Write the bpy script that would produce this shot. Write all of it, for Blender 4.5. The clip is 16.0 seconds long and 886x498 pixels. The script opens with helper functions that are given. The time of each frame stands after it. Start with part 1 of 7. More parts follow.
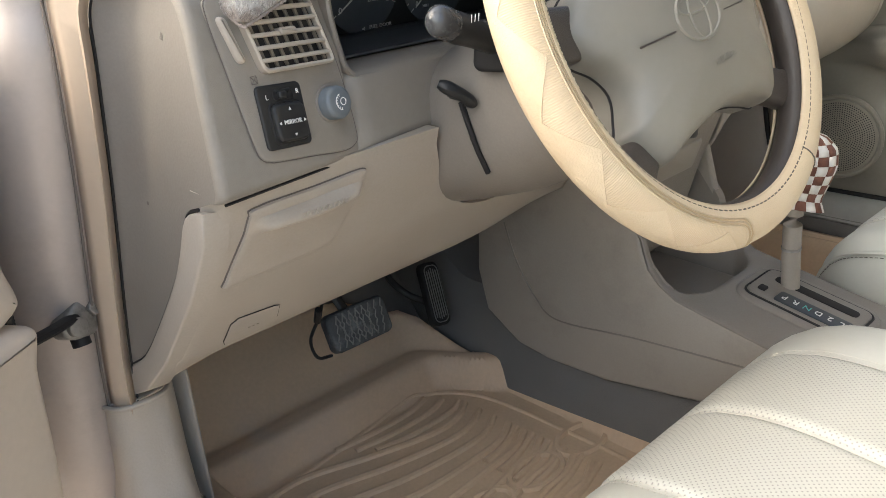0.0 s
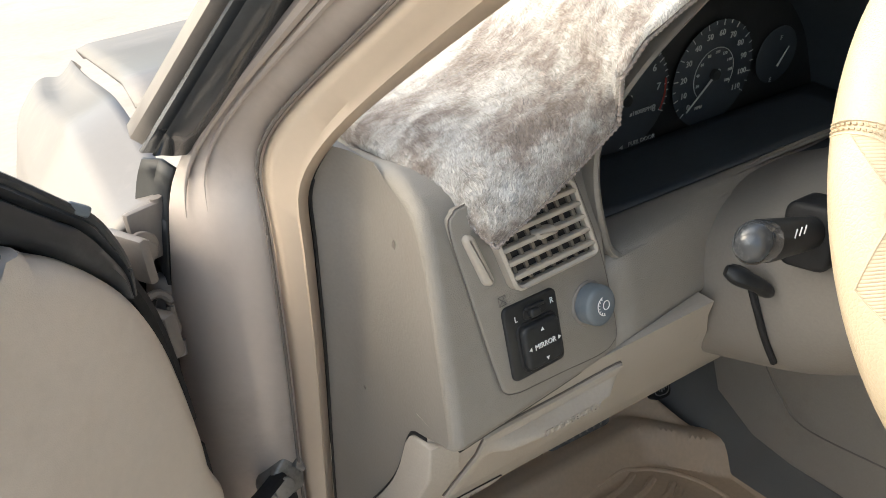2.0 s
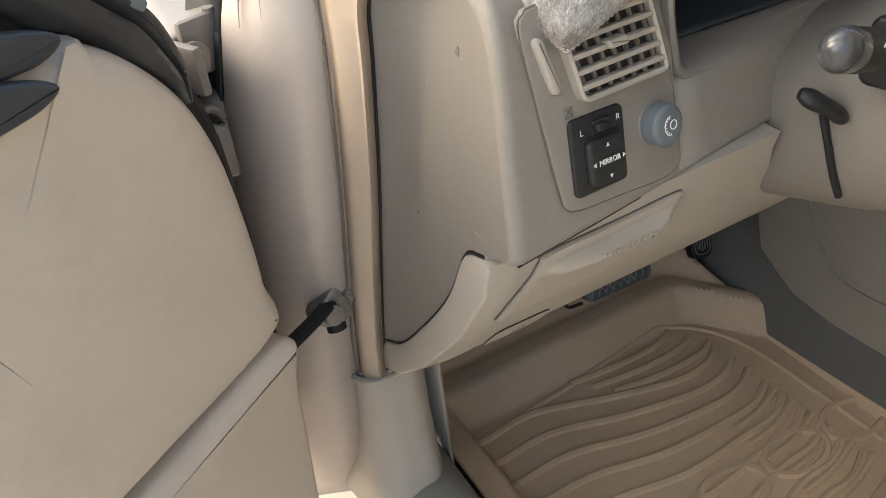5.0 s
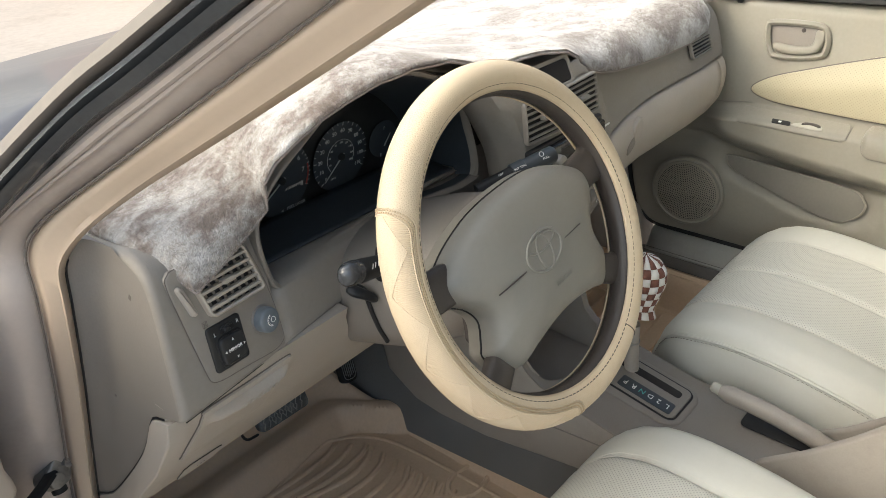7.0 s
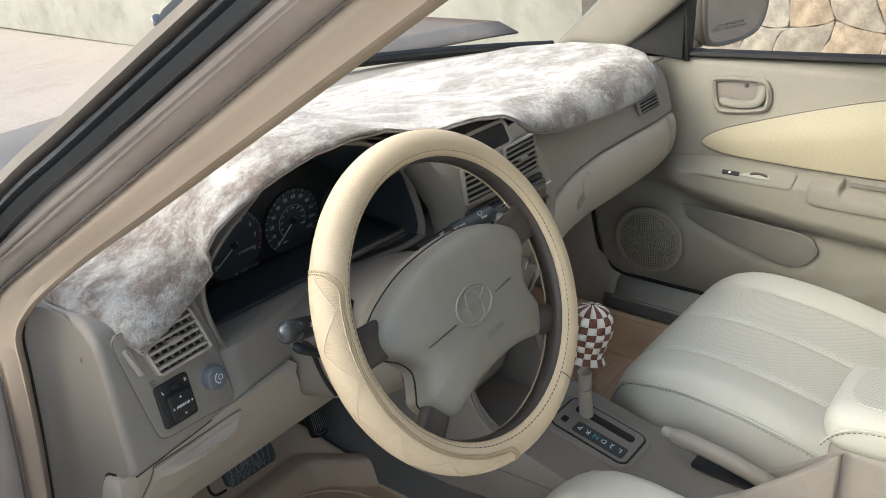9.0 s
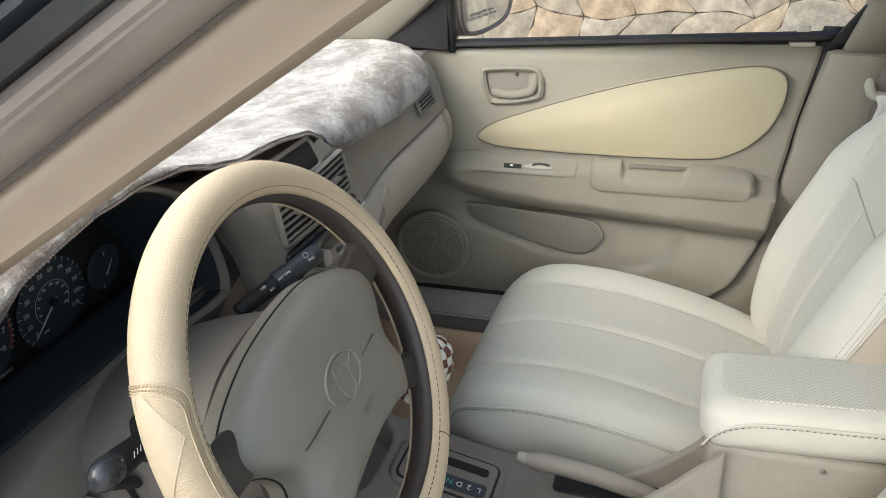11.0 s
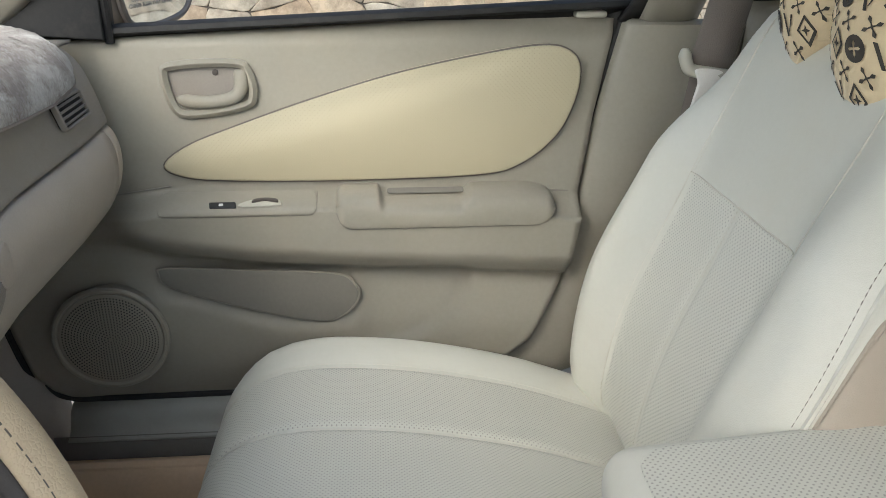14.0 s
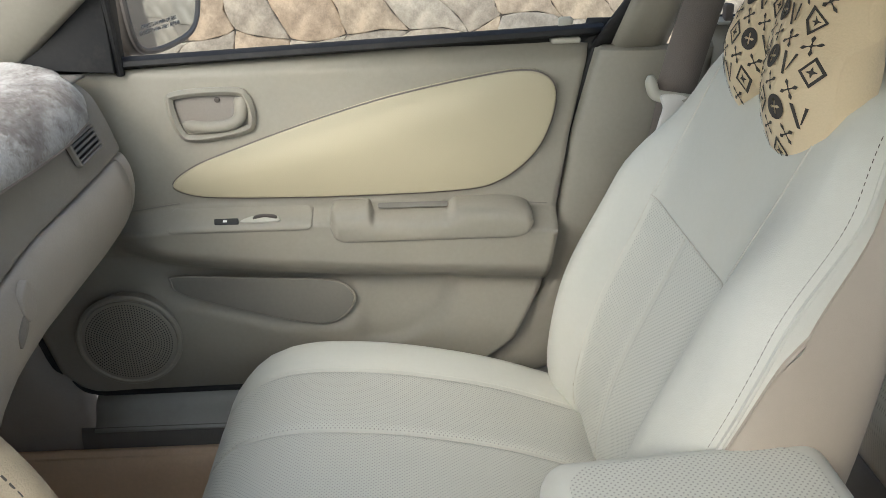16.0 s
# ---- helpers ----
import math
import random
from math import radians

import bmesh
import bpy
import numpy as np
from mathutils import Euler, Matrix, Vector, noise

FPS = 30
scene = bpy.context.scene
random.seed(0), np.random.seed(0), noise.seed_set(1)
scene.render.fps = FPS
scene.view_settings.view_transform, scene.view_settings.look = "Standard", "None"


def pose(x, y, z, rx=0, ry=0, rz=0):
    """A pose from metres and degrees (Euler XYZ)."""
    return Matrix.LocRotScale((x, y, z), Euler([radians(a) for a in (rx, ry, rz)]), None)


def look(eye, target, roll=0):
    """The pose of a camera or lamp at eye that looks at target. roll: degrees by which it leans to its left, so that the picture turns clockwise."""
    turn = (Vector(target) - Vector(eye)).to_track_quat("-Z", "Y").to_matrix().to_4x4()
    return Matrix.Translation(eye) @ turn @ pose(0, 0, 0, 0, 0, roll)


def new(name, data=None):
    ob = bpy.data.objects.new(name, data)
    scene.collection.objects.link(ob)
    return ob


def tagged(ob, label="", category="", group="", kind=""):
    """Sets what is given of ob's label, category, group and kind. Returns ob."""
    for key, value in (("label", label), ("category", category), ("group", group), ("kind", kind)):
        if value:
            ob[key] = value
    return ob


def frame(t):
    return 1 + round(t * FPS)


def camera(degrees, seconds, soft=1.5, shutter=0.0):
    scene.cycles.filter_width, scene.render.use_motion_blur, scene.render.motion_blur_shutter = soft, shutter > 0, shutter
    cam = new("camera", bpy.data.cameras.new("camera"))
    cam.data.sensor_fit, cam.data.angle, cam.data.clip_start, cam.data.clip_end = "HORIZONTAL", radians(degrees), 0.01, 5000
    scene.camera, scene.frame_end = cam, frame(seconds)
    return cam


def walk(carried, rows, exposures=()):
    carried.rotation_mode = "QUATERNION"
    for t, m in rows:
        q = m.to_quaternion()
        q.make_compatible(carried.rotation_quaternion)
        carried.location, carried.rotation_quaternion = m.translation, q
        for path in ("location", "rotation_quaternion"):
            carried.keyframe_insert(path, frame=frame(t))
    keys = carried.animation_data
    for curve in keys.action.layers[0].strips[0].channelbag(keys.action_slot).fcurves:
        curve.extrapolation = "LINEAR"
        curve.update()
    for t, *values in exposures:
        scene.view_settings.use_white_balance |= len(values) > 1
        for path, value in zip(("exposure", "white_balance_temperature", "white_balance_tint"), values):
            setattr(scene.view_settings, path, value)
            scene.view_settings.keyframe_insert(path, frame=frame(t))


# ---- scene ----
cam = camera(56.4, 16.0, soft=0.5)
PATH = [
    (0, (-0.976, -0.368, 0.973), (0.271, 1.0, 0.215), -4.3),
    (0.5, (-0.975, -0.365, 1.043), (0.265, 0.991, 0.252), -3.8),
    (1, (-0.99, -0.303, 1.133), (0.152, 1.088, 0.262), -4.6),
    (1.5, (-0.967, -0.235, 1.145), (0.03, 1.247, 0.245), -4.6),
    (2, (-0.879, -0.172, 1.128), (-0.042, 1.386, 0.195), -6.6),
    (2.5, (-0.867, -0.137, 1.116), (-0.168, 1.476, 0.163), -7.2),
    (3, (-0.854, -0.117, 1.094), (-0.219, 1.495, 0.094), -6.9),
    (3.5, (-0.849, -0.107, 1.073), (-0.245, 1.478, 0.014), -7.1),
    (3.7, (-0.853, -0.107, 1.065), (-0.261, 1.468, -0.017), -7.4),
    (5.8, (-0.968, -0.256, 1.16), (-0.014, 1.065, 0.0), -4.9),
    (6, (-0.987, -0.281, 1.192), (0.075, 0.981, 0.061), -4.1),
    (6.5, (-1.016, -0.348, 1.264), (0.25, 0.81, 0.236), -2.4),
    (7, (-1.011, -0.43, 1.307), (0.324, 0.71, 0.349), -2.1),
    (7.5, (-1.009, -0.505, 1.33), (0.339, 0.67, 0.435), -2.9),
    (8, (-1.005, -0.528, 1.337), (0.354, 0.663, 0.481), -3.3),
    (8.2, (-1.004, -0.531, 1.341), (0.355, 0.67, 0.497), -3.6),
    (10.3, (-0.976, -0.417, 1.313), (0.574, 0.478, 0.421), -4.1),
    (10.5, (-0.958, -0.364, 1.309), (0.645, 0.428, 0.413), -3.7),
    (11, (-0.905, -0.296, 1.306), (0.795, 0.276, 0.421), -2.6),
    (11.5, (-0.757, -0.289, 1.289), (0.983, 0.144, 0.405), -2.6),
    (12, (-0.643, -0.258, 1.26), (1.125, 0.039, 0.373), -2.1),
    (12.5, (-0.558, -0.196, 1.162), (1.251, -0.124, 0.312), -1.0),
    (13, (-0.494, -0.182, 1.098), (1.336, -0.283, 0.298), -0.5),
    (13.5, (-0.472, -0.165, 1.092), (1.37, -0.311, 0.327), -0.6),
    (14, (-0.473, -0.159, 1.084), (1.378, -0.299, 0.338), 0.1),
    (14.5, (-0.476, -0.157, 1.081), (1.372, -0.303, 0.332), 0.5),
    (15, (-0.492, -0.169, 1.099), (1.355, -0.298, 0.344), 0.1),
    (15.5, (-0.521, -0.192, 1.141), (1.316, -0.291, 0.356), -0.8),
    (16, (-0.534, -0.221, 1.19), (1.282, -0.285, 0.354), -1.1),
]
walk(cam, [(t, look(eye, target, roll)) for t, eye, target, roll in PATH], exposures=[(0, 1.60, 6450, 7), (1, 1.42, 6500, 6), (2.5, 1.36, 6500, 4), (3.0, 1.42, 6650, 5), (3.5, 1.62, 6800, 6), (6, 1.28, 6600, 6), (7, 1.06, 6300, 5), (11, 0.80, 5950, 4), (12.5, 0.64, 5850, 4), (16, 0.60, 5800, 4)])

# ---------------------------------------------------------------- light
world = bpy.data.worlds.new("sky")
scene.world = world
world.use_nodes = True
wn = world.node_tree
sky = wn.nodes.new("ShaderNodeTexSky")
sky.sky_type = "NISHITA"
sky.sun_disc = False
sky.sun_elevation = radians(38)
sky.sun_rotation = radians(-60)
sky.air_density = 1.0
sky.dust_density = 4.0
sky.ozone_density = 0.6
wn.nodes["Background"].inputs["Strength"].default_value = 0.15
wn.links.new(sky.outputs["Color"], wn.nodes["Background"].inputs["Color"])
sun = new("sun", bpy.data.lights.new("sun", "SUN"))
sun.data.energy = 1.2
sun.data.angle = radians(115)
sun.data.color = (1.0, 0.96, 0.89)
sun.matrix_world = look((-5.4, 3.1, 5.6), (0, 0, 0.6))


# ---------------------------------------------------------------- materials
def nodes_of(mat):
    return mat.node_tree.nodes, mat.node_tree.links


def material(name, rgb, rough=0.5, metal=0.0, vary=0.08, coarse=7.0, fine=160.0, bump=0.1, cells=0.0,
             dirt=None, dirt_amount=0.0, dirt_scale=9.0, coat=0.0, sheen=0.0, holes=None, specular=0.5):
    """Colour with two scales of variation, a fine relief (grain or cells), stains, and rows of punched holes where given:
    holes = (axis a, axis b, pitch, radius)."""
    m = bpy.data.materials.new(name)
    m.use_nodes = True
    n, l = nodes_of(m)
    b = n["Principled BSDF"]
    b.inputs["Roughness"].default_value = rough
    b.inputs["Metallic"].default_value = metal
    b.inputs["Coat Weight"].default_value = coat
    b.inputs["Coat Roughness"].default_value = 0.08
    b.inputs["Sheen Weight"].default_value = sheen
    b.inputs["Specular IOR Level"].default_value = specular
    co = n.new("ShaderNodeTexCoord")
    big = n.new("ShaderNodeTexNoise")
    big.inputs["Scale"].default_value = coarse
    big.inputs["Detail"].default_value = 5
    small = n.new("ShaderNodeTexNoise")
    small.inputs["Scale"].default_value = fine
    small.inputs["Detail"].default_value = 3
    for t in (big, small):
        l.new(co.outputs["Object"], t.inputs["Vector"])
    both = n.new("ShaderNodeMath")
    both.operation = "MULTIPLY_ADD"
    both.inputs[1].default_value = 0.5
    l.new(small.outputs["Fac"], both.inputs[0])
    l.new(big.outputs["Fac"], both.inputs[2])
    ramp = n.new("ShaderNodeValToRGB")
    ramp.color_ramp.elements[0].position, ramp.color_ramp.elements[1].position = 0.35, 1.0
    ramp.color_ramp.elements[0].color = (*[c * (1 - vary) for c in rgb], 1)
    ramp.color_ramp.elements[1].color = (*[min(1, c * (1 + vary)) for c in rgb], 1)
    l.new(both.outputs[0], ramp.inputs["Fac"])
    colour = ramp.outputs["Color"]
    if dirt:
        sp = n.new("ShaderNodeTexNoise")
        sp.inputs["Scale"].default_value = dirt_scale
        sp.inputs["Detail"].default_value = 8
        sp.inputs["Roughness"].default_value = 0.7
        l.new(co.outputs["Object"], sp.inputs["Vector"])
        cut = n.new("ShaderNodeMapRange")
        cut.inputs["From Min"].default_value, cut.inputs["From Max"].default_value = 0.5, 0.72
        cut.inputs["To Max"].default_value = dirt_amount
        l.new(sp.outputs["Fac"], cut.inputs["Value"])
        mix = n.new("ShaderNodeMix")
        mix.data_type = "RGBA"
        mix.inputs["B"].default_value = (*dirt, 1)
        l.new(cut.outputs["Result"], mix.inputs["Factor"])
        l.new(colour, mix.inputs["A"])
        colour = mix.outputs["Result"]
    height = small.outputs["Fac"]
    if cells:
        v = n.new("ShaderNodeTexVoronoi")
        v.feature = "DISTANCE_TO_EDGE"
        v.inputs["Scale"].default_value = cells
        l.new(co.outputs["Object"], v.inputs["Vector"])
        soft = n.new("ShaderNodeMapRange")
        soft.inputs["From Max"].default_value = 0.25
        l.new(v.outputs["Distance"], soft.inputs["Value"])
        height = soft.outputs["Result"]
    if holes:
        a, c, pitch, radius = holes
        sep = n.new("ShaderNodeSeparateXYZ")
        l.new(co.outputs["Object"], sep.inputs[0])
        near = []
        for shift in (0.0, 0.5):
            parts = []
            for axis in (a, c):
                s = n.new("ShaderNodeMath")
                s.operation = "MULTIPLY_ADD"
                s.inputs[1].default_value, s.inputs[2].default_value = 1 / pitch, shift + 50
                l.new(sep.outputs[axis], s.inputs[0])
                f = n.new("ShaderNodeMath")
                f.operation = "FRACT"
                l.new(s.outputs[0], f.inputs[0])
                d = n.new("ShaderNodeMath")
                d.operation = "SUBTRACT"
                d.inputs[1].default_value = 0.5
                l.new(f.outputs[0], d.inputs[0])
                q = n.new("ShaderNodeMath")
                q.operation = "MULTIPLY"
                l.new(d.outputs[0], q.inputs[0])
                l.new(d.outputs[0], q.inputs[1])
                parts.append(q)
            r = n.new("ShaderNodeMath")
            r.operation = "ADD"
            l.new(parts[0].outputs[0], r.inputs[0])
            l.new(parts[1].outputs[0], r.inputs[1])
            near.append(r)
        low = n.new("ShaderNodeMath")
        low.operation = "MINIMUM"
        l.new(near[0].outputs[0], low.inputs[0])
        l.new(near[1].outputs[0], low.inputs[1])
        rim = n.new("ShaderNodeMapRange")
        rr = (radius / pitch) ** 2
        rim.inputs["From Min"].default_value, rim.inputs["From Max"].default_value = rr * 0.5, rr * 1.6
        l.new(low.outputs[0], rim.inputs["Value"])
        mix = n.new("ShaderNodeMix")
        mix.data_type = "RGBA"
        mix.inputs["A"].default_value = (*[x * 0.62 for x in rgb], 1)
        l.new(rim.outputs["Result"], mix.inputs["Factor"])
        l.new(colour, mix.inputs["B"])
        colour = mix.outputs["Result"]
        height = rim.outputs["Result"]
    l.new(colour, b.inputs["Base Color"])
    bp = n.new("ShaderNodeBump")
    bp.inputs["Strength"].default_value = bump
    bp.inputs["Distance"].default_value = 0.002
    l.new(height, bp.inputs["Height"])
    l.new(bp.outputs["Normal"], b.inputs["Normal"])
    return m


DASH = material("dash_taupe_vinyl", (0.252, 0.229, 0.199), 0.5, vary=0.10, bump=0.22, cells=900, dirt=(0.2, 0.17, 0.13), dirt_amount=0.25)
# darker than DASH: holds the shade on the dash end and column shroud
SIDE = material("darker_taupe_plastic", (0.215, 0.194, 0.172), 0.5, vary=0.10, fine=420, bump=0.16, dirt=(0.19, 0.15, 0.12), dirt_amount=0.3)
TAN = material("lower_dash_plastic", (0.40, 0.358, 0.305), 0.48, vary=0.09, fine=420, bump=0.15, dirt=(0.33, 0.27, 0.2), dirt_amount=0.25)
CONSOLE = material("console_mauve_plastic", (0.325, 0.294, 0.256), 0.5, vary=0.09, fine=420, bump=0.14, dirt=(0.17, 0.14, 0.12), dirt_amount=0.3)
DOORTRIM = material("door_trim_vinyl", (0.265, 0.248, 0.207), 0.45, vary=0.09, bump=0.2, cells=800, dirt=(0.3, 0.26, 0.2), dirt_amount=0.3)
DOORLOW = material("pocket_felt_and_grip_shade", (0.175, 0.165, 0.142), 0.7, vary=0.1, bump=0.1)
INSERT = material("cream_perforated_insert", (0.43, 0.388, 0.272), 0.5, vary=0.05, bump=0.16, holes=("Y", "Z", 0.0066, 0.00058))
PILLAR = material("pillar_trim_beige", (0.47, 0.380, 0.290), 0.5, vary=0.05, bump=0.06)
PAINT = material("champagne_metallic_paint", (0.170, 0.150, 0.132), 0.45, metal=0.1, vary=0.05, bump=0.01, coat=0.2, dirt=(0.36, 0.3, 0.25), dirt_amount=0.3)
INNERPAINT = material("dull_inner_paint", (0.47, 0.415, 0.375), 0.45, metal=0.2, vary=0.07, bump=0.02, coat=0.2, dirt=(0.25, 0.2, 0.17), dirt_amount=0.35)
RUBBER = material("black_rubber", (0.014, 0.014, 0.015), 0.55, vary=0.3, bump=0.1, dirt=(0.06, 0.057, 0.053), dirt_amount=0.3, dirt_scale=20, specular=0.3)
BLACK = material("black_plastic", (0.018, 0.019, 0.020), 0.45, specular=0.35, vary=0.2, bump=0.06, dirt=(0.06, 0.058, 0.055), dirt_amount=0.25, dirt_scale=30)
BLUEBLACK = material("blue_black_plastic", (0.036, 0.044, 0.052), 0.4, vary=0.2, bump=0.03, dirt=(0.08, 0.09, 0.1), dirt_amount=0.25)
DARKBROWN = material("dark_brown_vinyl", (0.055, 0.046, 0.040), 0.38, vary=0.15, bump=0.12, cells=700, dirt=(0.11, 0.1, 0.09), dirt_amount=0.3)
PAD = material("airbag_taupe", (0.219, 0.207, 0.18), 0.42, vary=0.06, bump=0.1, cells=1000, dirt=(0.17, 0.14, 0.11), dirt_amount=0.2)
COVER = material("wheel_cover_cream", (0.593, 0.486, 0.336), 0.4, vary=0.06, bump=0.22, cells=420, dirt=(0.5, 0.36, 0.22), dirt_amount=0.3)
COVERFLAT = material("wheel_cover_ribbed", (0.555, 0.446, 0.304), 0.45, vary=0.06, bump=0.12, fine=500)
IVORY = material("ivory_leatherette", (0.60, 0.592, 0.525), 0.42, vary=0.035, bump=0.1, cells=620, dirt=(0.56, 0.51, 0.4), dirt_amount=0.2)
PERF = material("ivory_perforated_top", (0.58, 0.572, 0.508), 0.45, vary=0.035, bump=0.3, holes=("X", "Y", 0.0055, 0.00075))
PERFPAD = material("ivory_perforated_pad", (0.58, 0.572, 0.505), 0.45, vary=0.03, bump=0.2, holes=("X", "Y", 0.006, 0.0009))
PERFBACK = material("ivory_perforated_back", (0.61, 0.602, 0.535), 0.45, vary=0.035, bump=0.3, holes=("X", "Z", 0.006, 0.0008))
SEATSIDE = material("taupe_side_leatherette", (0.42, 0.365, 0.295), 0.42, vary=0.04, bump=0.1, cells=600)
STITCH = material("cream_thread", (0.60, 0.575, 0.50), 0.7, vary=0.1, bump=0.2)
BROWNSTITCH = material("brown_thread", (0.108, 0.092, 0.075), 0.7, vary=0.1, bump=0.2)
MAT = material("tan_rubber_mat", (0.62, 0.46, 0.31), 0.6, vary=0.12, bump=0.08, dirt=(0.53, 0.42, 0.32), dirt_amount=0.55, dirt_scale=7)
CARPET = material("grey_carpet", (0.150, 0.145, 0.136), 0.95, vary=0.2, fine=900, bump=0.6, sheen=0.2, dirt=(0.2, 0.18, 0.15), dirt_amount=0.4)
SILL = material("sill_trim_plastic", (0.327, 0.331, 0.304), 0.45, vary=0.06, bump=0.06, dirt=(0.2, 0.18, 0.15), dirt_amount=0.3)
STEEL = material("worn_steel", (0.342, 0.331, 0.32), 0.45, metal=0.8, vary=0.15, bump=0.1, dirt=(0.08, 0.07, 0.06), dirt_amount=0.6, dirt_scale=60)
GREYKNOB = material("grey_blue_knob", (0.125, 0.145, 0.160), 0.5, vary=0.12, bump=0.1, dirt=(0.2, 0.21, 0.21), dirt_amount=0.35, dirt_scale=50)
WHITE = material("white_marking", (0.749, 0.749, 0.733), 0.5, vary=0.03, bump=0.0)
RED = material("red_marking", (0.500, 0.05, 0.03), 0.5, vary=0.03, bump=0.0)
BELT = material("taupe_webbing", (0.137, 0.118, 0.104), 0.7, vary=0.12, fine=700, bump=0.4)
IVORYPLASTIC = material("beige_hard_plastic", (0.406, 0.393, 0.338), 0.4, vary=0.05, bump=0.04)
PILLOW = material("tan_velvet", (0.70, 0.565, 0.36), 0.75, vary=0.07, fine=500, bump=0.2, sheen=0.3)
PRINT = material("dark_brown_print", (0.050, 0.043, 0.036), 0.75, vary=0.15, bump=0.1)
BROWNCHECK = material("brown_knit", (0.162, 0.067, 0.045), 0.8, vary=0.15, fine=600, bump=0.4)
WHITECHECK = material("white_knit", (0.704, 0.682, 0.649), 0.8, vary=0.06, fine=600, bump=0.4)
HEADLINER = material("headliner_cloth", (0.483, 0.461, 0.417), 0.9, vary=0.05, bump=0.1)


# ---------------------------------------------------------------- mesh helpers
def spl(points, n, closed=False):
    """n points along a smooth curve through the given ones."""
    p = [np.array(q, float) for q in points]
    if closed:
        p = [p[-1]] + p + [p[0], p[1]]
    else:
        p = [2 * p[0] - p[1]] + p + [2 * p[-1] - p[-2]]
    spans = len(p) - 3
    out = []
    for k in range(n):
        s = k * spans / n if closed else k * spans / (n - 1)
        i = min(int(s), spans - 1)
        t = s - i
        a, b, c, d = p[i:i + 4]
        out.append(0.5 * (2 * b + (c - a) * t + (2 * a - 5 * b + 4 * c - d) * t * t + (3 * b - a - 3 * c + d) * t ** 3))
    return out


def curve(keys, x):
    """A smooth value between (place, value) keys."""
    if x <= keys[0][0]:
        return keys[0][1]
    for (a, va), (b, vb) in zip(keys, keys[1:]):
        if x <= b:
            t = (x - a) / (b - a)
            t = t * t * (3 - 2 * t)
            return va + (vb - va) * t
    return keys[-1][1]


def line(keys, x):
    return float(np.interp(x, [k[0] for k in keys], [k[1] for k in keys]))


def bell(x, mid, width):
    return math.exp(-((x - mid) / width) ** 2)


def step(x, a, b):
    t = min(1.0, max(0.0, (x - a) / (b - a)))
    return t * t * (3 - 2 * t)


def loft(rows, closed=False, caps=False, ring=False):
    """Verts and faces of a sheet through rows of equally many points; closed joins a row's ends, ring joins last row to first."""
    n = len(rows[0])
    verts = [tuple(map(float, q)) for r in rows for q in r]
    faces = []
    m = len(rows)
    for i in range(m if ring else m - 1):
        for j in range(n if closed else n - 1):
            a, b = i * n + j, i * n + (j + 1) % n
            k = ((i + 1) % m) * n
            faces.append((a, b, k + (j + 1) % n, k + j))
    if caps:
        faces.append(tuple(reversed(range(n))))
        faces.append(tuple((m - 1) * n + j for j in range(n)))
    return verts, faces


def sheet(f, us, vs):
    return loft([[f(u, v) for v in vs] for u in us])


def tube(points, r, n=10, flat=1.0, caps=True, closed=False, up=(0, 0, 1)):
    """A round or flattened bar along points; r is one radius or one for each point."""
    p = [Vector(q) for q in points]
    rows = []
    m = len(p)
    for i in range(m):
        a, b = (p[i - 1], p[(i + 1) % m]) if closed else (p[max(0, i - 1)], p[min(m - 1, i + 1)])
        d = (b - a).normalized()
        s = d.cross(Vector(up))
        s = s.normalized() if s.length > 1e-4 else d.cross(Vector((1, 0, 0))).normalized()
        w = s.cross(d)
        rr = r[i] if isinstance(r, (list, tuple)) else r
        rows.append([p[i] + s * (rr * math.cos(6.28319 * k / n)) + w * (rr * flat * math.sin(6.28319 * k / n)) for k in range(n)])
    return loft(rows, closed=True, caps=caps and not closed, ring=closed)


def plane_at(origin, right, up):
    """A pose whose x is right, y is up and z comes out of the surface."""
    r = Vector(right).normalized()
    z = r.cross(Vector(up)).normalized()
    u = z.cross(r)
    m = Matrix((r, u, z)).transposed().to_4x4()
    m.translation = origin
    return m


def offset(outline, d):
    """A closed outline moved inwards by d (outline runs anticlockwise)."""
    q = [np.array(p[:2], float) for p in outline]
    out = []
    for i in range(len(q)):
        e = q[(i + 1) % len(q)] - q[i - 1]
        e /= max(1e-9, np.hypot(*e))
        out.append(q[i] + d * np.array((-e[1], e[0])))
    return out


def plate(outline, m, thick, bevel=0.002, back=0.0, dome=0.0):
    """A slab with rounded front edge on the pose m; dome lifts its middle."""
    area = sum(a[0] * b[1] - b[0] * a[1] for a, b in zip(outline, outline[1:] + outline[:1]))
    o = list(outline) if area > 0 else list(reversed(outline))
    rings = [[(p[0], p[1], -back) for p in o]]
    for k in range(4):
        a = k * math.pi / 6
        rings.append([(p[0], p[1], thick - bevel + bevel * math.sin(a)) for p in offset(o, bevel * (1 - math.cos(a)))])
    top = offset(o, bevel)
    mid = np.mean(np.array(top), axis=0)
    if dome:
        for s in (0.93, 0.8, 0.6, 0.35, 0.12):
            rings.append([(*(mid + (p - mid) * s), thick + dome * (1 - s * s)) for p in top])
    v, f = loft(rings, closed=True)
    k = len(v) - len(o)
    f.append(tuple(k + j for j in range(len(o))))
    f.append(tuple(reversed(range(len(o)))))
    return [tuple(m @ Vector(q)) for q in v], f


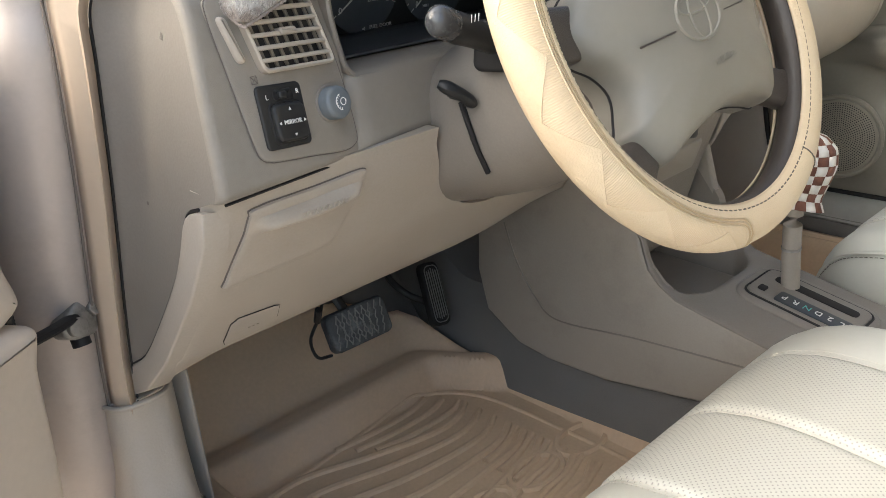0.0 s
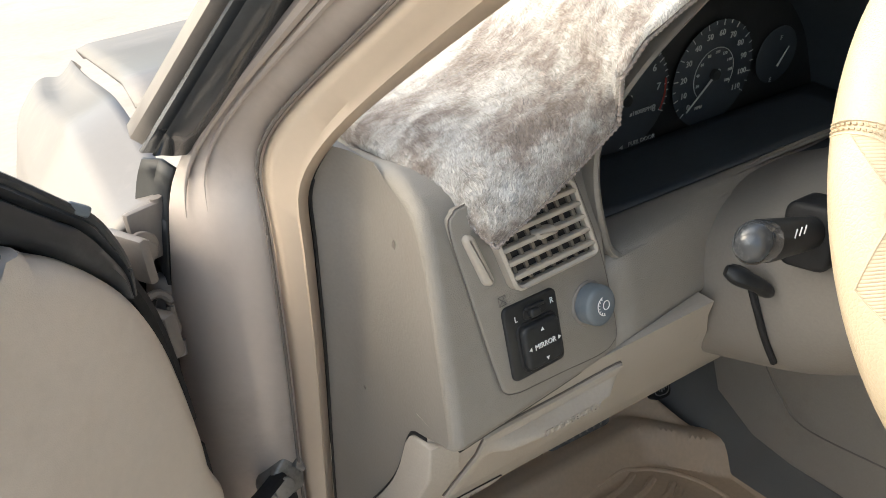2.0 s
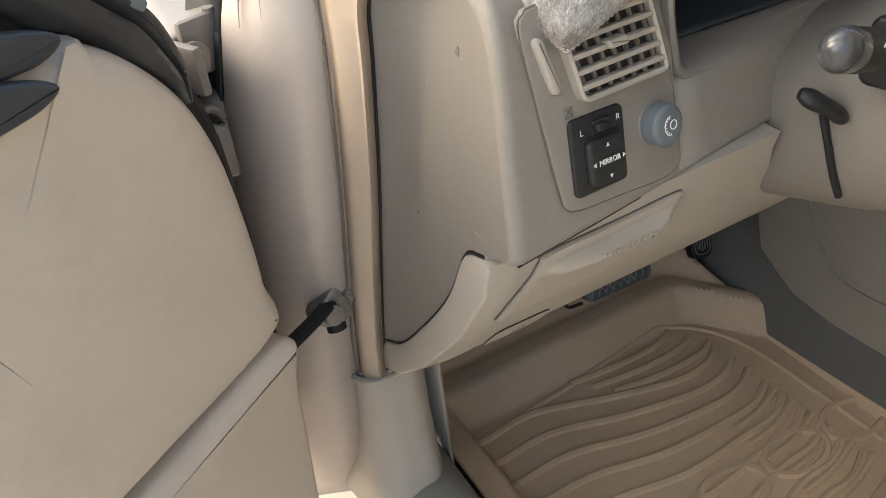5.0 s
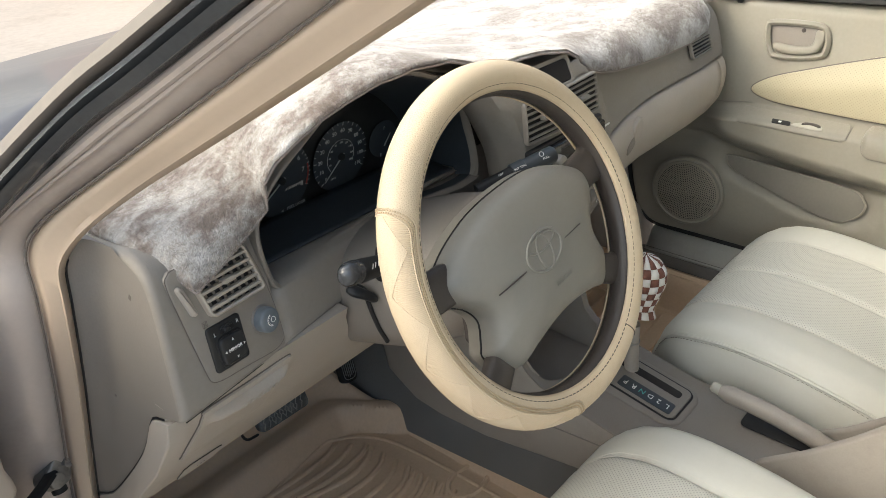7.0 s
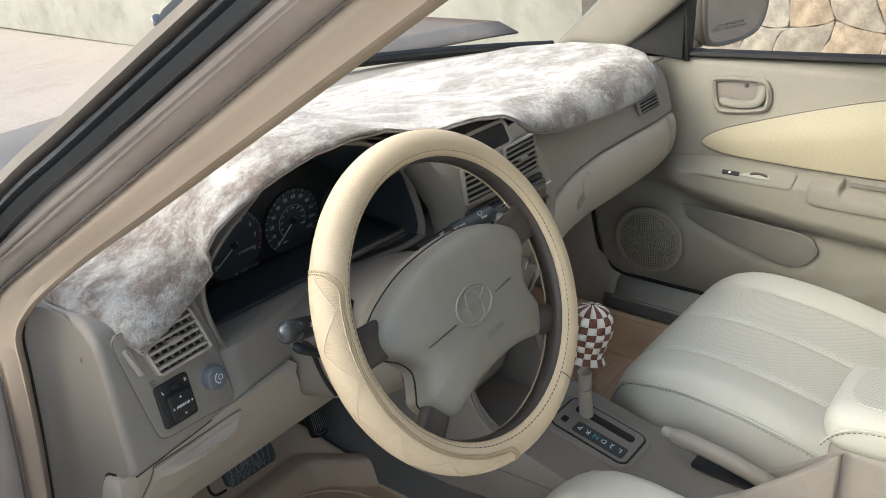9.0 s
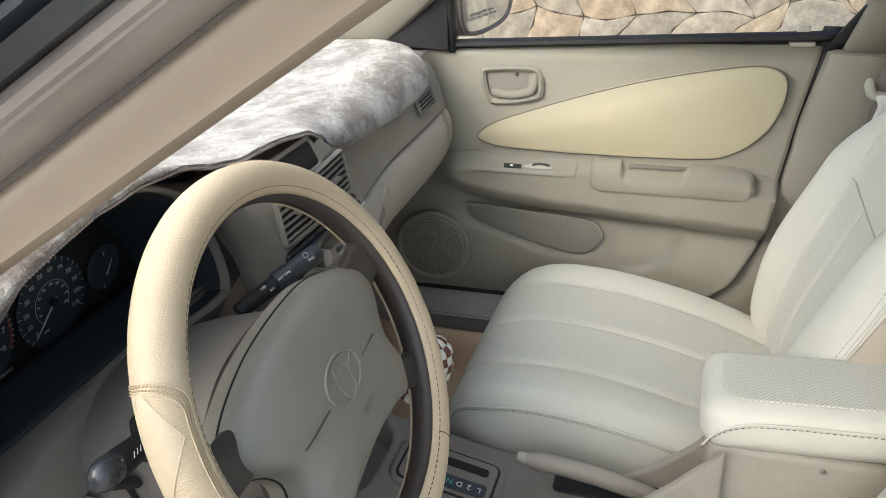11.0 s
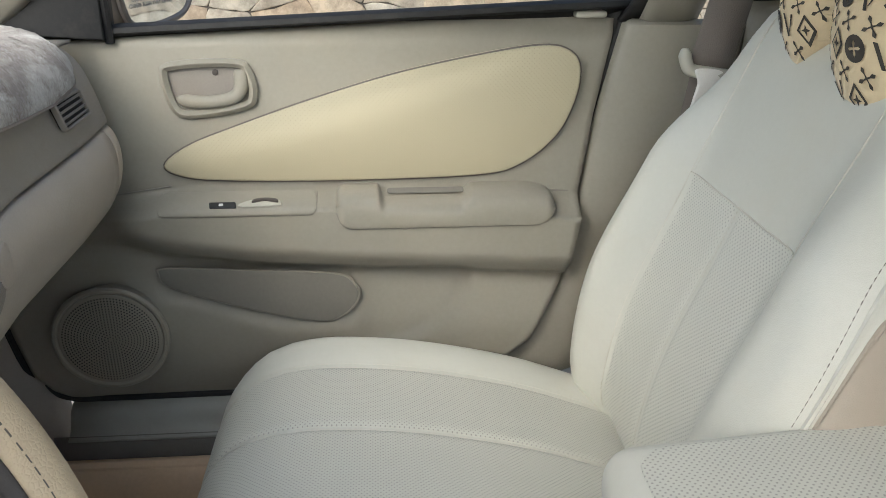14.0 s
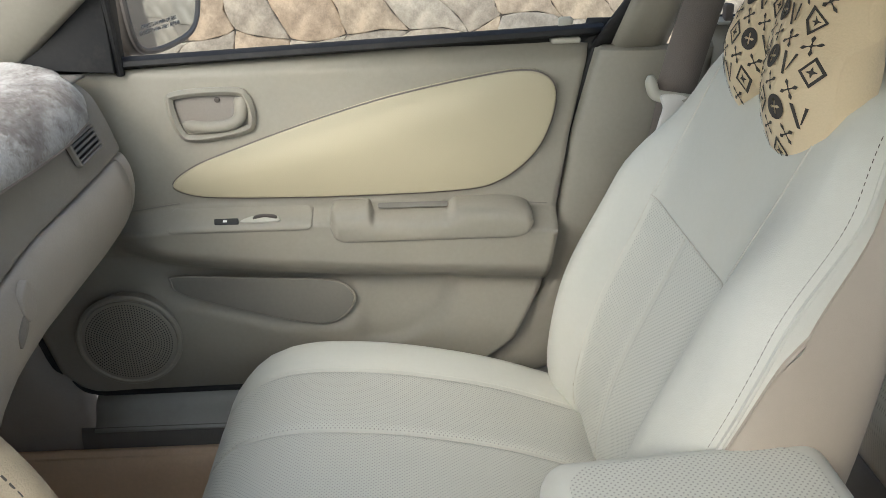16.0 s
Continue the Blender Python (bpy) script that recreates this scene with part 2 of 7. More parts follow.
def rect(w, h, r=0.003, n=4, cx=0.0, cy=0.0):
    """A rounded rectangle, anticlockwise."""
    out = []
    for sx, sy, a in ((1, 1, 0), (-1, 1, 90), (-1, -1, 180), (1, -1, 270)):
        for k in range(n + 1):
            t = radians(a + 90 * k / n)
            out.append((cx + sx * (w / 2 - r) + r * math.cos(t), cy + sy * (h / 2 - r) + r * math.sin(t)))
    return out


def disc(r, n=32, cx=0.0, cy=0.0):
    return [(cx + r * math.cos(6.28319 * k / n), cy + r * math.sin(6.28319 * k / n)) for k in range(n)]


def rbox(size, m, r=0.006, seg=2):
    """A box with rounded edges about the pose m."""
    bm = bmesh.new()
    bmesh.ops.create_cube(bm, size=1, matrix=Matrix.Diagonal((*size, 1)))
    bmesh.ops.bevel(bm, geom=bm.edges[:], offset=r, segments=seg, affect="EDGES", profile=0.5)
    bm.verts.index_update()
    v = [tuple(m @ q.co) for q in bm.verts]
    f = [tuple(q.index for q in g.verts) for g in bm.faces]
    bm.free()
    return v, f


def ring_of(outline, m, inner, height, bevel=0.0015):
    """A raised frame along a closed outline, inner wide, height proud."""
    area = sum(a[0] * b[1] - b[0] * a[1] for a, b in zip(outline, outline[1:] + outline[:1]))
    o = list(outline) if area > 0 else list(reversed(outline))
    prof = [(0, -0.002), (0, height - bevel), (bevel, height), (inner - bevel, height), (inner, height - bevel), (inner, -0.002)]
    rows = [[(*p, h) for p in offset(o, d)] for d, h in prof]
    v, f = loft(rows, closed=True)
    return [tuple(m @ Vector(q)) for q in v], f


def join(*geos):
    v, f = [], []
    for gv, gf in geos:
        k = len(v)
        v += list(gv)
        f += [tuple(i + k for i in q) for q in gf]
    return v, f


def moved(geo, m):
    return [tuple(m @ Vector(q)) for q in geo[0]], geo[1]


def part(name, geo, mat, parent=None, label="", smooth=38, solid=0.0, side=-1):
    """One mesh object, under its thing or part."""
    me = bpy.data.meshes.new(name)
    me.from_pydata(geo[0], [], geo[1])
    me.update()
    bm = bmesh.new()
    bm.from_mesh(me)
    bmesh.ops.recalc_face_normals(bm, faces=bm.faces[:]) if not solid else None
    bm.to_mesh(me)
    bm.free()
    me.materials.append(mat)
    if smooth:
        me.shade_smooth()
        me.set_sharp_from_angle(angle=radians(smooth))
    ob = new(name, me)
    ob.parent = parent
    if solid:
        s = ob.modifiers.new("thickness", "SOLIDIFY")
        s.thickness, s.offset = solid, side
    if label:
        tagged(ob, label)
    return ob


def thing(name, label, category, group="", kind=""):
    return tagged(new(name), label, category, group, kind)


def lettering(text, size, m, mat, parent, name="marking", depth=0.0003):
    """Raised or printed letters, centred on the pose m."""
    c = bpy.data.curves.new("letters", "FONT")
    c.body, c.size, c.extrude, c.align_x, c.align_y = text, size, depth, "CENTER", "CENTER"
    c.resolution_u = 2
    o = bpy.data.objects.new("letters", c)
    me = bpy.data.meshes.new_from_object(o)
    me.transform(m)
    me.materials.clear()
    me.materials.append(mat)
    bpy.data.objects.remove(o)
    ob = new(name, me)
    ob.parent = parent
    return ob


def arc(cx, cy, r, a0, a1, n):
    return [(cx + r * math.cos(radians(a0 + (a1 - a0) * k / (n - 1))), cy + r * math.sin(radians(a0 + (a1 - a0) * k / (n - 1)))) for k in range(n)]


def stitches(points, mat, parent, length=0.004, gap=0.0025, r=0.0006, name="stitching"):
    """Short thread ends along a line."""
    p = [np.array(q, float) for q in points]
    d = [0.0]
    for a, b in zip(p, p[1:]):
        d.append(d[-1] + float(np.linalg.norm(b - a)))
    arr = np.array(p)

    def at(s):
        return [float(np.interp(s, d, arr[:, k])) for k in range(3)]
    geos = []
    s = 0.0
    while s + length < d[-1]:
        geos.append(tube([at(s), at(s + length / 2), at(s + length)], r, n=4))
        s += length + gap
    ob = part(name, join(*geos), mat, parent, smooth=0)
    return tagged(ob, kind="stuff")


# ---------------------------------------------------------------- outside
ground = part("ground", sheet(lambda x, y: (x, y, 0.02 * math.sin(x * 0.7) * math.sin(y * 0.5) - 0.02 if abs(x) + abs(y) > 6 else -0.02),
                              np.linspace(-60, 60, 60), np.linspace(-60, 60, 60)),
              material("pale_concrete_ground", (0.46, 0.41, 0.35), 0.85, vary=0.18, coarse=0.8, fine=25, bump=0.3, dirt=(0.3, 0.25, 0.2), dirt_amount=0.6, dirt_scale=1.6))
tagged(ground, "pale sandy concrete yard with dark stains", "ground", kind="structure")

# ---------------------------------------------------------------- car floor and shell
floor = thing("floor", "grey carpeted car floor with a centre tunnel", "floor", kind="structure")


def floor_z(x, y):
    toe = step(y, 0.52, 0.85) * 0.30
    tunnel = 0.17 * step(x, -0.128, -0.10) * (1 - step(x, 0.03, 0.06))
    return 0.222 + toe + tunnel


part("carpet", sheet(lambda x, y: (x, y, floor_z(x, y)), np.linspace(-0.73, 0.68, 90), np.linspace(-1.3, 0.86, 70)), CARPET, floor, solid=0.02, side=-1)

# door opening on the driver's side: sill, painted pillar, trim welt, seal
shell = thing("car_body", "champagne metallic saloon car body with worn inner pillar paint", "car body", kind="structure")
LINES = {"inner": ((-0.672, 0.2, 1.013), (-0.615, -0.05, 1.172)), "crest": ((-0.690, 0.2, 1.024), (-0.632, -0.05, 1.186)), "outer": ((-0.700, 0.2, 1.040), (-0.642, -0.05, 1.204)),
         "seam": ((-0.712, 0.2, 1.058), (-0.664, -0.05, 1.218)), "seal_in": ((-0.722, 0.2, 1.075), (-0.672, -0.05, 1.230)), "seal_out": ((-0.729, 0.2, 1.096), (-0.673, -0.05, 1.252)),
         "edge": ((-0.735, 0.2, 1.118), (-0.684, -0.05, 1.268))}


def pillar_at(name, y):
    a, b = (np.array(p) for p in LINES[name])
    return a + (b - a) * (0.2 - y) / 0.25


def pillar_rows(base, name, n=90):
    """One line along the door opening: up the lower pillar through the base points, then along the sloping pillar."""
    q = np.array(spl(base + [tuple(pillar_at(name, y)) for y in (0.2, 0.1, -0.05, -0.2, -0.4)], 160))
    for k in range(26):
        q[1:-1] = 0.25 * q[:-2] + 0.5 * q[1:-1] + 0.25 * q[2:]
    return [q[int(round(i))] for i in np.linspace(0, 159, n)]


inner = pillar_rows([(-0.712, 0.42, 0.34), (-0.717, 0.388, 0.54), (-0.717, 0.36, 0.65), (-0.715, 0.325, 0.78), (-0.712, 0.305, 0.88), (-0.708, 0.290, 0.93)], "inner")
crest = pillar_rows([(-0.73, 0.405, 0.34), (-0.733, 0.382, 0.54), (-0.733, 0.355, 0.65), (-0.732, 0.318, 0.78), (-0.730, 0.300, 0.885), (-0.724, 0.292, 0.945)], "crest")
outer = pillar_rows([(-0.742, 0.425, 0.34), (-0.745, 0.399, 0.54), (-0.745, 0.374, 0.65), (-0.744, 0.338, 0.78), (-0.742, 0.319, 0.89), (-0.735, 0.318, 0.955)], "outer")
flange = pillar_rows([(-0.775, 0.435, 0.34), (-0.775, 0.405, 0.54), (-0.775, 0.385, 0.65), (-0.773, 0.355, 0.78), (-0.768, 0.340, 0.89), (-0.757, 0.343, 0.955)], "seam")
flange2 = pillar_rows([(-0.82, 0.455, 0.34), (-0.82, 0.425, 0.54), (-0.82, 0.405, 0.65), (-0.815, 0.385, 0.78), (-0.80, 0.372, 0.88), (-0.778, 0.368, 0.945)], "seal_in")
backs = pillar_rows([(-0.86, 0.48, 0.34), (-0.86, 0.45, 0.54), (-0.86, 0.43, 0.65), (-0.85, 0.42, 0.78), (-0.83, 0.42, 0.88), (-0.80, 0.42, 0.945)], "seal_out")
low_n = sum(1 for p in flange2 if p[2] < 0.90)
high_n = sum(1 for p in flange2 if p[2] < 0.945)
# black sheets added for the deep shade behind the door edge and hinges
part("door_gap_shade", loft([[p + np.array((-0.002, 0.003, 0)) for p in flange2[:low_n]], [p + np.array((-0.004, 0.05, 0)) for p in flange2[:low_n]], [p + np.array((-0.01, 0.05, 0)) for p in backs[:low_n]]]), BLACK, shell, "black sheet standing in for the shaded gap behind the door edge", solid=0.003)
part("hinge_recess_shade", loft([[p + np.array((-0.001, 0.004, 0)) for p in flange2[low_n - 6:high_n]], [p + np.array((-0.004, 0.03, 0)) for p in flange2[low_n - 6:high_n]], [p + np.array((-0.014, 0.04, 0)) for p in flange2[low_n - 6:high_n]]]), BLACK, shell, solid=0.003)
part("inner_pillar", loft([outer, flange, flange2]), INNERPAINT, shell, "dusty mauve-grey painted inner pillar", solid=0.01)
welt = thing("pillar_trim", "beige plastic trim and welt along the front pillar", "trim", kind="structure")
inner = [a + (b - a) * 0.5 * (1 - step(a[2], 0.95, 1.05)) for a, b in zip(inner, crest)]
part("welt", loft([inner, spl([0.5 * (a + b) + np.array((-0.004, -0.004, 0)) for a, b in zip(inner, crest)], 90), crest, spl([0.5 * (a + b) + np.array((-0.003, -0.002, 0.001)) for a, b in zip(crest, outer)], 90), outer]), PILLAR, welt, solid=0.006)
part("welt_seam", tube([p + np.array((-0.003, -0.001, 0.002)) for p in outer], 0.0014, n=6), BELT, welt, "dark seam beside the painted pillar")
for k, r in ((0.2, 0.003), (0.62, 0.005)):
    bead = [p * (1 - k) + q * k + np.array((-0.0012, -0.001, 0.001)) for p, q in zip(flange, flange2) if p[2] > 0.90]
    part("pressed_bead", tube(bead, [r * min(1.0, 0.05 + i / 16) for i in range(len(bead))], n=8), INNERPAINT, shell)
part("welt_gap", tube([p + np.array((0.003, 0.003, 0.0)) for p in inner[:44]], 0.0011, n=8), RUBBER, welt, "dark gap beside the welt")

seal_start = {"seal_in": (-0.772, 0.362, 0.945), "seal_out": (-0.793, 0.378, 0.950), "edge": (-0.80, 0.405, 0.962)}
seal_a = pillar_rows([seal_start["seal_in"]], "seal_in", 30)
seal_b = pillar_rows([seal_start["seal_out"]], "seal_out", 30)
edge_c = pillar_rows([seal_start["edge"]], "edge", 30)
lift = np.array((-0.012, -0.006, 0.004))
part("window_seal", loft([seal_a, [p + lift for p in seal_a], [0.6 * p + 0.4 * q + 1.3 * lift for p, q in zip(seal_a, seal_b)], [0.55 * p + 0.45 * q + 0.4 * lift for p, q in zip(seal_a, seal_b)], [0.3 * p + 0.7 * q + 1.2 * lift for p, q in zip(seal_a, seal_b)], [q + 0.7 * lift for q in seal_b], seal_b]), material("glossy_seal", (0.05, 0.054, 0.058), 0.16, vary=0.2, bump=0.02), shell, "glossy black window seal", solid=0.002)
part("outer_pillar", loft([seal_b, [0.5 * (p + q) + 0.5 * lift for p, q in zip(seal_b, edge_c)], edge_c, [p + np.array((0.02, 0.012, -0.004)) for p in edge_c]]), PAINT, shell, solid=0.004)


# black plastic bar along the roof edge above the windscreen
bar_dir = np.array((0.023, -0.25, 0.128)) / 0.282
rows = []
for s, w in ((0.0, 0.003), (0.004, 0.009), (0.012, 0.013), (0.05, 0.014), (0.40, 0.016)):
    c = np.array((-0.642, 0.056, 1.232)) + bar_dir * s
    up = np.array((-0.55, -0.25, 0.79))
    side = np.cross(bar_dir, up)
    rows.append([c + side * (w * math.copysign(abs(math.cos(a)) ** 0.5, math.cos(a))) + up * (w * 0.8 * math.copysign(abs(math.sin(a)) ** 0.5, math.sin(a))) for a in np.linspace(0, 6.28319, 25)[:-1]])
roof_bar = part("roof_bar", loft(rows, closed=True, caps=True), RUBBER, shell, "black plastic roof edge bar")
part("screw", plate(disc(0.005, 14), plane_at(tuple(np.array((-0.646, 0.050, 1.241)) + bar_dir * 0.002), (1, 0, 0.1), (0, 0.6, 0.8)), 0.003, 0.001), STEEL, roof_bar)

# front wing and bonnet
def wing(u, v):
    """u: 0 cowl .. 1 front; v: 0 outer side low .. 1 bonnet centre."""
    y = 0.42 + 1.25 * u
    x = line([(0, -0.89), (0.3, -0.892), (0.36, -0.885), (0.42, -0.868), (0.5, -0.825), (0.56, -0.765), (0.6, -0.71), (1, 0.62)], v) + 0.10 * u * u * (1 - step(v, 0.5, 1))
    z = line([(0, 0.45), (0.3, 0.77), (0.36, 0.83), (0.42, 0.88), (0.5, 0.93), (0.56, 0.95), (0.6, 0.95), (1, 0.99)], v) - 0.16 * u * u - 0.03 * u
    z -= 0.025 * bell(v, 0.52, 0.03) * step(u, 0.1, 0.4) + 0.032 * (1 - step(u, -0.02, 0.14)) * (1 - step(v, 0.54, 0.60))
    return (x, y, z)


def bonnet(s, v):
    """From the foot of the windscreen forwards."""
    u0 = (0.47 - 0.34 * min(1.0, (2 * (wing(0, v)[0] + 0.70) / 1.36 - 1) ** 2)) / 1.25
    x, y, z = wing(u0 + (1 - u0) * s, v)
    return (x, y, z - 0.02 * (1 - step(s, 0, 0.05)) + 0.003)


part("wing", sheet(wing, np.linspace(-0.025, 1, 60), np.linspace(0, 0.545, 60)), PAINT, shell, solid=0.004)
part("bonnet", sheet(bonnet, np.linspace(0, 1, 40), np.linspace(0.557, 1, 30)), PAINT, shell, solid=0.004)

# roof, far side frame, rear
roof_y = np.linspace(-1.9, -0.02, 20)
part("roof", sheet(lambda x, y: (x, y, 1.40 - 0.10 * (x / 0.6) ** 2 - 0.06 * (max(0, y + 0.5) / 0.5) ** 2), np.linspace(-0.56, 0.56, 24), roof_y), HEADLINER, shell, solid=0.03, side=1)
part("roof_skin", sheet(lambda x, y: (x, y, 1.438 - 0.10 * (x / 0.6) ** 2 - 0.06 * (max(0, y + 0.5) / 0.5) ** 2), np.linspace(-0.575, 0.575, 24), roof_y), PAINT, shell, "champagne painted roof", solid=0.003)


def far_line(a, b, n=20):
    return [np.array(a) + (np.array(b) - np.array(a)) * k for k in np.linspace(-0.35, 3.6, n)]


ft = thing("pillar_trim", "pale beige front pillar trim beside the passenger window", "trim", kind="structure")
part("trim", loft([far_line((0.650, 0.318, 0.952), (0.622, 0.20, 1.046)), far_line((0.640, 0.325, 0.957), (0.612, 0.207, 1.051)), far_line((0.632, 0.36, 0.975), (0.604, 0.255, 1.058)), far_line((0.632, 0.42, 0.978), (0.604, 0.32, 1.058)), far_line((0.640, 0.46, 0.975), (0.612, 0.365, 1.052)), far_line((0.66, 0.48, 0.97), (0.632, 0.385, 1.05))]), DOORTRIM, ft, solid=0.006)

# windscreen
GLASS = bpy.data.materials.new("clear_glass")
GLASS.use_nodes = True
gn, gl = nodes_of(GLASS)
gb = gn["Principled BSDF"]
gb.inputs["Transmission Weight"].default_value = 1.0
gb.inputs["Roughness"].default_value = 0.0
gb.inputs["IOR"].default_value = 1.02
gb.inputs["Base Color"].default_value = (0.97, 0.99, 0.98, 1)


def screen(u, v):
    x = -0.70 + 1.36 * u
    w = (2 * u - 1) ** 2
    base = np.array((x, 0.86 - 0.34 * w, 0.955 - 0.02 * w))
    top = np.array((x * 0.80, 0.10 - 0.14 * w, 1.36 - 0.05 * w))
    return tuple(base + (top - base) * v)


ws = part("windscreen", sheet(screen, np.linspace(0, 1, 24), np.linspace(0, 1, 12)), GLASS)
ws.visible_shadow = False
tagged(ws, "clear windscreen above the plush dashboard cover", "windscreen", kind="structure")
part("screen_edge", tube([screen(u, 0.0) for u in np.linspace(0, 1, 30)], 0.012, n=8), RUBBER, shell)

# ---------------------------------------------------------------- dashboard
dash = thing("dashboard", "taupe vinyl dashboard with tan lower panel", "dashboard")
FACE = plane_at((-0.61, 0.1941, 0.855), (1, 0.162, 0), (0, 0.19, 1))


def face_y(x, z):
    return 0.203 + 0.162 * (x + 0.57) + 0.19 * (z - 0.868)


def at_face(points):
    return [((x + 0.61) * 1.013, (z - 0.855) * 1.018) for x, z in points]


def lean(x, z):
    """The end of the dashboard splays outwards towards the floor."""
    return x - 0.077 * (0.9 - z) * (1 - step(x, -0.694, -0.60))


def low_edge(x, e=0.0):
    """The lower part of the upper dash face, shared by the pod and the strip under the dials."""
    return [(face_y(x, 0.82) + e, 0.82), (face_y(x, 0.796) + e, 0.796), (face_y(x, 0.786) + 0.0012 + e, 0.7868), (face_y(x, 0.78) + 0.007 + e, 0.7815), (face_y(x, 0.78) + 0.02 + e, 0.7805), (0.26, 0.782)]


def pod(x):
    t = min(1.0, max(0.0, (-x - 0.6855) / 0.009))
    e = 0.009 * (1 - math.sqrt(max(0.0, 1 - t * t)))
    raw = [(0.36, 0.938 - e * 0.8), (0.30, 0.945 - e * 0.8), (0.262 + e, 0.947 - e * 0.8), (face_y(x, 0.944) + 0.030 + e, 0.945 - e * 0.8), (face_y(x, 0.93) + 0.010 + e, 0.934 - e * 0.6),
           (face_y(x, 0.915) + 0.002 + e, 0.915 - e * 0.2), (face_y(x, 0.89) + e, 0.89), (face_y(x, 0.855) + e, 0.855)] + low_edge(x, e)
    return [(lean(x, z), y, z) for y, z in raw]


xs = [-0.6855 - 0.009 * math.sin(radians(a)) for a in range(90, -1, -6)] + list(np.linspace(-0.675, -0.5565, 6))
part("left_pod", loft([spl(pod(x), 48) for x in xs]), DASH, dash)
END = plane_at((-0.6945, 0, 0.9), (0, -1, 0), (0.077, 0, 1))
edge = [(p[1], p[2]) for p in spl(pod(-0.6945), 48)]
low_line = spl([(0.385, 0.578), (0.345, 0.603), (0.302, 0.650), (0.262, 0.700), (0.244, 0.730), (0.228, 0.764), (0.205, 0.774)], 20)
end_front = [p for p in edge[1:-8] if p[0] < 0.345] + [tuple(p) for p in reversed(low_line)]
welt_z = [p[2] for p in inner[:70]]


def welt_at(z):
    """The inner edge of the pillar welt at height z."""
    return np.array([float(np.interp(z, welt_z, [p[k] for p in inner[:70]])) for k in range(3)])


def end_rows():
    rows = [[], [], [], []]
    for y, z in end_front:
        zz = min(z, 0.937)
        rise = 0.018 * step(z, 0.915, 0.937)
        w = welt_at(zz + rise) + np.array((0.0035, 0.004, 0.0))
        near_w = max(y + 0.001, w[1] - 0.028)
        rows[0].append((w[0], max(w[1], y + 0.004), zz + rise))
        rows[1].append((0.55 * w[0] + 0.45 * lean(-0.6945, zz), max(w[1] - 0.010, y + 0.0025), zz + 0.9 * rise))
        rows[2].append((lean(-0.6945, zz), near_w, zz + 0.6 * rise))
        rows[3].append((lean(-0.6945, z), y, z))
    return rows


# end face turned from the light: its shading is in the colour
part("end_panel", loft(end_rows()), SIDE, dash, "greyish-brown end panel")
part("scuff", plate([(-0.003, -0.002), (0.001, -0.003), (0.002, 0.001), (0.0005, 0.0035), (-0.0015, 0.002)], plane_at((-0.6946, 0.2328, 0.9006), (0, -1, 0), (0.077, 0, 1)), 0.0003, 0.0001), BELT, dash, "small brown scuff")
part("scuff", plate(disc(0.0016, 8), plane_at((-0.7054, 0.2968, 0.7596), (0, -1, 0), (0.077, 0, 1)), 0.0003, 0.0001), BELT, dash)
part("panel_gap", tube([(lean(-0.6945, z), y, z - 0.002) for y, z in low_line], 0.0012, n=6), RUBBER, dash)
skirt = [(y, z - 0.004) for y, z in low_line] + [(0.196, 0.770), (0.200, 0.742), (0.235, 0.684), (0.30, 0.605), (0.352, 0.558), (0.387, 0.540)]
part("end_skirt", plate([(-y, z - 0.9) for y, z in skirt], END, 0.003, 0.0025, back=0.02), TAN, dash, "tan end of the lower panel")


def strip(x):
    raw = [(0.262, 0.8525), (0.240, 0.852), (face_y(x, 0.845) + 0.010, 0.8495), (face_y(x, 0.84) + 0.0015, 0.842)] + low_edge(x)
    return [(x, y, z) for y, z in raw]


part("cluster_surround", loft([spl(strip(x), 36) for x in np.linspace(-0.5565, -0.19, 14)]), DASH, dash, solid=0.004)
part("face_joint", tube([(lean(x, 0.7795), face_y(x, 0.78) + 0.0085, 0.7795) for x in np.linspace(-0.688, -0.462, 20)], 0.0012, n=6), RUBBER, dash)

# top of the dashboard
def top_z(x, y):
    z = curve([(-0.69, 0.945), (-0.62, 0.952), (-0.575, 0.972), (-0.53, 1.015), (-0.47, 1.043), (-0.40, 1.054), (-0.33, 1.044), (-0.27, 1.020), (-0.20, 1.004), (-0.12, 0.992), (0.0, 0.975), (0.12, 0.955), (0.35, 0.948), (0.64, 0.942)], x)
    return z - (z - 0.945) * step(y, 0.33, 0.60) - 0.012 * step(y, 0.5, 0.85)


part("top", sheet(lambda x, y: (x, y * (0.86 - 0.30 * (x / 0.68) ** 2) + (1 - y) * 0.235, top_z(x, y * (0.86 - 0.30 * (x / 0.68) ** 2) + (1 - y) * 0.235) - 0.008), np.linspace(-0.655, 0.640, 80), np.linspace(0, 1, 24)), DASH, dash, solid=0.004)

# instrument cluster
hood_path = spl([(-0.200, 0.849), (-0.37, 0.846), (-0.515, 0.847), (-0.540, 0.851), (-0.549, 0.870), (-0.556, 0.905), (-0.554, 0.935), (-0.543, 0.962), (-0.521, 0.988), (-0.485, 1.012), (-0.445, 1.033), (-0.40, 1.039), (-0.34, 1.033), (-0.285, 1.012), (-0.245, 0.980), (-0.215, 0.945), (-0.194, 0.900), (-0.186, 0.868), (-0.190, 0.853)], 90, closed=True)
mid = np.array((-0.37, 0.93))


def hood_ring(depth, grow):
    out = []
    for p in hood_path:
        d = (p - mid) / np.hypot(*(p - mid))
        y = depth + face_y(p[0], 0.85) - 0.203 - 0.162 * 0.2 * step(p[0], -0.45, -0.2) - 0.034 * step(p[1], 0.92, 1.03) - 0.02 * step(p[0], -0.30, -0.20)
        out.append((p[0] + d[0] * grow, y, p[1] + d[1] * grow))
    return out


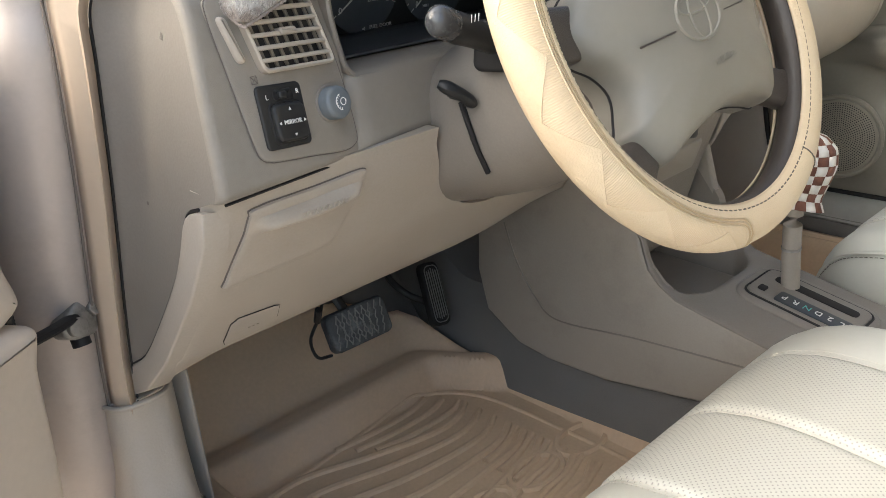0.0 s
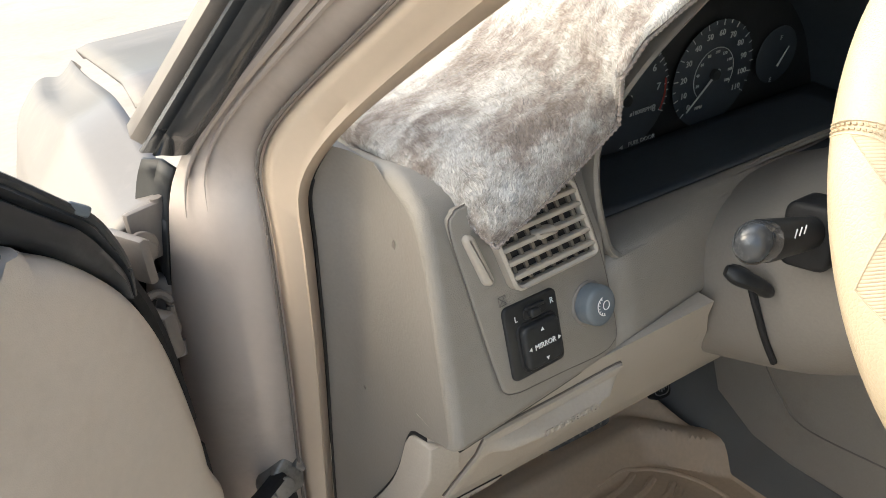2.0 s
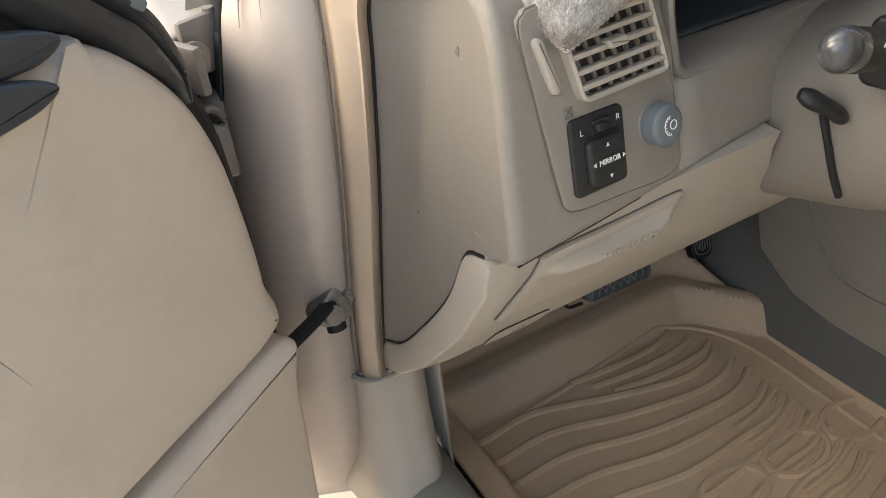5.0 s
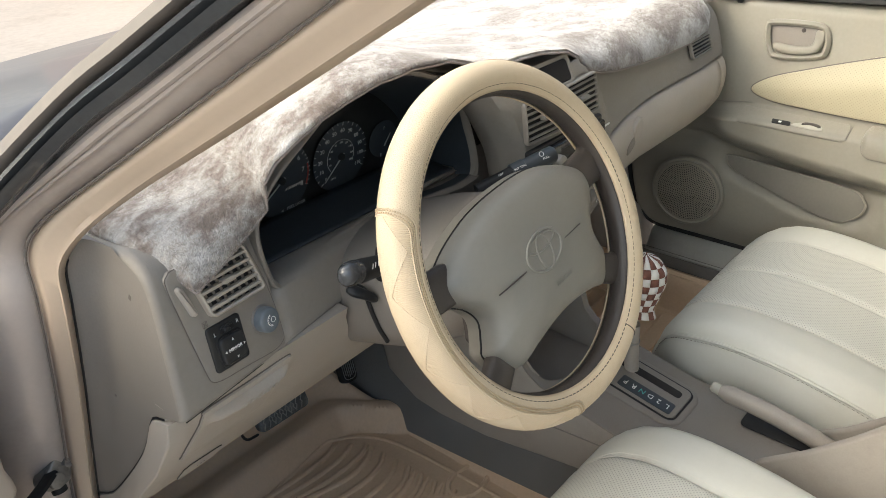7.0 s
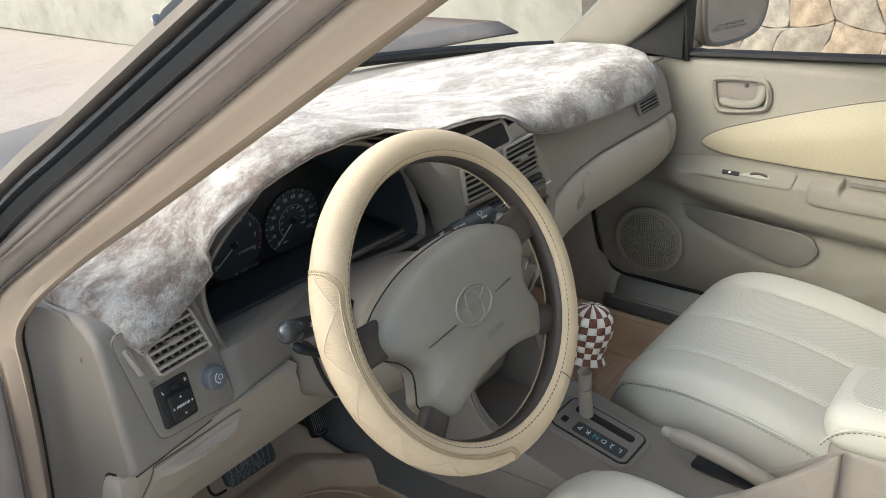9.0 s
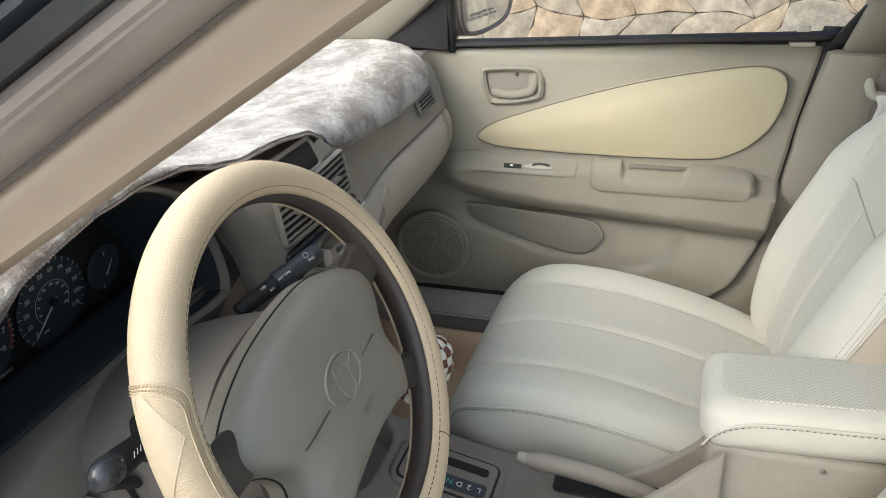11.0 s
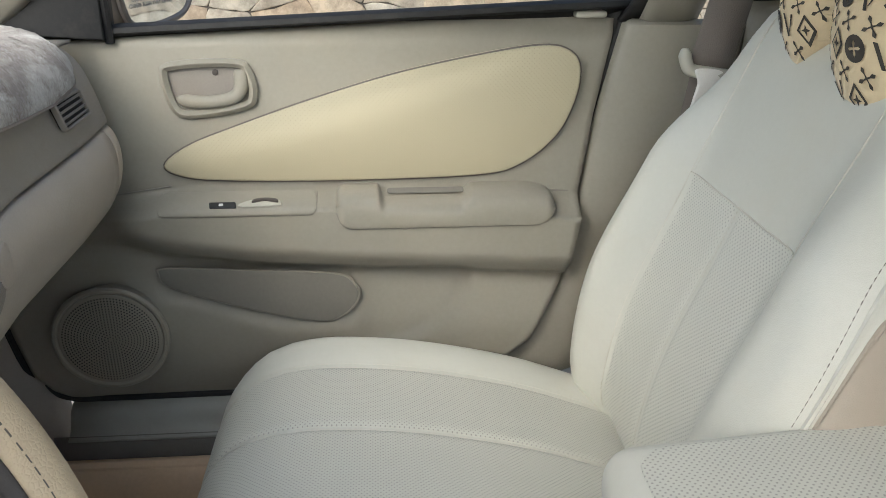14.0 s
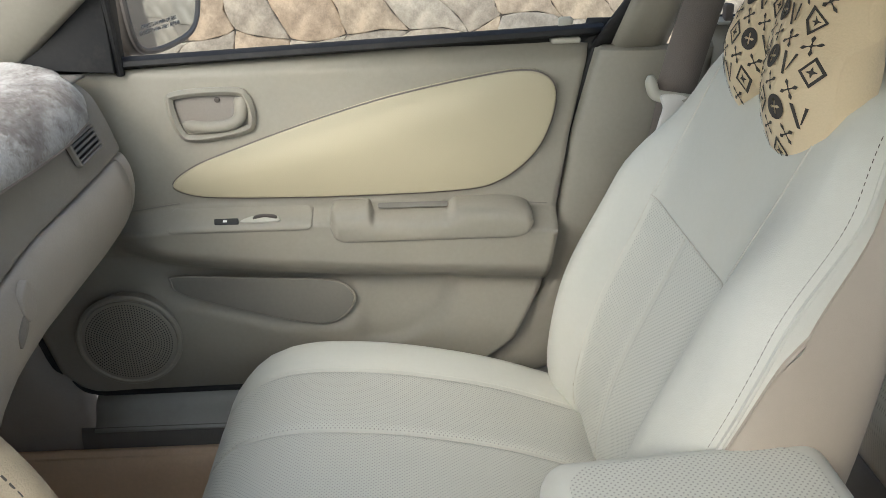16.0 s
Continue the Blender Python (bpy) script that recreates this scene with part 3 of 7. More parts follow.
part("cluster_hood", loft([hood_ring(d, g) for d, g in ((0.214, -0.001), (0.206, 0.001), (0.203, 0.005), (0.205, 0.007), (0.214, 0.008), (0.26, 0.006))], closed=True), DASH, dash)
gauge_unit = part("gauge_unit", loft([[(x, 0.328, 0.81) for x in np.linspace(-0.60, -0.15, 12)], [(x, 0.305, min(1.03, top_z(x, 0.305) - 0.012)) for x in np.linspace(-0.60, -0.15, 12)]]), BLACK, dash, "black gauge unit with white dials", solid=0.004)
back_ring = [(p[0] * 0.97 - 0.012, 0.3235 - (q - 0.826) * 0.09, q) for p in hood_path for q in [0.826 + (p[1] - 0.846) * 0.93]]
front_ring = hood_ring(0.212, -0.0012)
part("inner_hood", loft([front_ring, [tuple(0.5 * np.array(a) + 0.5 * np.array(b)) for a, b in zip(front_ring, back_ring)], back_ring], closed=True), BLUEBLACK, gauge_unit, "blue-black inner hood")

part("cluster_ledge", sheet(lambda x, t: (x, 0.2445 + 0.072 * t, 0.8545 + 0.008 * t * t), np.linspace(-0.540, -0.196, 12), np.linspace(0, 1, 8)), BLUEBLACK, gauge_unit, "blue-grey ledge under the dials", solid=0.002)

# centre stack
SM = -0.095


def stack(u, z):
    half = line([(0.52, 0.115), (0.70, 0.135), (0.80, 0.155), (0.84, 0.160), (0.92, 0.132), (0.972, 0.085), (0.988, 0.048), (1.0, 0.008)], z)
    y = line([(0.52, 0.215), (0.62, 0.19), (0.80, 0.128), (0.88, 0.128), (0.96, 0.138), (0.985, 0.150), (1.0, 0.20)], z)
    if u < 0:
        half = line([(0.52, 0.036), (0.66, 0.038), (0.80, 0.066), (0.86, 0.088), (0.90, 0.096), (0.945, 0.118), (0.985, 0.142), (1.0, 0.15)], z)
    a = abs(u)
    return (SM + u * half, y + 0.055 * step(a, 0.84, 1.0) ** 2 + 0.006 * a * a, z)


part("stack_panel", sheet(stack, np.linspace(-1, 1, 40), np.linspace(0.52, 1.0, 50)), DASH, dash, solid=0.004)


# passenger side
def crease_z(x):
    return line([(0.05, 0.74), (0.09, 0.77), (0.131, 0.79), (0.16, 0.808), (0.209, 0.823), (0.30, 0.833), (0.51, 0.832), (0.66, 0.84)], x)


def passenger(x):
    e = step(x, 0.600, 0.640) * 0.03 + 0.03 * (1 - step(x, 0.03, 0.10))
    c = crease_z(x)
    return [(x, 0.40, 0.950), (x, 0.30 + e, 0.950), (x, 0.25 + e, 0.941), (x, 0.219 + e, 0.918), (x, 0.204 + e, 0.885), (x, 0.196 + e, c + 0.02), (x, 0.192 + e, c + 0.004), (x, 0.200 + e, c), (x, 0.24 + e, c)]


part("passenger_panel", loft([spl(passenger(x), 36) for x in list(np.linspace(0.03, 0.10, 6)) + list(np.linspace(0.13, 0.6, 16)) + [0.61, 0.62, 0.628, 0.635, 0.64]]), DASH, dash, solid=0.004)


def glove(x, e=0.0):
    c = crease_z(x) - 0.002
    e += step(x, 0.60, 0.645) * 0.05
    return [(x, 0.24 + e, c), (x, 0.198 + e, c), (x, 0.186 + e, c - 0.006), (x, 0.178 + e, c - 0.03), (x, 0.180 + e, c - 0.065), (x, 0.195 + e, c - 0.10), (x, 0.230 + e, c - 0.135), (x, 0.29 + e, c - 0.165), (x, 0.45 + e, c - 0.18)]


part("glovebox_lid", loft([spl(glove(x), 30) for x in np.linspace(0.055, 0.575, 22)]), TAN, dash, "tan glovebox lid", solid=0.004)
part("glovebox_end", loft([spl(glove(x, 0.002), 30) for x in (0.578, 0.59, 0.605, 0.62, 0.63, 0.637, 0.642)]), TAN, dash, solid=0.004)

# lower panel on the driver's side
def lower_y(x, z):
    return line([(0.53, 0.387), (0.56, 0.352), (0.60, 0.302), (0.68, 0.238), (0.745, 0.202), (0.785, 0.187)], z) + 0.10 * (x + 0.69) * 0.16


def lower(x):
    top = line([(-0.4605, 0.785), (-0.4590, 0.768), (-0.4465, 0.738), (-0.4360, 0.720), (-0.4240, 0.705), (-0.405, 0.689), (-0.384, 0.677), (-0.360, 0.668), (-0.334, 0.662), (-0.28, 0.661), (-0.228, 0.667), (-0.20, 0.69), (-0.17, 0.74)], x)
    low = 0.587 - 0.045 * (1 - step(x, -0.715, -0.64)) + 0.03 * step(x, -0.34, -0.18)
    e = 0.012 * (1 - step(x, -0.6945, -0.675)) ** 2
    zs = [top, top - 0.003] + list(np.linspace(top - 0.012, low + 0.012, 14)) + [low + 0.003]
    return [(lean(x, top), lower_y(x, top) + 0.03, top + 0.001)] + [(lean(x, z), lower_y(x, z) + e, z) for z in zs] + [(lean(x, low), lower_y(x, low) + 0.012 + e, low - 0.001), (lean(x, low), lower_y(x, low) + 0.10, low + 0.01)]


part("lower_panel", loft([lower(x) for x in [-0.6945, -0.692, -0.689, -0.685, -0.68] + list(np.linspace(-0.67, -0.4615, 26)) + [-0.4605, -0.460, -0.4595, -0.459, -0.456, -0.453, -0.45, -0.4465, -0.443, -0.4395, -0.436, -0.432, -0.428] + list(np.linspace(-0.424, -0.15, 34))]), TAN, dash, "tan lower dash panel", solid=0.004)
part("underside", sheet(lambda x, y: (x, y, 0.60 + 0.02 * y), np.linspace(-0.70, -0.12, 4), np.linspace(0.34, 0.85, 4)), BLACK, dash, solid=0.004)
# matt black sheets added over bulkhead and toe board, to read as a void
TOEBLACK = material("matt_black_sheet", (0.018, 0.018, 0.019), 0.95, vary=0.2, fine=900, bump=0.5)
part("firewall", sheet(lambda x, z: (x, 0.80, z), np.linspace(-0.66, 0.66, 4), np.linspace(0.2, 0.86, 4)), TOEBLACK, floor, "matt black bulkhead sheet", solid=0.01)
part("toe_board", sheet(lambda x, k: (x, line([(-0.66, 0.61), (-0.23, 0.60), (-0.195, 0.62), (-0.17, 0.68), (-0.10, 0.70)], x) * (1 - k) + 0.84 * k, floor_z(x, line([(-0.66, 0.61), (-0.23, 0.60), (-0.195, 0.62), (-0.17, 0.68), (-0.10, 0.70)], x) * (1 - k) + 0.84 * k) + 0.006), np.linspace(-0.66, -0.10, 40), np.linspace(0, 1, 16)), TOEBLACK, floor, "matt black sheet over the toe board", solid=0.003)

# ---------------------------------------------------------------- steering column and wheel
column = thing("steering_column", "mauve-brown plastic steering column shroud", "steering column")
AX = np.array((0, -math.cos(radians(24.2)), math.sin(radians(24.2))))
EU = np.array((0, math.sin(radians(24.2)), math.cos(radians(24.2))))
WC = np.array((-0.341, 0.021, 0.871))


def shroud(s, a):
    """Rounded-square section s metres behind the wheel."""
    w = line([(0.03, 0.075), (0.06, 0.095), (0.12, 0.111), (0.165, 0.113), (0.30, 0.113)], s)
    up = line([(0.03, 0.05), (0.06, 0.06), (0.14, 0.068), (0.30, 0.07)], s)
    dn = line([(0.03, 0.07), (0.06, 0.085), (0.14, 0.098), (0.18, 0.100), (0.22, 0.096), (0.30, 0.085)], s)
    c, q = math.cos(a), math.sin(a)
    f = lambda t: math.copysign(abs(t) ** 0.82, t)
    return tuple(WC - AX * s + np.array((1, 0, 0)) * (w * f(c)) + EU * ((up if q > 0 else dn) * f(q)))


# shroud colour darkened for the shade under the wheel
part("shroud", loft([[shroud(s, 6.28319 * k / 48) for k in range(48)] for s in (0.03, 0.034, 0.042, 0.06, 0.09, 0.13, 0.15, 0.165, 0.175, 0.185, 0.195, 0.205, 0.24, 0.30)], closed=True, caps=True), SIDE, column)

wheel = thing("steering_wheel", "four-spoke steering wheel with stitched cream leatherette cover", "steering wheel")
WM = Matrix((Vector((0.99984, -0.0177, 0)), Vector(EU), Vector(AX))).transposed().to_4x4()
WM.translation = WC + np.array((-0.0055, -0.002, 0.0025))
WR = WM @ pose(0, 0, 0, 0, 0, 6)
RIM = 0.1811
RW = Matrix((Vector((0.99984, -0.0177, 0)), Vector(EU - 0.019 * AX).normalized(), Vector(AX + 0.019 * EU).normalized())).transposed().to_4x4()
RW.translation = WC + np.array((-0.0060, -0.0050, 0.0070))


def rim_point(a, b, r=0.0175, big=RIM):
    r *= 1.04
    return RW @ Vector(((big + r * math.cos(b)) * math.cos(a), (big + r * math.cos(b)) * math.sin(a), r * math.sin(b) * 1.08))


part("rim_cover", loft([[rim_point(6.28319 * i / 120, radians(-140 + 280 * k / 26)) for k in range(27)] for i in range(120)], ring=True), COVER, wheel, "cream stitched wheel cover", solid=0.002)
part("rim", loft([[rim_point(6.28319 * i / 96, 6.28319 * k / 14, 0.0145, RIM - 0.0035) for k in range(14)] for i in range(96)], closed=True, ring=True), DARKBROWN, wheel, "dark brown inner rim")

# ---------------------------------------------------------------- passenger door
door = thing("door_1", "beige passenger door with cream insert and speaker", "car door", kind="structure")


def door_right(z):
    return line([(0.40, -0.20), (0.415, -0.26), (0.448, -0.323), (0.49, -0.375), (0.576, -0.419), (0.675, -0.434), (0.826, -0.456), (0.949, -0.485), (0.98, -0.50)], z)


def door_left(z):
    return line([(0.40, 0.285), (0.408, 0.315), (0.42, 0.340), (0.45, 0.367), (0.514, 0.383), (0.60, 0.40)], z)


def arm(y, z):
    """How far the armrest stands into the car."""
    front = 1 - step(y, 0.16, 0.26)
    top = line([(-0.43, 0.712), (-0.1, 0.733), (0.11, 0.733), (0.23, 0.718)], y)
    low = line([(-0.42, 0.595), (-0.1, 0.613), (0.02, 0.622), (0.14, 0.638), (0.21, 0.656)], y)
    up = 1 - step(z, top - 0.024, top + 0.003)
    dn = step(z, low - 0.020, low + 0.040)
    return 0.048 * up * (0.22 * step(z, low - 0.006, low + 0.008) + 0.78 * dn) * (0.4 + 0.6 * front)


def door_x(y, z):
    base = 0.652 + 0.014 * step(z, 0.74, 0.93) - 0.018 * step(z, 0.40, 0.46) * (1 - step(z, 0.50, 0.62)) * step(-y, -0.35, 0.2)
    base -= 0.006 * step(-y, 0.225 - 0.35 * (z - 0.5), 0.262 - 0.35 * (z - 0.5)) * (1 - step(z, 0.50, 0.60))
    belt = 0.02 * step(z, 0.925, 0.962)
    pocket = 0.010 * step(z, 0.51 + 0.3 * max(0, y), 0.54 + 0.3 * max(0, y)) * (1 - step(z, 0.60, 0.625)) * step(y, -0.13, -0.09) * (1 - step(y, 0.15, 0.18))
    scoop = 0.013 * (1 - step(math.hypot(y + 0.150, z - 0.620), 0.122, 0.142)) * step(-y, 0.10, 0.15) * (1 - step(z, 0.595, 0.62))
    return base + belt + scoop - arm(y, z) + pocket - 0.012 * step(y, 0.22, 0.38) - 0.02 * bell(math.hypot(y - 0.236, z - 0.52), 0.0, 0.09)


zs = list(np.linspace(0.403, 0.60, 44)) + list(np.linspace(0.604, 0.75, 60)) + list(np.linspace(0.755, 0.952, 30))
part("door_panel", loft([[(door_x(y, z - 0.016 * (y + 0.14) * step(z, 0.85, 0.95) * 3), y, z - 0.05 * (y + 0.14) * step(z, 0.8, 0.95)) for y in np.linspace(door_left(z), door_right(z), 90)] for z in zs]), DOORTRIM, door, solid=0.02, side=-1)
DP = plane_at((0.648, 0, 0), (0, -1, 0), (0, 0, 1))
oval = spl([(0.14, 0.767), (0.105, 0.794), (0.035, 0.821), (-0.065, 0.855), (-0.179, 0.888), (-0.293, 0.912), (-0.376, 0.924), (-0.415, 0.917), (-0.431, 0.894), (-0.427, 0.852), (-0.403, 0.801), (-0.353, 0.76), (-0.289, 0.745), (-0.099, 0.741), (0.057, 0.744), (0.117, 0.751)], 90, closed=True)
part("insert", plate([(-p[0], p[1]) for p in oval], DP, 0.004, 0.003, back=0.02, dome=0.012), INSERT, door, "cream perforated leatherette insert", smooth=60)

# ---------------------------------------------------------------- seats
SEAT_BASE = [(-0.50, 0.440), (-0.47, 0.455), (-0.40, 0.484), (-0.33, 0.509), (-0.25, 0.529), (-0.17, 0.543), (-0.09, 0.549), (-0.04, 0.546), (0.0, 0.536), (0.025, 0.521), (0.045, 0.500), (0.06, 0.472), (0.070, 0.43), (0.075, 0.36)]


SEAT_BASE = [tuple(p) for p in spl(SEAT_BASE, 60)]


def seat_top(dx, y):
    """Height of the cushion dx from its middle."""
    a = abs(dx)
    z = line(SEAT_BASE, y)
    z += 0.006 * step(a, 0.13, 0.18) * step(-y, -0.05, 0.1)
    z -= 0.004 * (bell(a, 0.0, 0.006) + bell(a, 0.138, 0.006))
    return z - 0.020 * step(a, 0.195, 0.236) ** 2


def cushion_row(cx, y):
    w = 0.235 - 0.045 * step(y, -0.05, 0.075) ** 2
    k = w / 0.235
    pts = [(-0.22, 0.30), (-0.233, 0.36), (-0.236, 0.43), (-0.2365, line(SEAT_BASE, y) - 0.035)]
    left = [(cx + p * k, y, min(z, line(SEAT_BASE, y) - 0.035)) for p, z in pts]
    over = [(cx + d * k, y, seat_top(d, y)) for d in np.linspace(-0.226, 0.226, 61)]
    right = [(2 * cx - p[0], y, p[2]) for p in reversed(left)]
    return left + over + right


BACK_W = [(0.0, 0.220), (0.08, 0.250), (0.20, 0.275), (0.35, 0.250), (0.50, 0.203), (0.58, 0.172), (0.61, 0.13)]
BACK_T = [(0.0, 0.07), (0.1, 0.10), (0.5, 0.085), (0.58, 0.06), (0.61, 0.03)]


BACK_W = [tuple(p) for p in spl(BACK_W, 60)]
BACK_T = [tuple(p) for p in spl(BACK_T, 40)]


def back_face(px, h, w, t, q):
    """How far the front of the backrest stands forward at px across and h up."""
    k = abs(px) / w
    pn = t * max(0.0, q) ** 0.6 + 0.050 * step(abs(px), 0.11, 0.20) * (1 - 0.7 * step(h, 0.36, 0.5)) + 0.012 * bell(h, 0.18, 0.12)
    return pn - 0.095 - 0.020 * step(k, 0.88, 1.0) * max(0.0, q)


def seat(cx, label, dy=0.0):
    s = thing("front_seat", label, "car seat", group="front seats")
    ys = [0.075, 0.073, 0.070, 0.065, 0.058, 0.048, 0.035, 0.02, 0.0] + list(np.linspace(-0.03, -0.50, 24))
    part("cushion", loft([cushion_row(cx, y) for y in ys], caps=True), IVORY, s)
    for a, b in ((-0.137, -0.001), (0.001, 0.137)):
        part("cushion_panel", sheet(lambda u, y: (cx + u * (0.235 - 0.045 * step(y, -0.05, 0.075) ** 2) / 0.235, y, seat_top(u, y) + 0.0022 - 0.0035 * (bell(u, a, 0.003) + bell(u, b, 0.003))), np.linspace(a, b, 30), [0.06, 0.05, 0.038, 0.02, 0.0] + list(np.linspace(-0.03, -0.46, 24))), PERF, s, "perforated ivory panel")
    up, fw = np.array((0, -0.268, 0.963)), np.array((0, 0.963, 0.268))
    o = np.array((cx, -0.435, 0.45))

    def back_row(h):
        w, t = line(BACK_W, h), line(BACK_T, h)
        out = []
        for k in range(96):
            a = 6.28319 * k / 96
            c, q = math.cos(a), math.sin(a)
            px = w * math.copysign(abs(c) ** 0.5, c)
            pn = back_face(px, h, w, t, q) if q > 0 else -t * abs(q) ** 0.6 - 0.06
            out.append(o + np.array((px, 0, 0)) + up * h + fw * pn)
        return out
    part("backrest", loft([back_row(h) for h in list(np.linspace(0, 0.5, 30)) + [0.53, 0.56, 0.58, 0.595, 0.605, 0.61]], closed=True, caps=True), IVORY, s)
    s.location = (0, dy, 0)
    return s


passenger_seat = seat(0.325, "ivory leatherette passenger seat with perforated panels")
driver_seat = seat(-0.372, "ivory leatherette driver seat with perforated panels", -0.062)

# ---------------------------------------------------------------- centre console
console = thing("centre_console", "mauve-brown plastic centre console", "console")
con_side = [(0.46, 0.55), (0.466, 0.455), (0.45, 0.39), (0.387, 0.351), (0.326, 0.343), (0.229, 0.346), (0.096, 0.368), (-0.10, 0.40), (-0.33, 0.40), (-0.33, 0.462), (-0.12, 0.462), (-0.06, 0.466), (0.05, 0.488), (0.121, 0.503), (0.146, 0.518), (0.163, 0.536), (0.172, 0.553), (0.176, 0.575), (0.20, 0.66), (0.30, 0.66)]
CS = plane_at((-0.14, 0, 0), (0, -1, 0), (0, 0, 1))
part("side_panel", plate([(-p[0], p[1]) for p in con_side], CS, 0.006, 0.005, back=0.01), CONSOLE, console)
part("side_panel", plate([(-p[0], p[1]) for p in con_side], plane_at((0.055, 0, 0), (0, -1, 0), (0, 0, 1)), 0.01, 0.005), CONSOLE, console)


def con_top(u, y):
    """The console's top with a sunken tray that opens under the centre stack."""
    x = -0.145 + 0.205 * u
    z = line([(-0.36, 0.456), (-0.12, 0.458), (-0.06, 0.463), (0.008, 0.476), (0.05, 0.485), (0.121, 0.500), (0.146, 0.515), (0.163, 0.533), (0.176, 0.573), (0.21, 0.62)], y) + 0.004 * math.sin(u * 3.14)
    q = abs(x + 0.044) / 0.090
    inside = step(y, 0.098 + 0.035 * q ** 4, 0.109 + 0.035 * q ** 4) * (1 - step(q, 0.955, 1.03))
    floor_of_tray = 0.462 + 0.05 * max(0.0, y - 0.14) - 0.006 * math.cos(min(1.0, q) * 1.5)
    return (x, y, z + (floor_of_tray - z) * inside)


part("top", sheet(con_top, np.linspace(0, 1, 90), np.concatenate((np.linspace(-0.36, 0.09, 24), np.linspace(0.094, 0.27, 70)))), SIDE, console, "grey-green console top with a sunken tray", solid=0.004)
box = thing("armrest_box", "console box with padded ivory armrest lid", "armrest")
part("body", rbox((0.126, 0.25, 0.28), pose(0.006, -0.463, 0.497), 0.012, 3), CONSOLE, box)
part("pad", rbox((0.148, 0.266, 0.070), pose(0.008, -0.459, 0.6685, -4), 0.030, 6), IVORY, box, "ivory leatherette pad")
part("pad_top", plate(rect(0.100, 0.218, 0.03, 5), pose(0.008, -0.459, 0.6685, -4) @ pose(0, 0, 0.0340), 0.0016, 0.001, dome=0.0012), PERFPAD, box, "perforated ivory top")

# ---------------------------------------------------------------- floor mats
mat_d = thing("floor_mat", "tan moulded rubber floor mat with raised ribs, dusty", "floor mat", group="floor mats")


def mat_z(x, y):
    front = 0.553 - 0.10 * step(x, -0.22, -0.12)
    ex = step(x, -0.150 + 0.02 * y, -0.122 + 0.02 * y)
    ey = step(y, front - 0.045, front - 0.012)
    el = 1 - step(x, -0.612, -0.585)
    z = 0.246 + 0.05 * max(ex, ey, el)
    toe = step(y, front + 0.0, 0.80) * 0.26
    return z + toe - 0.01 * step(y, front + 0.005, front + 0.03)


def mat_end(x):
    return line([(-0.64, 0.70), (-0.28, 0.66), (-0.222, 0.641), (-0.190, 0.620), (-0.170, 0.590), (-0.155, 0.545), (-0.140, 0.49), (-0.105, 0.43)], x)


def on_mat(x, y):
    y = min(y, mat_end(x))
    return (x, y, mat_z(x, y))


part("mat", sheet(on_mat, np.linspace(-0.640, -0.105, 120), np.linspace(-0.12, 0.76, 150)), MAT, mat_d, solid=0.004)
mat_p = thing("floor_mat", "tan moulded rubber passenger floor mat", "floor mat", group="floor mats")
part("mat", sheet(lambda x, y: (x, y, 0.246 + 0.075 * max(step(x, 0.545, 0.572), 1 - step(x, 0.08, 0.11), step(y, 0.52, 0.56)) + 0.006 * step(x, 0.578, 0.584) + 0.2 * step(y, 0.6, 0.85)), np.linspace(0.075, 0.590, 90), np.linspace(-0.10, 0.80, 60)), MAT, mat_p, solid=0.004)


# ---------------------------------------------------------------- dashboard details, driver's side
def grip(w, h, r=0.003, n=4):
    return rect(w, h, r, n)


bezel_outline = at_face([(-0.600, 0.926), (-0.66, 0.928), (-0.670, 0.926), (-0.675, 0.918), (-0.672, 0.88), (-0.665, 0.818), (-0.6615, 0.806), (-0.654, 0.802), (-0.645, 0.800), (-0.61, 0.7955), (-0.578, 0.791), (-0.563, 0.793), (-0.5575, 0.804), (-0.5605, 0.86), (-0.571, 0.908), (-0.576, 0.920), (-0.585, 0.925)])
bezel = part("switch_bezel", plate([tuple(p) for p in spl(bezel_outline, 60, closed=True)], FACE, 0.0018, 0.0014, back=0.006), DASH, dash)


part("bezel_gap", tube([FACE @ Vector((p[0], p[1], 0.0006)) for p in offset([tuple(q) for q in spl(bezel_outline, 60, closed=True)], -0.0004)], 0.0005, n=5, closed=True), BELT, bezel)


def skewed(cx, cz, w, h, r=0.004, slant=-0.24, tip=-0.13):
    """A rounded rectangle on the dash face that leans with it."""
    return [(u + slant * v + (cx + 0.61) * 1.013, v + tip * u + (cz - 0.855) * 1.018) for u, v in rect(w, h, r, 5)]


def face_pose(x, z, out=0.0, turn=0.0):
    return FACE @ pose((x + 0.61) * 1.013, (z - 0.855) * 1.018, out, 0, 0, turn)


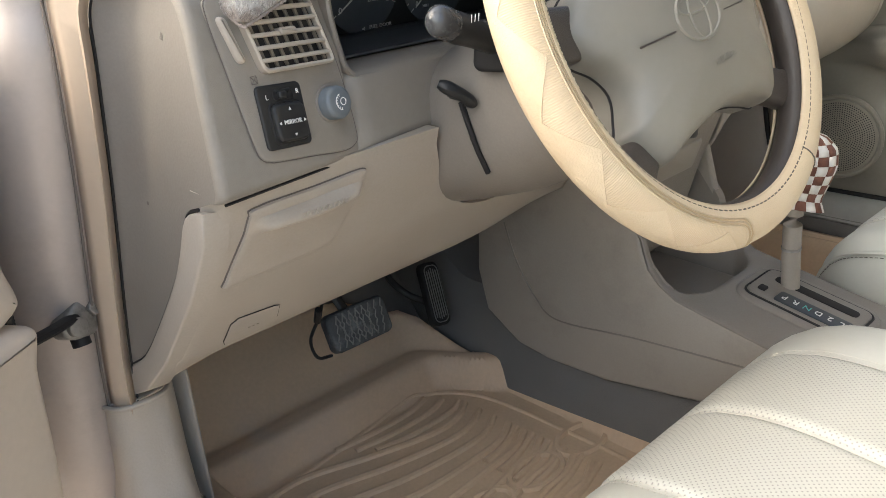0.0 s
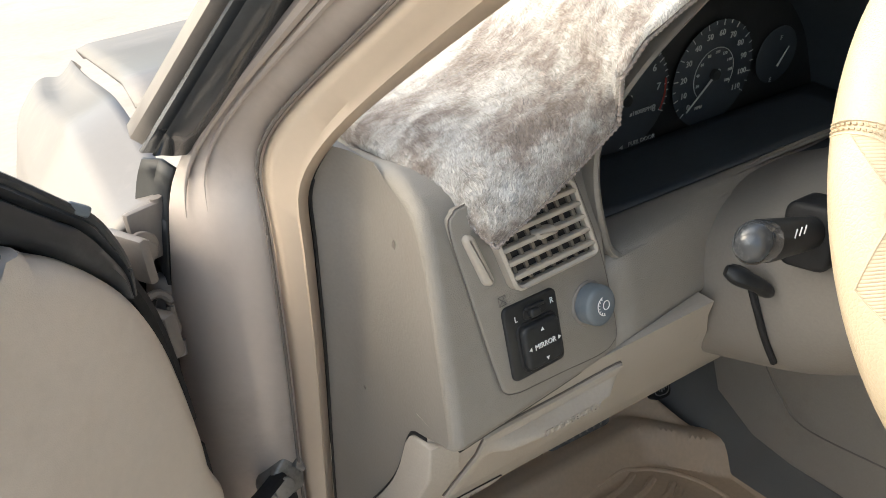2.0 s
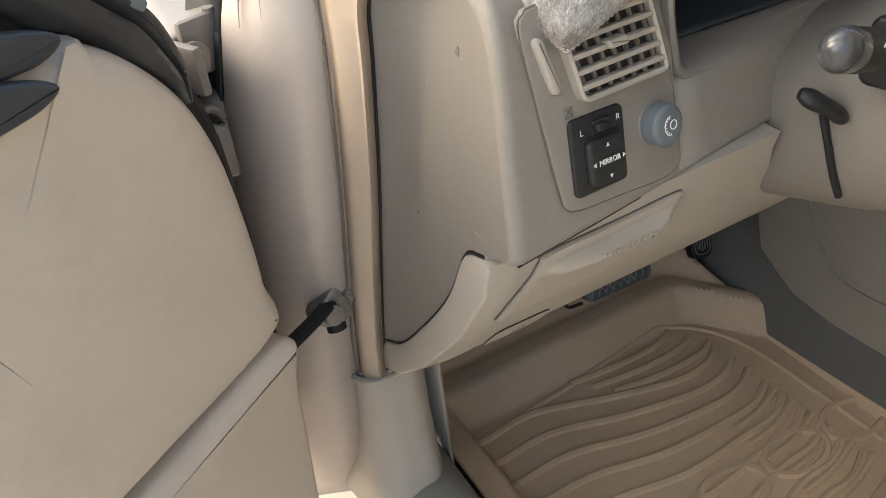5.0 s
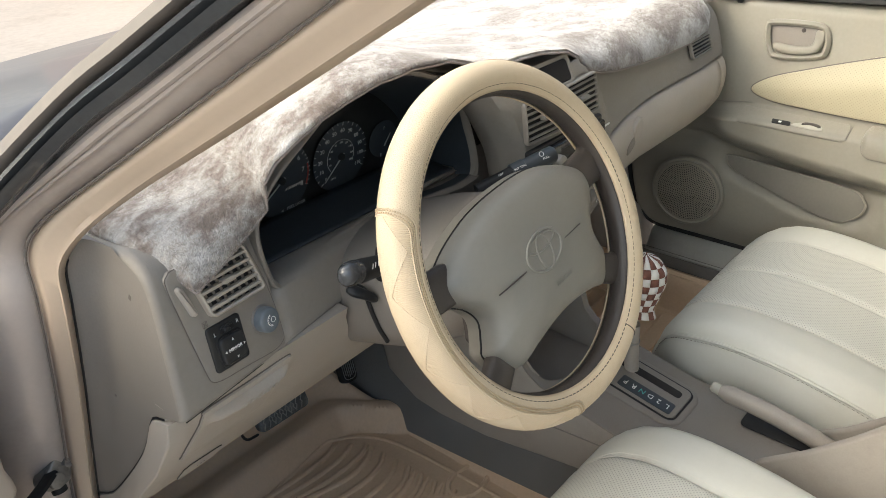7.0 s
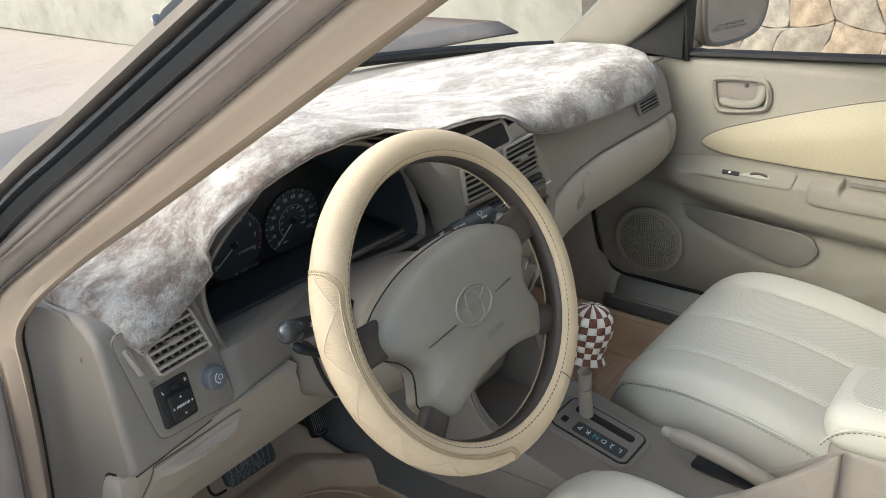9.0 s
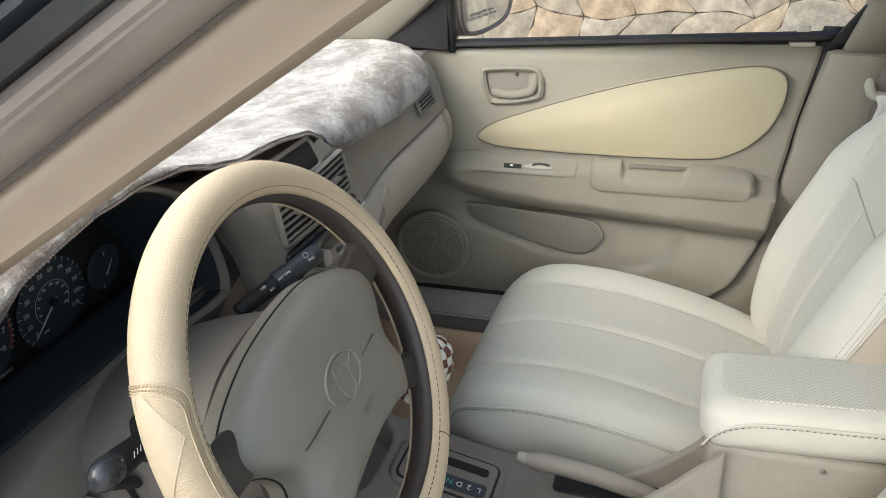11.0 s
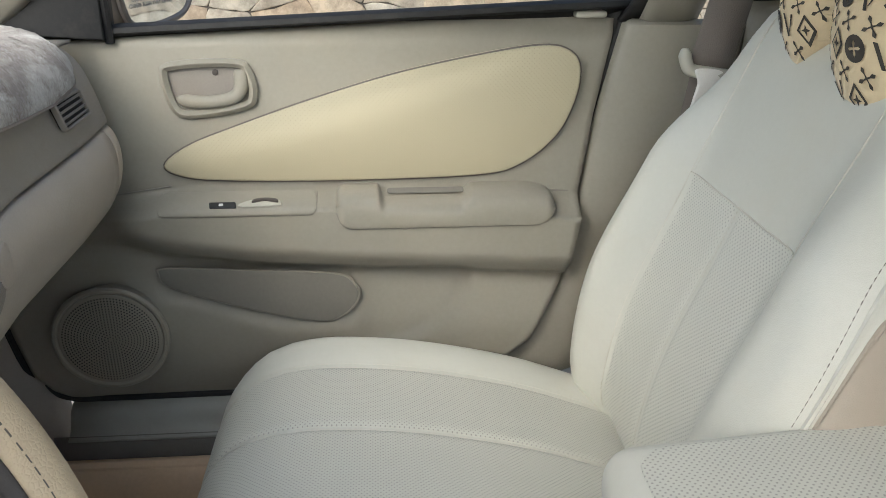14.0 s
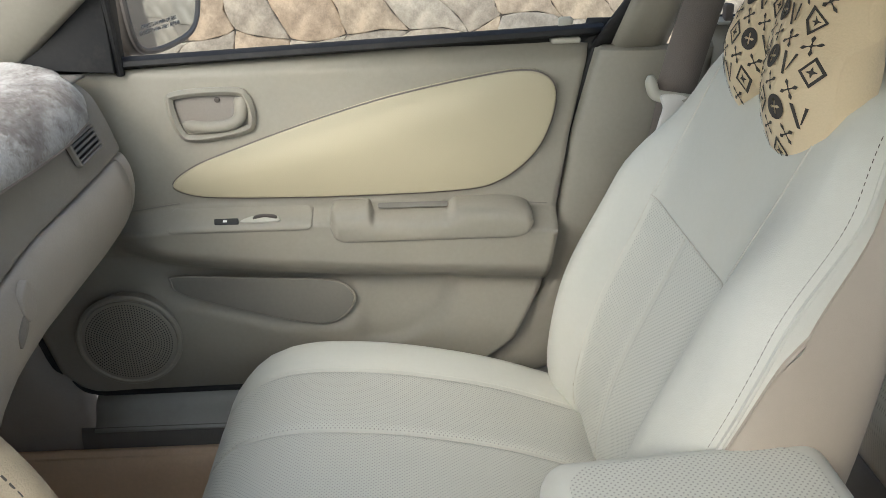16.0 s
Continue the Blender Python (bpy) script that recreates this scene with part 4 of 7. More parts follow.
def vent_grille(parent, m, w, h, rows, cols, slant, bar, vane, dark, tab=True, tip=0.0, deep=0.0072, fill=0.42):
    """A louvred air vent on the pose m: frame, shallow well painted dark for shade, vanes behind, louvres in front and
    a tab.
    """
    def sk(u, v):
        return u + slant * v, v + tip * u
    v = part("air_vent", ring_of([sk(*p) for p in rect(w, h, 0.006, 4)], m, 0.0035, deep + 0.0003), bar, parent)
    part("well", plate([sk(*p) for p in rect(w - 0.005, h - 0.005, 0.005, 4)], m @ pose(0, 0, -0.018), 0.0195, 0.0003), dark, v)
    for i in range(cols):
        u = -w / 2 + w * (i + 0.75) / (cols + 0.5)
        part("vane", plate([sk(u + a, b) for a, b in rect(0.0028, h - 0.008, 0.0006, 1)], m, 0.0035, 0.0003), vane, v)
    for i in range(1, rows):
        b = -h / 2 + h * i / rows
        part("louvre", plate([sk(a, b + c) for a, c in rect(w - 0.004, h / rows * fill, 0.001, 1)], m, deep, 0.001), bar, v)
    if tab:
        part("tab", plate([sk(a, c + 0.001) for a, c in rect(w * 0.22, h * 0.10, 0.002, 3)], m, 0.010, 0.002), bar, v)
    return v


VM = face_pose(-0.6110, 0.8925, 0.0018)
# near-black wells and browned vanes paint the shade of depth not modelled
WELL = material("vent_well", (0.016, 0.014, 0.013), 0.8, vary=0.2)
VANE = material("shaded_vent_vane", (0.17, 0.145, 0.115), 0.6, vary=0.1)
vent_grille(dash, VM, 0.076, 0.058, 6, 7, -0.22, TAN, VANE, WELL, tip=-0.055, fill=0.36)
part("thumbwheel", plate([(u - 0.26 * v, v) for u, v in rect(0.008, 0.036, 0.004, 4)], face_pose(-0.6615, 0.8945, 0.0018), 0.004, 0.003), TAN, bezel, "ivory vent thumbwheel")
part("vent_mark", join(*[tube([face_pose(-0.650, 0.8635, 0.0024) @ Vector(a), face_pose(-0.650, 0.8635, 0.0024) @ Vector(b)], 0.00025, n=4) for a, b in (((-0.003, -0.003, 0), (0.003, 0.003, 0)), ((-0.003, 0.003, 0), (0.003, -0.003, 0)), ((-0.003, -0.003, 0), (0.003, -0.003, 0)), ((-0.003, 0.003, 0), (0.003, 0.003, 0)), ((-0.003, -0.003, 0), (-0.003, 0.003, 0)), ((0.003, -0.003, 0), (0.003, 0.003, 0)))]), BELT, bezel)

# mirror switch
ms = part("mirror_switch", plate([tuple(p) for p in skewed(-0.6315, 0.8325, 0.0455, 0.0500, 0.0045, 0.045, -0.085)], FACE, 0.0042, 0.0016), BLACK, dash, "black mirror switch panel")
part("pad_seat", plate([tuple(p) for p in skewed(-0.6295, 0.8270, 0.0350, 0.0335, 0.006, 0.03, -0.085)], FACE, 0.0052, 0.001), RUBBER, ms)
part("joystick_pad", plate([tuple(p) for p in skewed(-0.6295, 0.8270, 0.0315, 0.0300, 0.0055, 0.03, -0.085)], FACE, 0.0092, 0.0028, back=-0.003, dome=0.0004), BLACK, ms)


def switch_pose(u, v, out, turn=0.0):
    """A place on the mirror switch, measured from the middle of its joystick pad."""
    return face_pose(-0.6295 + u, 0.8270 + v - 0.085 * u, out, turn - 4.8)


lettering("MIRROR", 0.0050, switch_pose(0, 0, 0.0098), WHITE, ms)
for du, dv, a in ((0, 0.0100, 0), (0, -0.0100, 180), (-0.0124, 0, 90), (0.0124, 0, -90)):
    part("arrow", plate([(-0.0014, -0.001), (0.0014, -0.001), (0, 0.0015)], switch_pose(du, dv, 0.0094, a), 0.0003, 0.0001), WHITE, ms, smooth=0)
part("selector_slot", plate(rect(0.0200, 0.0072, 0.003), switch_pose(0.001, 0.0212, 0.0040), 0.0008, 0.0003), RUBBER, ms)
part("selector", plate(rect(0.0080, 0.0058, 0.002), switch_pose(-0.001, 0.0212, 0.0045), 0.004, 0.0015), BLACK, ms)
part("selector_guide", plate(rect(0.0160, 0.0024, 0.001), switch_pose(0.001, 0.0246, 0.0045), 0.0018, 0.0006), BLACK, ms)
lettering("L", 0.0056, switch_pose(-0.0150, 0.0205, 0.0043), WHITE, ms)
lettering("R", 0.0056, switch_pose(0.0160, 0.0225, 0.0043), WHITE, ms)

# dimmer knob
KM = face_pose(-0.5805, 0.8310, 0.001)
part("knob_seat", plate(disc(0.0155, 28), KM, 0.0022, 0.001), SIDE, dash)
kn = part("dimmer_knob", plate(disc(0.0138, 32), KM, 0.014, 0.003, dome=0.0006), GREYKNOB, dash, "grey-blue dimmer knob")
KT = KM @ pose(0, 0, 0.0148)
part("dial_mark", join(tube([KT @ Vector((*p, 0)) for p in arc(0.001, 0, 0.0065, 100, 260, 14)], 0.0004, n=4), tube([KT @ Vector((*p, 0)) for p in arc(0.0025, 0, 0.003, 0, 360, 14)], 0.0004, n=4),
                       *[tube([KT @ Vector((0.001 + 0.0062 * math.cos(radians(a)), 0.0062 * math.sin(radians(a)), 0)), KT @ Vector((0.001 + 0.0048 * math.cos(radians(a)), 0.0048 * math.sin(radians(a)), 0))], 0.0004, n=4) for a in range(110, 260, 24)]), WHITE, kn)

# storage lid with its pull lip, fuse cover
def low_pose(x, z, out=0.0):
    dz = 0.01
    a = np.array((lean(x, z), lower_y(x, z), z))
    u = np.array((0, lower_y(x, z + dz) - lower_y(x, z - dz), 2 * dz))
    m = plane_at(tuple(a), (1, 0.016, 0), tuple(u))
    return m @ pose(0, 0, out)


def on_low(x, z, out):
    return tuple(low_pose(x, z, out).translation)


lid_edge = spl([(-0.655, 0.764), (-0.60, 0.766), (-0.553, 0.768), (-0.549, 0.760), (-0.556, 0.738), (-0.568, 0.706), (-0.579, 0.696), (-0.630, 0.693), (-0.668, 0.691), (-0.670, 0.70), (-0.663, 0.738), (-0.660, 0.757)], 80, closed=True)
lc = np.array((-0.615, 0.732))
lid = part("storage_lid", loft([[on_low(*(lc + (p - lc) * k), h) for p in lid_edge] for k, h in ((1.0, -0.002), (0.999, 0.002), (0.99, 0.0035), (0.97, 0.004), (0.85, 0.004), (0.6, 0.004), (0.3, 0.004), (0.02, 0.004))], closed=True), TAN, dash, "tan storage box lid")
part("lid_gap", tube([on_low(*p, 0.0006) for p in lid_edge], 0.0009, n=6, closed=True), BELT, lid)
part("pull_lip", loft([[on_low(x, 0.757 - 0.012 * v + 0.002 * math.sin((x + 0.61) * 20), 0.004 + 0.0115 * math.sin(v * 2.4) * bell(x, -0.602, 0.040) ** 0.4 * (1 - step(abs(x + 0.603), 0.040, 0.054))) for v in np.linspace(0, 1.3, 12)] for x in np.linspace(-0.657, -0.552, 40)]), TAN, lid)
lettering("STORAGE ONLY", 0.0068, low_pose(-0.600, 0.7530, 0.0150) @ pose(0, 0, 0.0004, -22), TAN, lid, name="embossed_word", depth=0.0004)
fuse_edge = [(-0.648, 0.602), (-0.630, 0.601), (-0.607, 0.603), (-0.603, 0.612), (-0.606, 0.630), (-0.612, 0.633), (-0.645, 0.637), (-0.650, 0.632), (-0.650, 0.608)]
fc = np.mean(np.array(fuse_edge), axis=0)
part("fuse_cover", loft([[on_low(*(fc + (np.array(p) - fc) * k), h) for p in fuse_edge] for k, h in ((1.0, -0.002), (1.0, 0.0012), (0.96, 0.002), (0.02, 0.002))], closed=True), TAN, dash, "tan fuse box cover", smooth=20)
part("fuse_gap", tube([on_low(*p, 0.0008) for p in fuse_edge], 0.0006, n=5, closed=True), WELL, dash)
lettering("- - -", 0.008, low_pose(-0.628, 0.617, 0.0024), DASH, dash, name="embossed_bars")

# white and red prints dimmed in colour for the haze of a dusty lens
DIALWHITE = material("dimmed_dial_print", (0.40, 0.41, 0.41), 0.6, vary=0.05, bump=0.0)
DIALRED = material("dimmed_dial_red", (0.28, 0.04, 0.03), 0.6, vary=0.05, bump=0.0)


# ---------------------------------------------------------------- gauges
def gauge_pose(x, z, out=0.0, turn=0.0):
    return plane_at((x, 0.3185 - (z - 0.862) * 0.1076, z), (1, 0, 0), (0, -0.1076, 1)) @ pose(0, 0, out + 0.0006, 0, 0, turn)


def dial(x, z, r, numbers, a0, a1, needle, size, minor):
    g = part("dial", plate(disc(r, 48), gauge_pose(x, z), 0.0006, 0.0003), BLUEBLACK, gauge_unit)
    n = len(numbers)
    for i, t in enumerate(numbers):
        a = radians(a0 + (a1 - a0) * i / (n - 1))
        lettering(t, size, gauge_pose(x, z, 0.001) @ pose(r * 0.76 * math.cos(a), r * 0.76 * math.sin(a), 0), DIALWHITE, g)
    ticks = []
    for i in range((n - 1) * minor + 1):
        a = radians(a0 + (a1 - a0) * i / ((n - 1) * minor))
        d = 0.90 if i % minor == 0 else 0.94
        ticks.append(tube([gauge_pose(x, z, 0.001) @ Vector((r * d * math.cos(a), r * d * math.sin(a), 0)), gauge_pose(x, z, 0.001) @ Vector((r * math.cos(a), r * math.sin(a), 0))], 0.0005, n=4))
    tagged(part("tick_ring", join(*ticks), DIALWHITE, g, smooth=0), kind="stuff")
    a = radians(needle)
    part("needle", tube([gauge_pose(x, z, 0.003) @ Vector((-0.006 * math.cos(a), -0.006 * math.sin(a), 0)), gauge_pose(x, z, 0.003) @ Vector((r * 0.86 * math.cos(a), r * 0.86 * math.sin(a), 0))], [0.0011, 0.0006], n=6), DIALWHITE, g)
    part("needle_cap", plate(disc(0.005, 20), gauge_pose(x, z, 0.001), 0.004, 0.001), BLACK, g)
    return g


sp = dial(-0.338, 0.906, 0.047, ["0", "10", "20", "30", "40", "50", "60", "70", "80", "90", "100", "110"], 222, -32, 222, 0.0075, 2)
tagged(part("inner_ring", tube([gauge_pose(-0.338, 0.906, 0.001) @ Vector((*p, 0)) for p in arc(0, 0, 0.0235, 222, -32, 30)], 0.0004, n=4), DIALWHITE, sp), kind="stuff")
for i, t in enumerate(("20", "40", "60", "80", "100", "120", "140", "160", "180")):
    a = radians(200 - 228 * i / 8)
    lettering(t, 0.0038, gauge_pose(-0.338, 0.906, 0.001) @ pose(0.0195 * math.cos(a), 0.0195 * math.sin(a), 0), DIALWHITE, sp)
lettering("MPH", 0.0042, gauge_pose(-0.352, 0.879, 0.001), DIALWHITE, sp)
ta = dial(-0.438, 0.908, 0.047, ["0", "1", "2", "3", "4", "5", "6", "7", "8"], 215, -25, 215, 0.009, 4)
lettering("x1000RPM", 0.0055, gauge_pose(-0.420, 0.894, 0.001), DIALWHITE, ta)
lettering("FUEL DOOR", 0.0055, gauge_pose(-0.416, 0.867, 0.001), DIALWHITE, ta)
part("arrow", plate([(-0.0022, 0), (0.0018, -0.002), (0.0018, 0.002)], gauge_pose(-0.439, 0.8665, 0.001), 0.0003, 0.0001), DIALWHITE, ta, smooth=0)
tagged(part("red_zone", tube([gauge_pose(-0.438, 0.908, 0.001) @ Vector((*p, 0)) for p in arc(0, 0, 0.0435, -25, 12, 12)], 0.0009, n=4), DIALRED, ta), kind="stuff")
fg = part("fuel_gauge", plate(disc(0.026, 32), gauge_pose(-0.258, 0.905), 0.0006, 0.0003), BLUEBLACK, gauge_unit)
lettering("F", 0.006, gauge_pose(-0.256, 0.920, 0.001), DIALWHITE, fg)
lettering("E", 0.006, gauge_pose(-0.262, 0.882, 0.001), DIALWHITE, fg)
part("needle", tube([gauge_pose(-0.258, 0.895, 0.003) @ Vector((0, 0, 0)), gauge_pose(-0.258, 0.895, 0.003) @ Vector((0.012, 0.016, 0))], [0.001, 0.0005], n=6), DIALWHITE, fg)

# ---------------------------------------------------------------- column controls
CAPGREY = material("smoky_cap", (0.04, 0.043, 0.047), 0.22, vary=0.2, bump=0.05, coat=0.4, dirt=(0.25, 0.25, 0.25), dirt_amount=0.4, dirt_scale=60)
stalk = thing("lamp_stalk", "black headlamp stalk with a clear grey end cap", "stalk")
sp_line = spl([(-0.415, 0.135, 0.858), (-0.45, 0.122, 0.866), (-0.49, 0.112, 0.880), (-0.520, 0.106, 0.890)], 14)
part("socket", plate(rect(0.034, 0.044, 0.008), plane_at((-0.447, 0.125, 0.862), (0.25, -1, 0.0), (0.2, 0, 1)), 0.012, 0.004, back=0.02), RUBBER, stalk)
part("arm", tube(sp_line, [0.008, 0.008, 0.008, 0.0083, 0.0085, 0.009, 0.0094, 0.0097, 0.010, 0.0102, 0.0105, 0.0108, 0.011, 0.0108], n=16, flat=1.2), BLACK, stalk)
part("end_cap", tube(spl([(-0.518, 0.1065, 0.8895), (-0.528, 0.104, 0.8935), (-0.536, 0.102, 0.896), (-0.541, 0.1008, 0.8978), (-0.5435, 0.100, 0.8985)], 9), [0.0110, 0.0113, 0.0114, 0.0113, 0.0108, 0.0095, 0.0075, 0.005, 0.0015], n=20, flat=1.15), CAPGREY, stalk, "worn grey translucent end cap")
part("icon_bars", join(*[tube([(-0.505 + 0.004 * k, 0.0965, 0.8905), (-0.505 + 0.004 * k, 0.0955, 0.8965)], 0.0005, n=4) for k in range(3)]), WHITE, stalk)

tilt = thing("tilt_lever", "black tilt lever in the column slot", "lever")
part("slot", tube(spl([(-0.4555, 0.164, 0.811), (-0.455, 0.155, 0.787), (-0.4495, 0.1515, 0.765), (-0.4395, 0.150, 0.742)], 14), 0.0028, n=8), RUBBER, tilt)
part("grip", tube(spl([(-0.484, 0.162, 0.833), (-0.476, 0.154, 0.827), (-0.465, 0.149, 0.819), (-0.456, 0.148, 0.810)], 10), [0.005, 0.0075, 0.0085, 0.0085, 0.008, 0.0078, 0.0075, 0.0075, 0.0072, 0.005], n=12, flat=0.75), BLACK, tilt)
part("stem", tube([(-0.463, 0.151, 0.818), (-0.442, 0.20, 0.812)], 0.004, n=8), BLACK, tilt)

wiper = thing("wiper_stalk", "black wiper stalk with white markings", "stalk")
wl = [Vector(p) for p in ((-0.262, 0.150, 0.872), (-0.165, 0.098, 0.903))]
wd = (wl[1] - wl[0]).normalized()


def on_wiper(k):
    return wl[0] + (wl[1] - wl[0]) * k


part("arm", tube([on_wiper(k) for k in (0, 0.3, 0.42, 0.45)], [0.009, 0.0095, 0.010, 0.010], n=16), BLACK, wiper)
part("collar", tube([on_wiper(k) for k in (0.44, 0.45, 0.60, 0.61)], [0.0115, 0.0125, 0.0125, 0.0115], n=18), BLUEBLACK, wiper)
part("tip", tube([on_wiper(k) for k in (0.60, 0.62, 0.9, 0.97, 1.0)], [0.0105, 0.011, 0.0115, 0.011, 0.008], n=18), BLUEBLACK, wiper)
WP = plane_at(tuple(on_wiper(0.5)), tuple(wd), tuple(Vector((0.0, 0.75, 0.65))))
for t, k, v in (("PULL", 0.85, -0.003), ("INT", 0.36, -0.004), ("OFF", 0.30, 0.003), ("INT TIME", 0.53, 0.0)):
    lettering(t, 0.0042, plane_at(tuple(on_wiper(k)), tuple(wd), (0.0, 0.75, 0.65)) @ pose(0, v, 0.0128 if k > 0.44 and k < 0.62 else 0.0116), WHITE, wiper)
part("icon", tube([plane_at(tuple(on_wiper(0.82)), tuple(wd), (0.0, 0.75, 0.65)) @ Vector((*p, 0.0117)) for p in arc(0, 0.004, 0.003, 0, 360, 14)], 0.0004, n=4), WHITE, wiper)

key = thing("ignition_switch", "black ignition barrel with a key in it", "ignition")
part("barrel", tube([(-0.235, 0.12, 0.76), (-0.225, 0.085, 0.752)], 0.016, n=20), BLACK, key)
part("key_head", rbox((0.03, 0.010, 0.024), pose(-0.221, 0.068, 0.748, 0, 12, 10), 0.004), BLACK, key)

# ---------------------------------------------------------------- steering wheel details
half_pad = [(0.0, 0.071), (0.055, 0.067), (0.10, 0.052), (0.128, 0.034), (0.136, 0.018), (0.128, 0.0), (0.110, -0.016), (0.101, -0.036), (0.108, -0.060), (0.112, -0.072), (0.100, -0.096), (0.088, -0.103), (0.066, -0.096), (0.034, -0.088), (0.0, -0.085)]
pad_line = [tuple(p) for p in spl(half_pad + [(-x, y) for x, y in reversed(half_pad[1:-1])], 110, closed=True)]


def pad_ring(k, h, shift=0.0):
    c = Vector((0, -0.005))
    return [WR @ Vector((c.x + (p[0] - c.x) * k, c.y + (p[1] - c.y) * k, h - 0.010 * step(math.hypot(p[0], p[1]) * k, 0.07, 0.14))) for p in pad_line]


pad_ob = part("airbag_pad", loft([pad_ring(1.0, -0.022), pad_ring(1.005, 0.000), pad_ring(0.995, 0.010), pad_ring(0.965, 0.019), pad_ring(0.91, 0.0245), pad_ring(0.80, 0.028), pad_ring(0.6, 0.0305), pad_ring(0.35, 0.032), pad_ring(0.1, 0.0325), pad_ring(0.005, 0.0325)], closed=True), PAD, wheel, "taupe airbag pad", smooth=60)
part("pad_gap", tube([p for p in pad_ring(1.004, -0.004)], 0.0013, n=6, closed=True), RUBBER, wheel)
part("hub_back", plate([(p[0] * 0.86, p[1] * 0.86) for p in pad_line], WR @ pose(0, 0, -0.045), 0.03, 0.006), DARKBROWN, wheel)


def spoke(a0, r0, a1, r1, w0, w1, name="spoke", mat=DARKBROWN):
    p0 = Vector((r0 * math.cos(radians(a0)), r0 * math.sin(radians(a0)), -0.006))
    p1 = Vector((r1 * math.cos(radians(a1)), r1 * math.sin(radians(a1)), 0.0))
    d = (p1 - p0).normalized()
    s = Vector((-d.y, d.x, 0))
    rows = []
    for k in np.linspace(0, 1, 12):
        w = (w0 + (w1 - w0) * k) / 2 + 0.020 * step(k, 0.60, 1.0) ** 2
        c = p0 + (p1 - p0) * k
        rows.append([WR @ (c + s * (w * math.copysign(abs(math.cos(t)) ** 0.6, math.cos(t))) + Vector((0, 0, 0.011 * math.copysign(abs(math.sin(t)) ** 0.6, math.sin(t)) * (1 - 0.15 * k)))) for t in np.linspace(0, 6.28319, 24)[:-1]])
    return part(name, loft(rows, closed=True, caps=True), mat, wheel)


spoke(10, 0.115, 9, 0.178, 0.044, 0.046)
spoke(170, 0.115, 171, 0.178, 0.044, 0.046)
spoke(-41, 0.128, -38, 0.178, 0.036, 0.040)
spoke(221, 0.128, 218, 0.178, 0.036, 0.040)
# badge as plain ovals, crease lines, airbag word
BW = WR @ pose(-0.010, -0.008, 0.0)
badge = part("badge", join(*[tube([BW @ Vector((*p, 0.0325)) for p in pts], 0.0016, n=6, closed=True) for pts in (
    [(0.031 * math.cos(t), 0.021 * math.sin(t) + 0.004) for t in np.linspace(0, 6.28319, 48)[:-1]],)]), PAD, pad_ob, "plain oval badge")
part("badge_oval", join(tube([BW @ Vector((0.012 * math.cos(t), 0.020 * math.sin(t) + 0.002, 0.0325)) for t in np.linspace(0, 6.28319, 36)[:-1]], 0.0013, n=6, closed=True),
                        tube([BW @ Vector((0.024 * math.cos(t), 0.008 * math.sin(t) + 0.013, 0.0322)) for t in np.linspace(0, 6.28319, 36)[:-1]], 0.0013, n=6, closed=True)), PAD, badge)
for a, b in ((-0.085, -0.038), (0.038, 0.072)):
    part("crease", tube([BW @ Vector((x, -0.002, 0.0322 - 0.010 * step(abs(x), 0.07, 0.14) - 0.001 * abs(x) / 0.07)) for x in np.linspace(a, b, 8)], 0.0009, n=6), DARKBROWN, pad_ob)
lettering("SRS-AIRBAG", 0.0078, WR @ pose(0.008, -0.046, 0.0318, 0, 3, 0), PAD, pad_ob, name="embossed_word")

# cover decoration: stitched inner seam, ribbed fields with diamond facets, punched rows
stitches([rim_point(6.28319 * i / 400, radians(118), 0.0188) for i in range(401)], BROWNSTITCH, wheel, 0.0045, 0.002, 0.0009)


def zigzag(a, a_from, w):
    """The facets' border across the rim: a triangle wave along the rim, in degrees."""
    t = ((a - a_from) / w) % 1.0
    return 2 + 64 * (1 - abs(2 * t - 1))


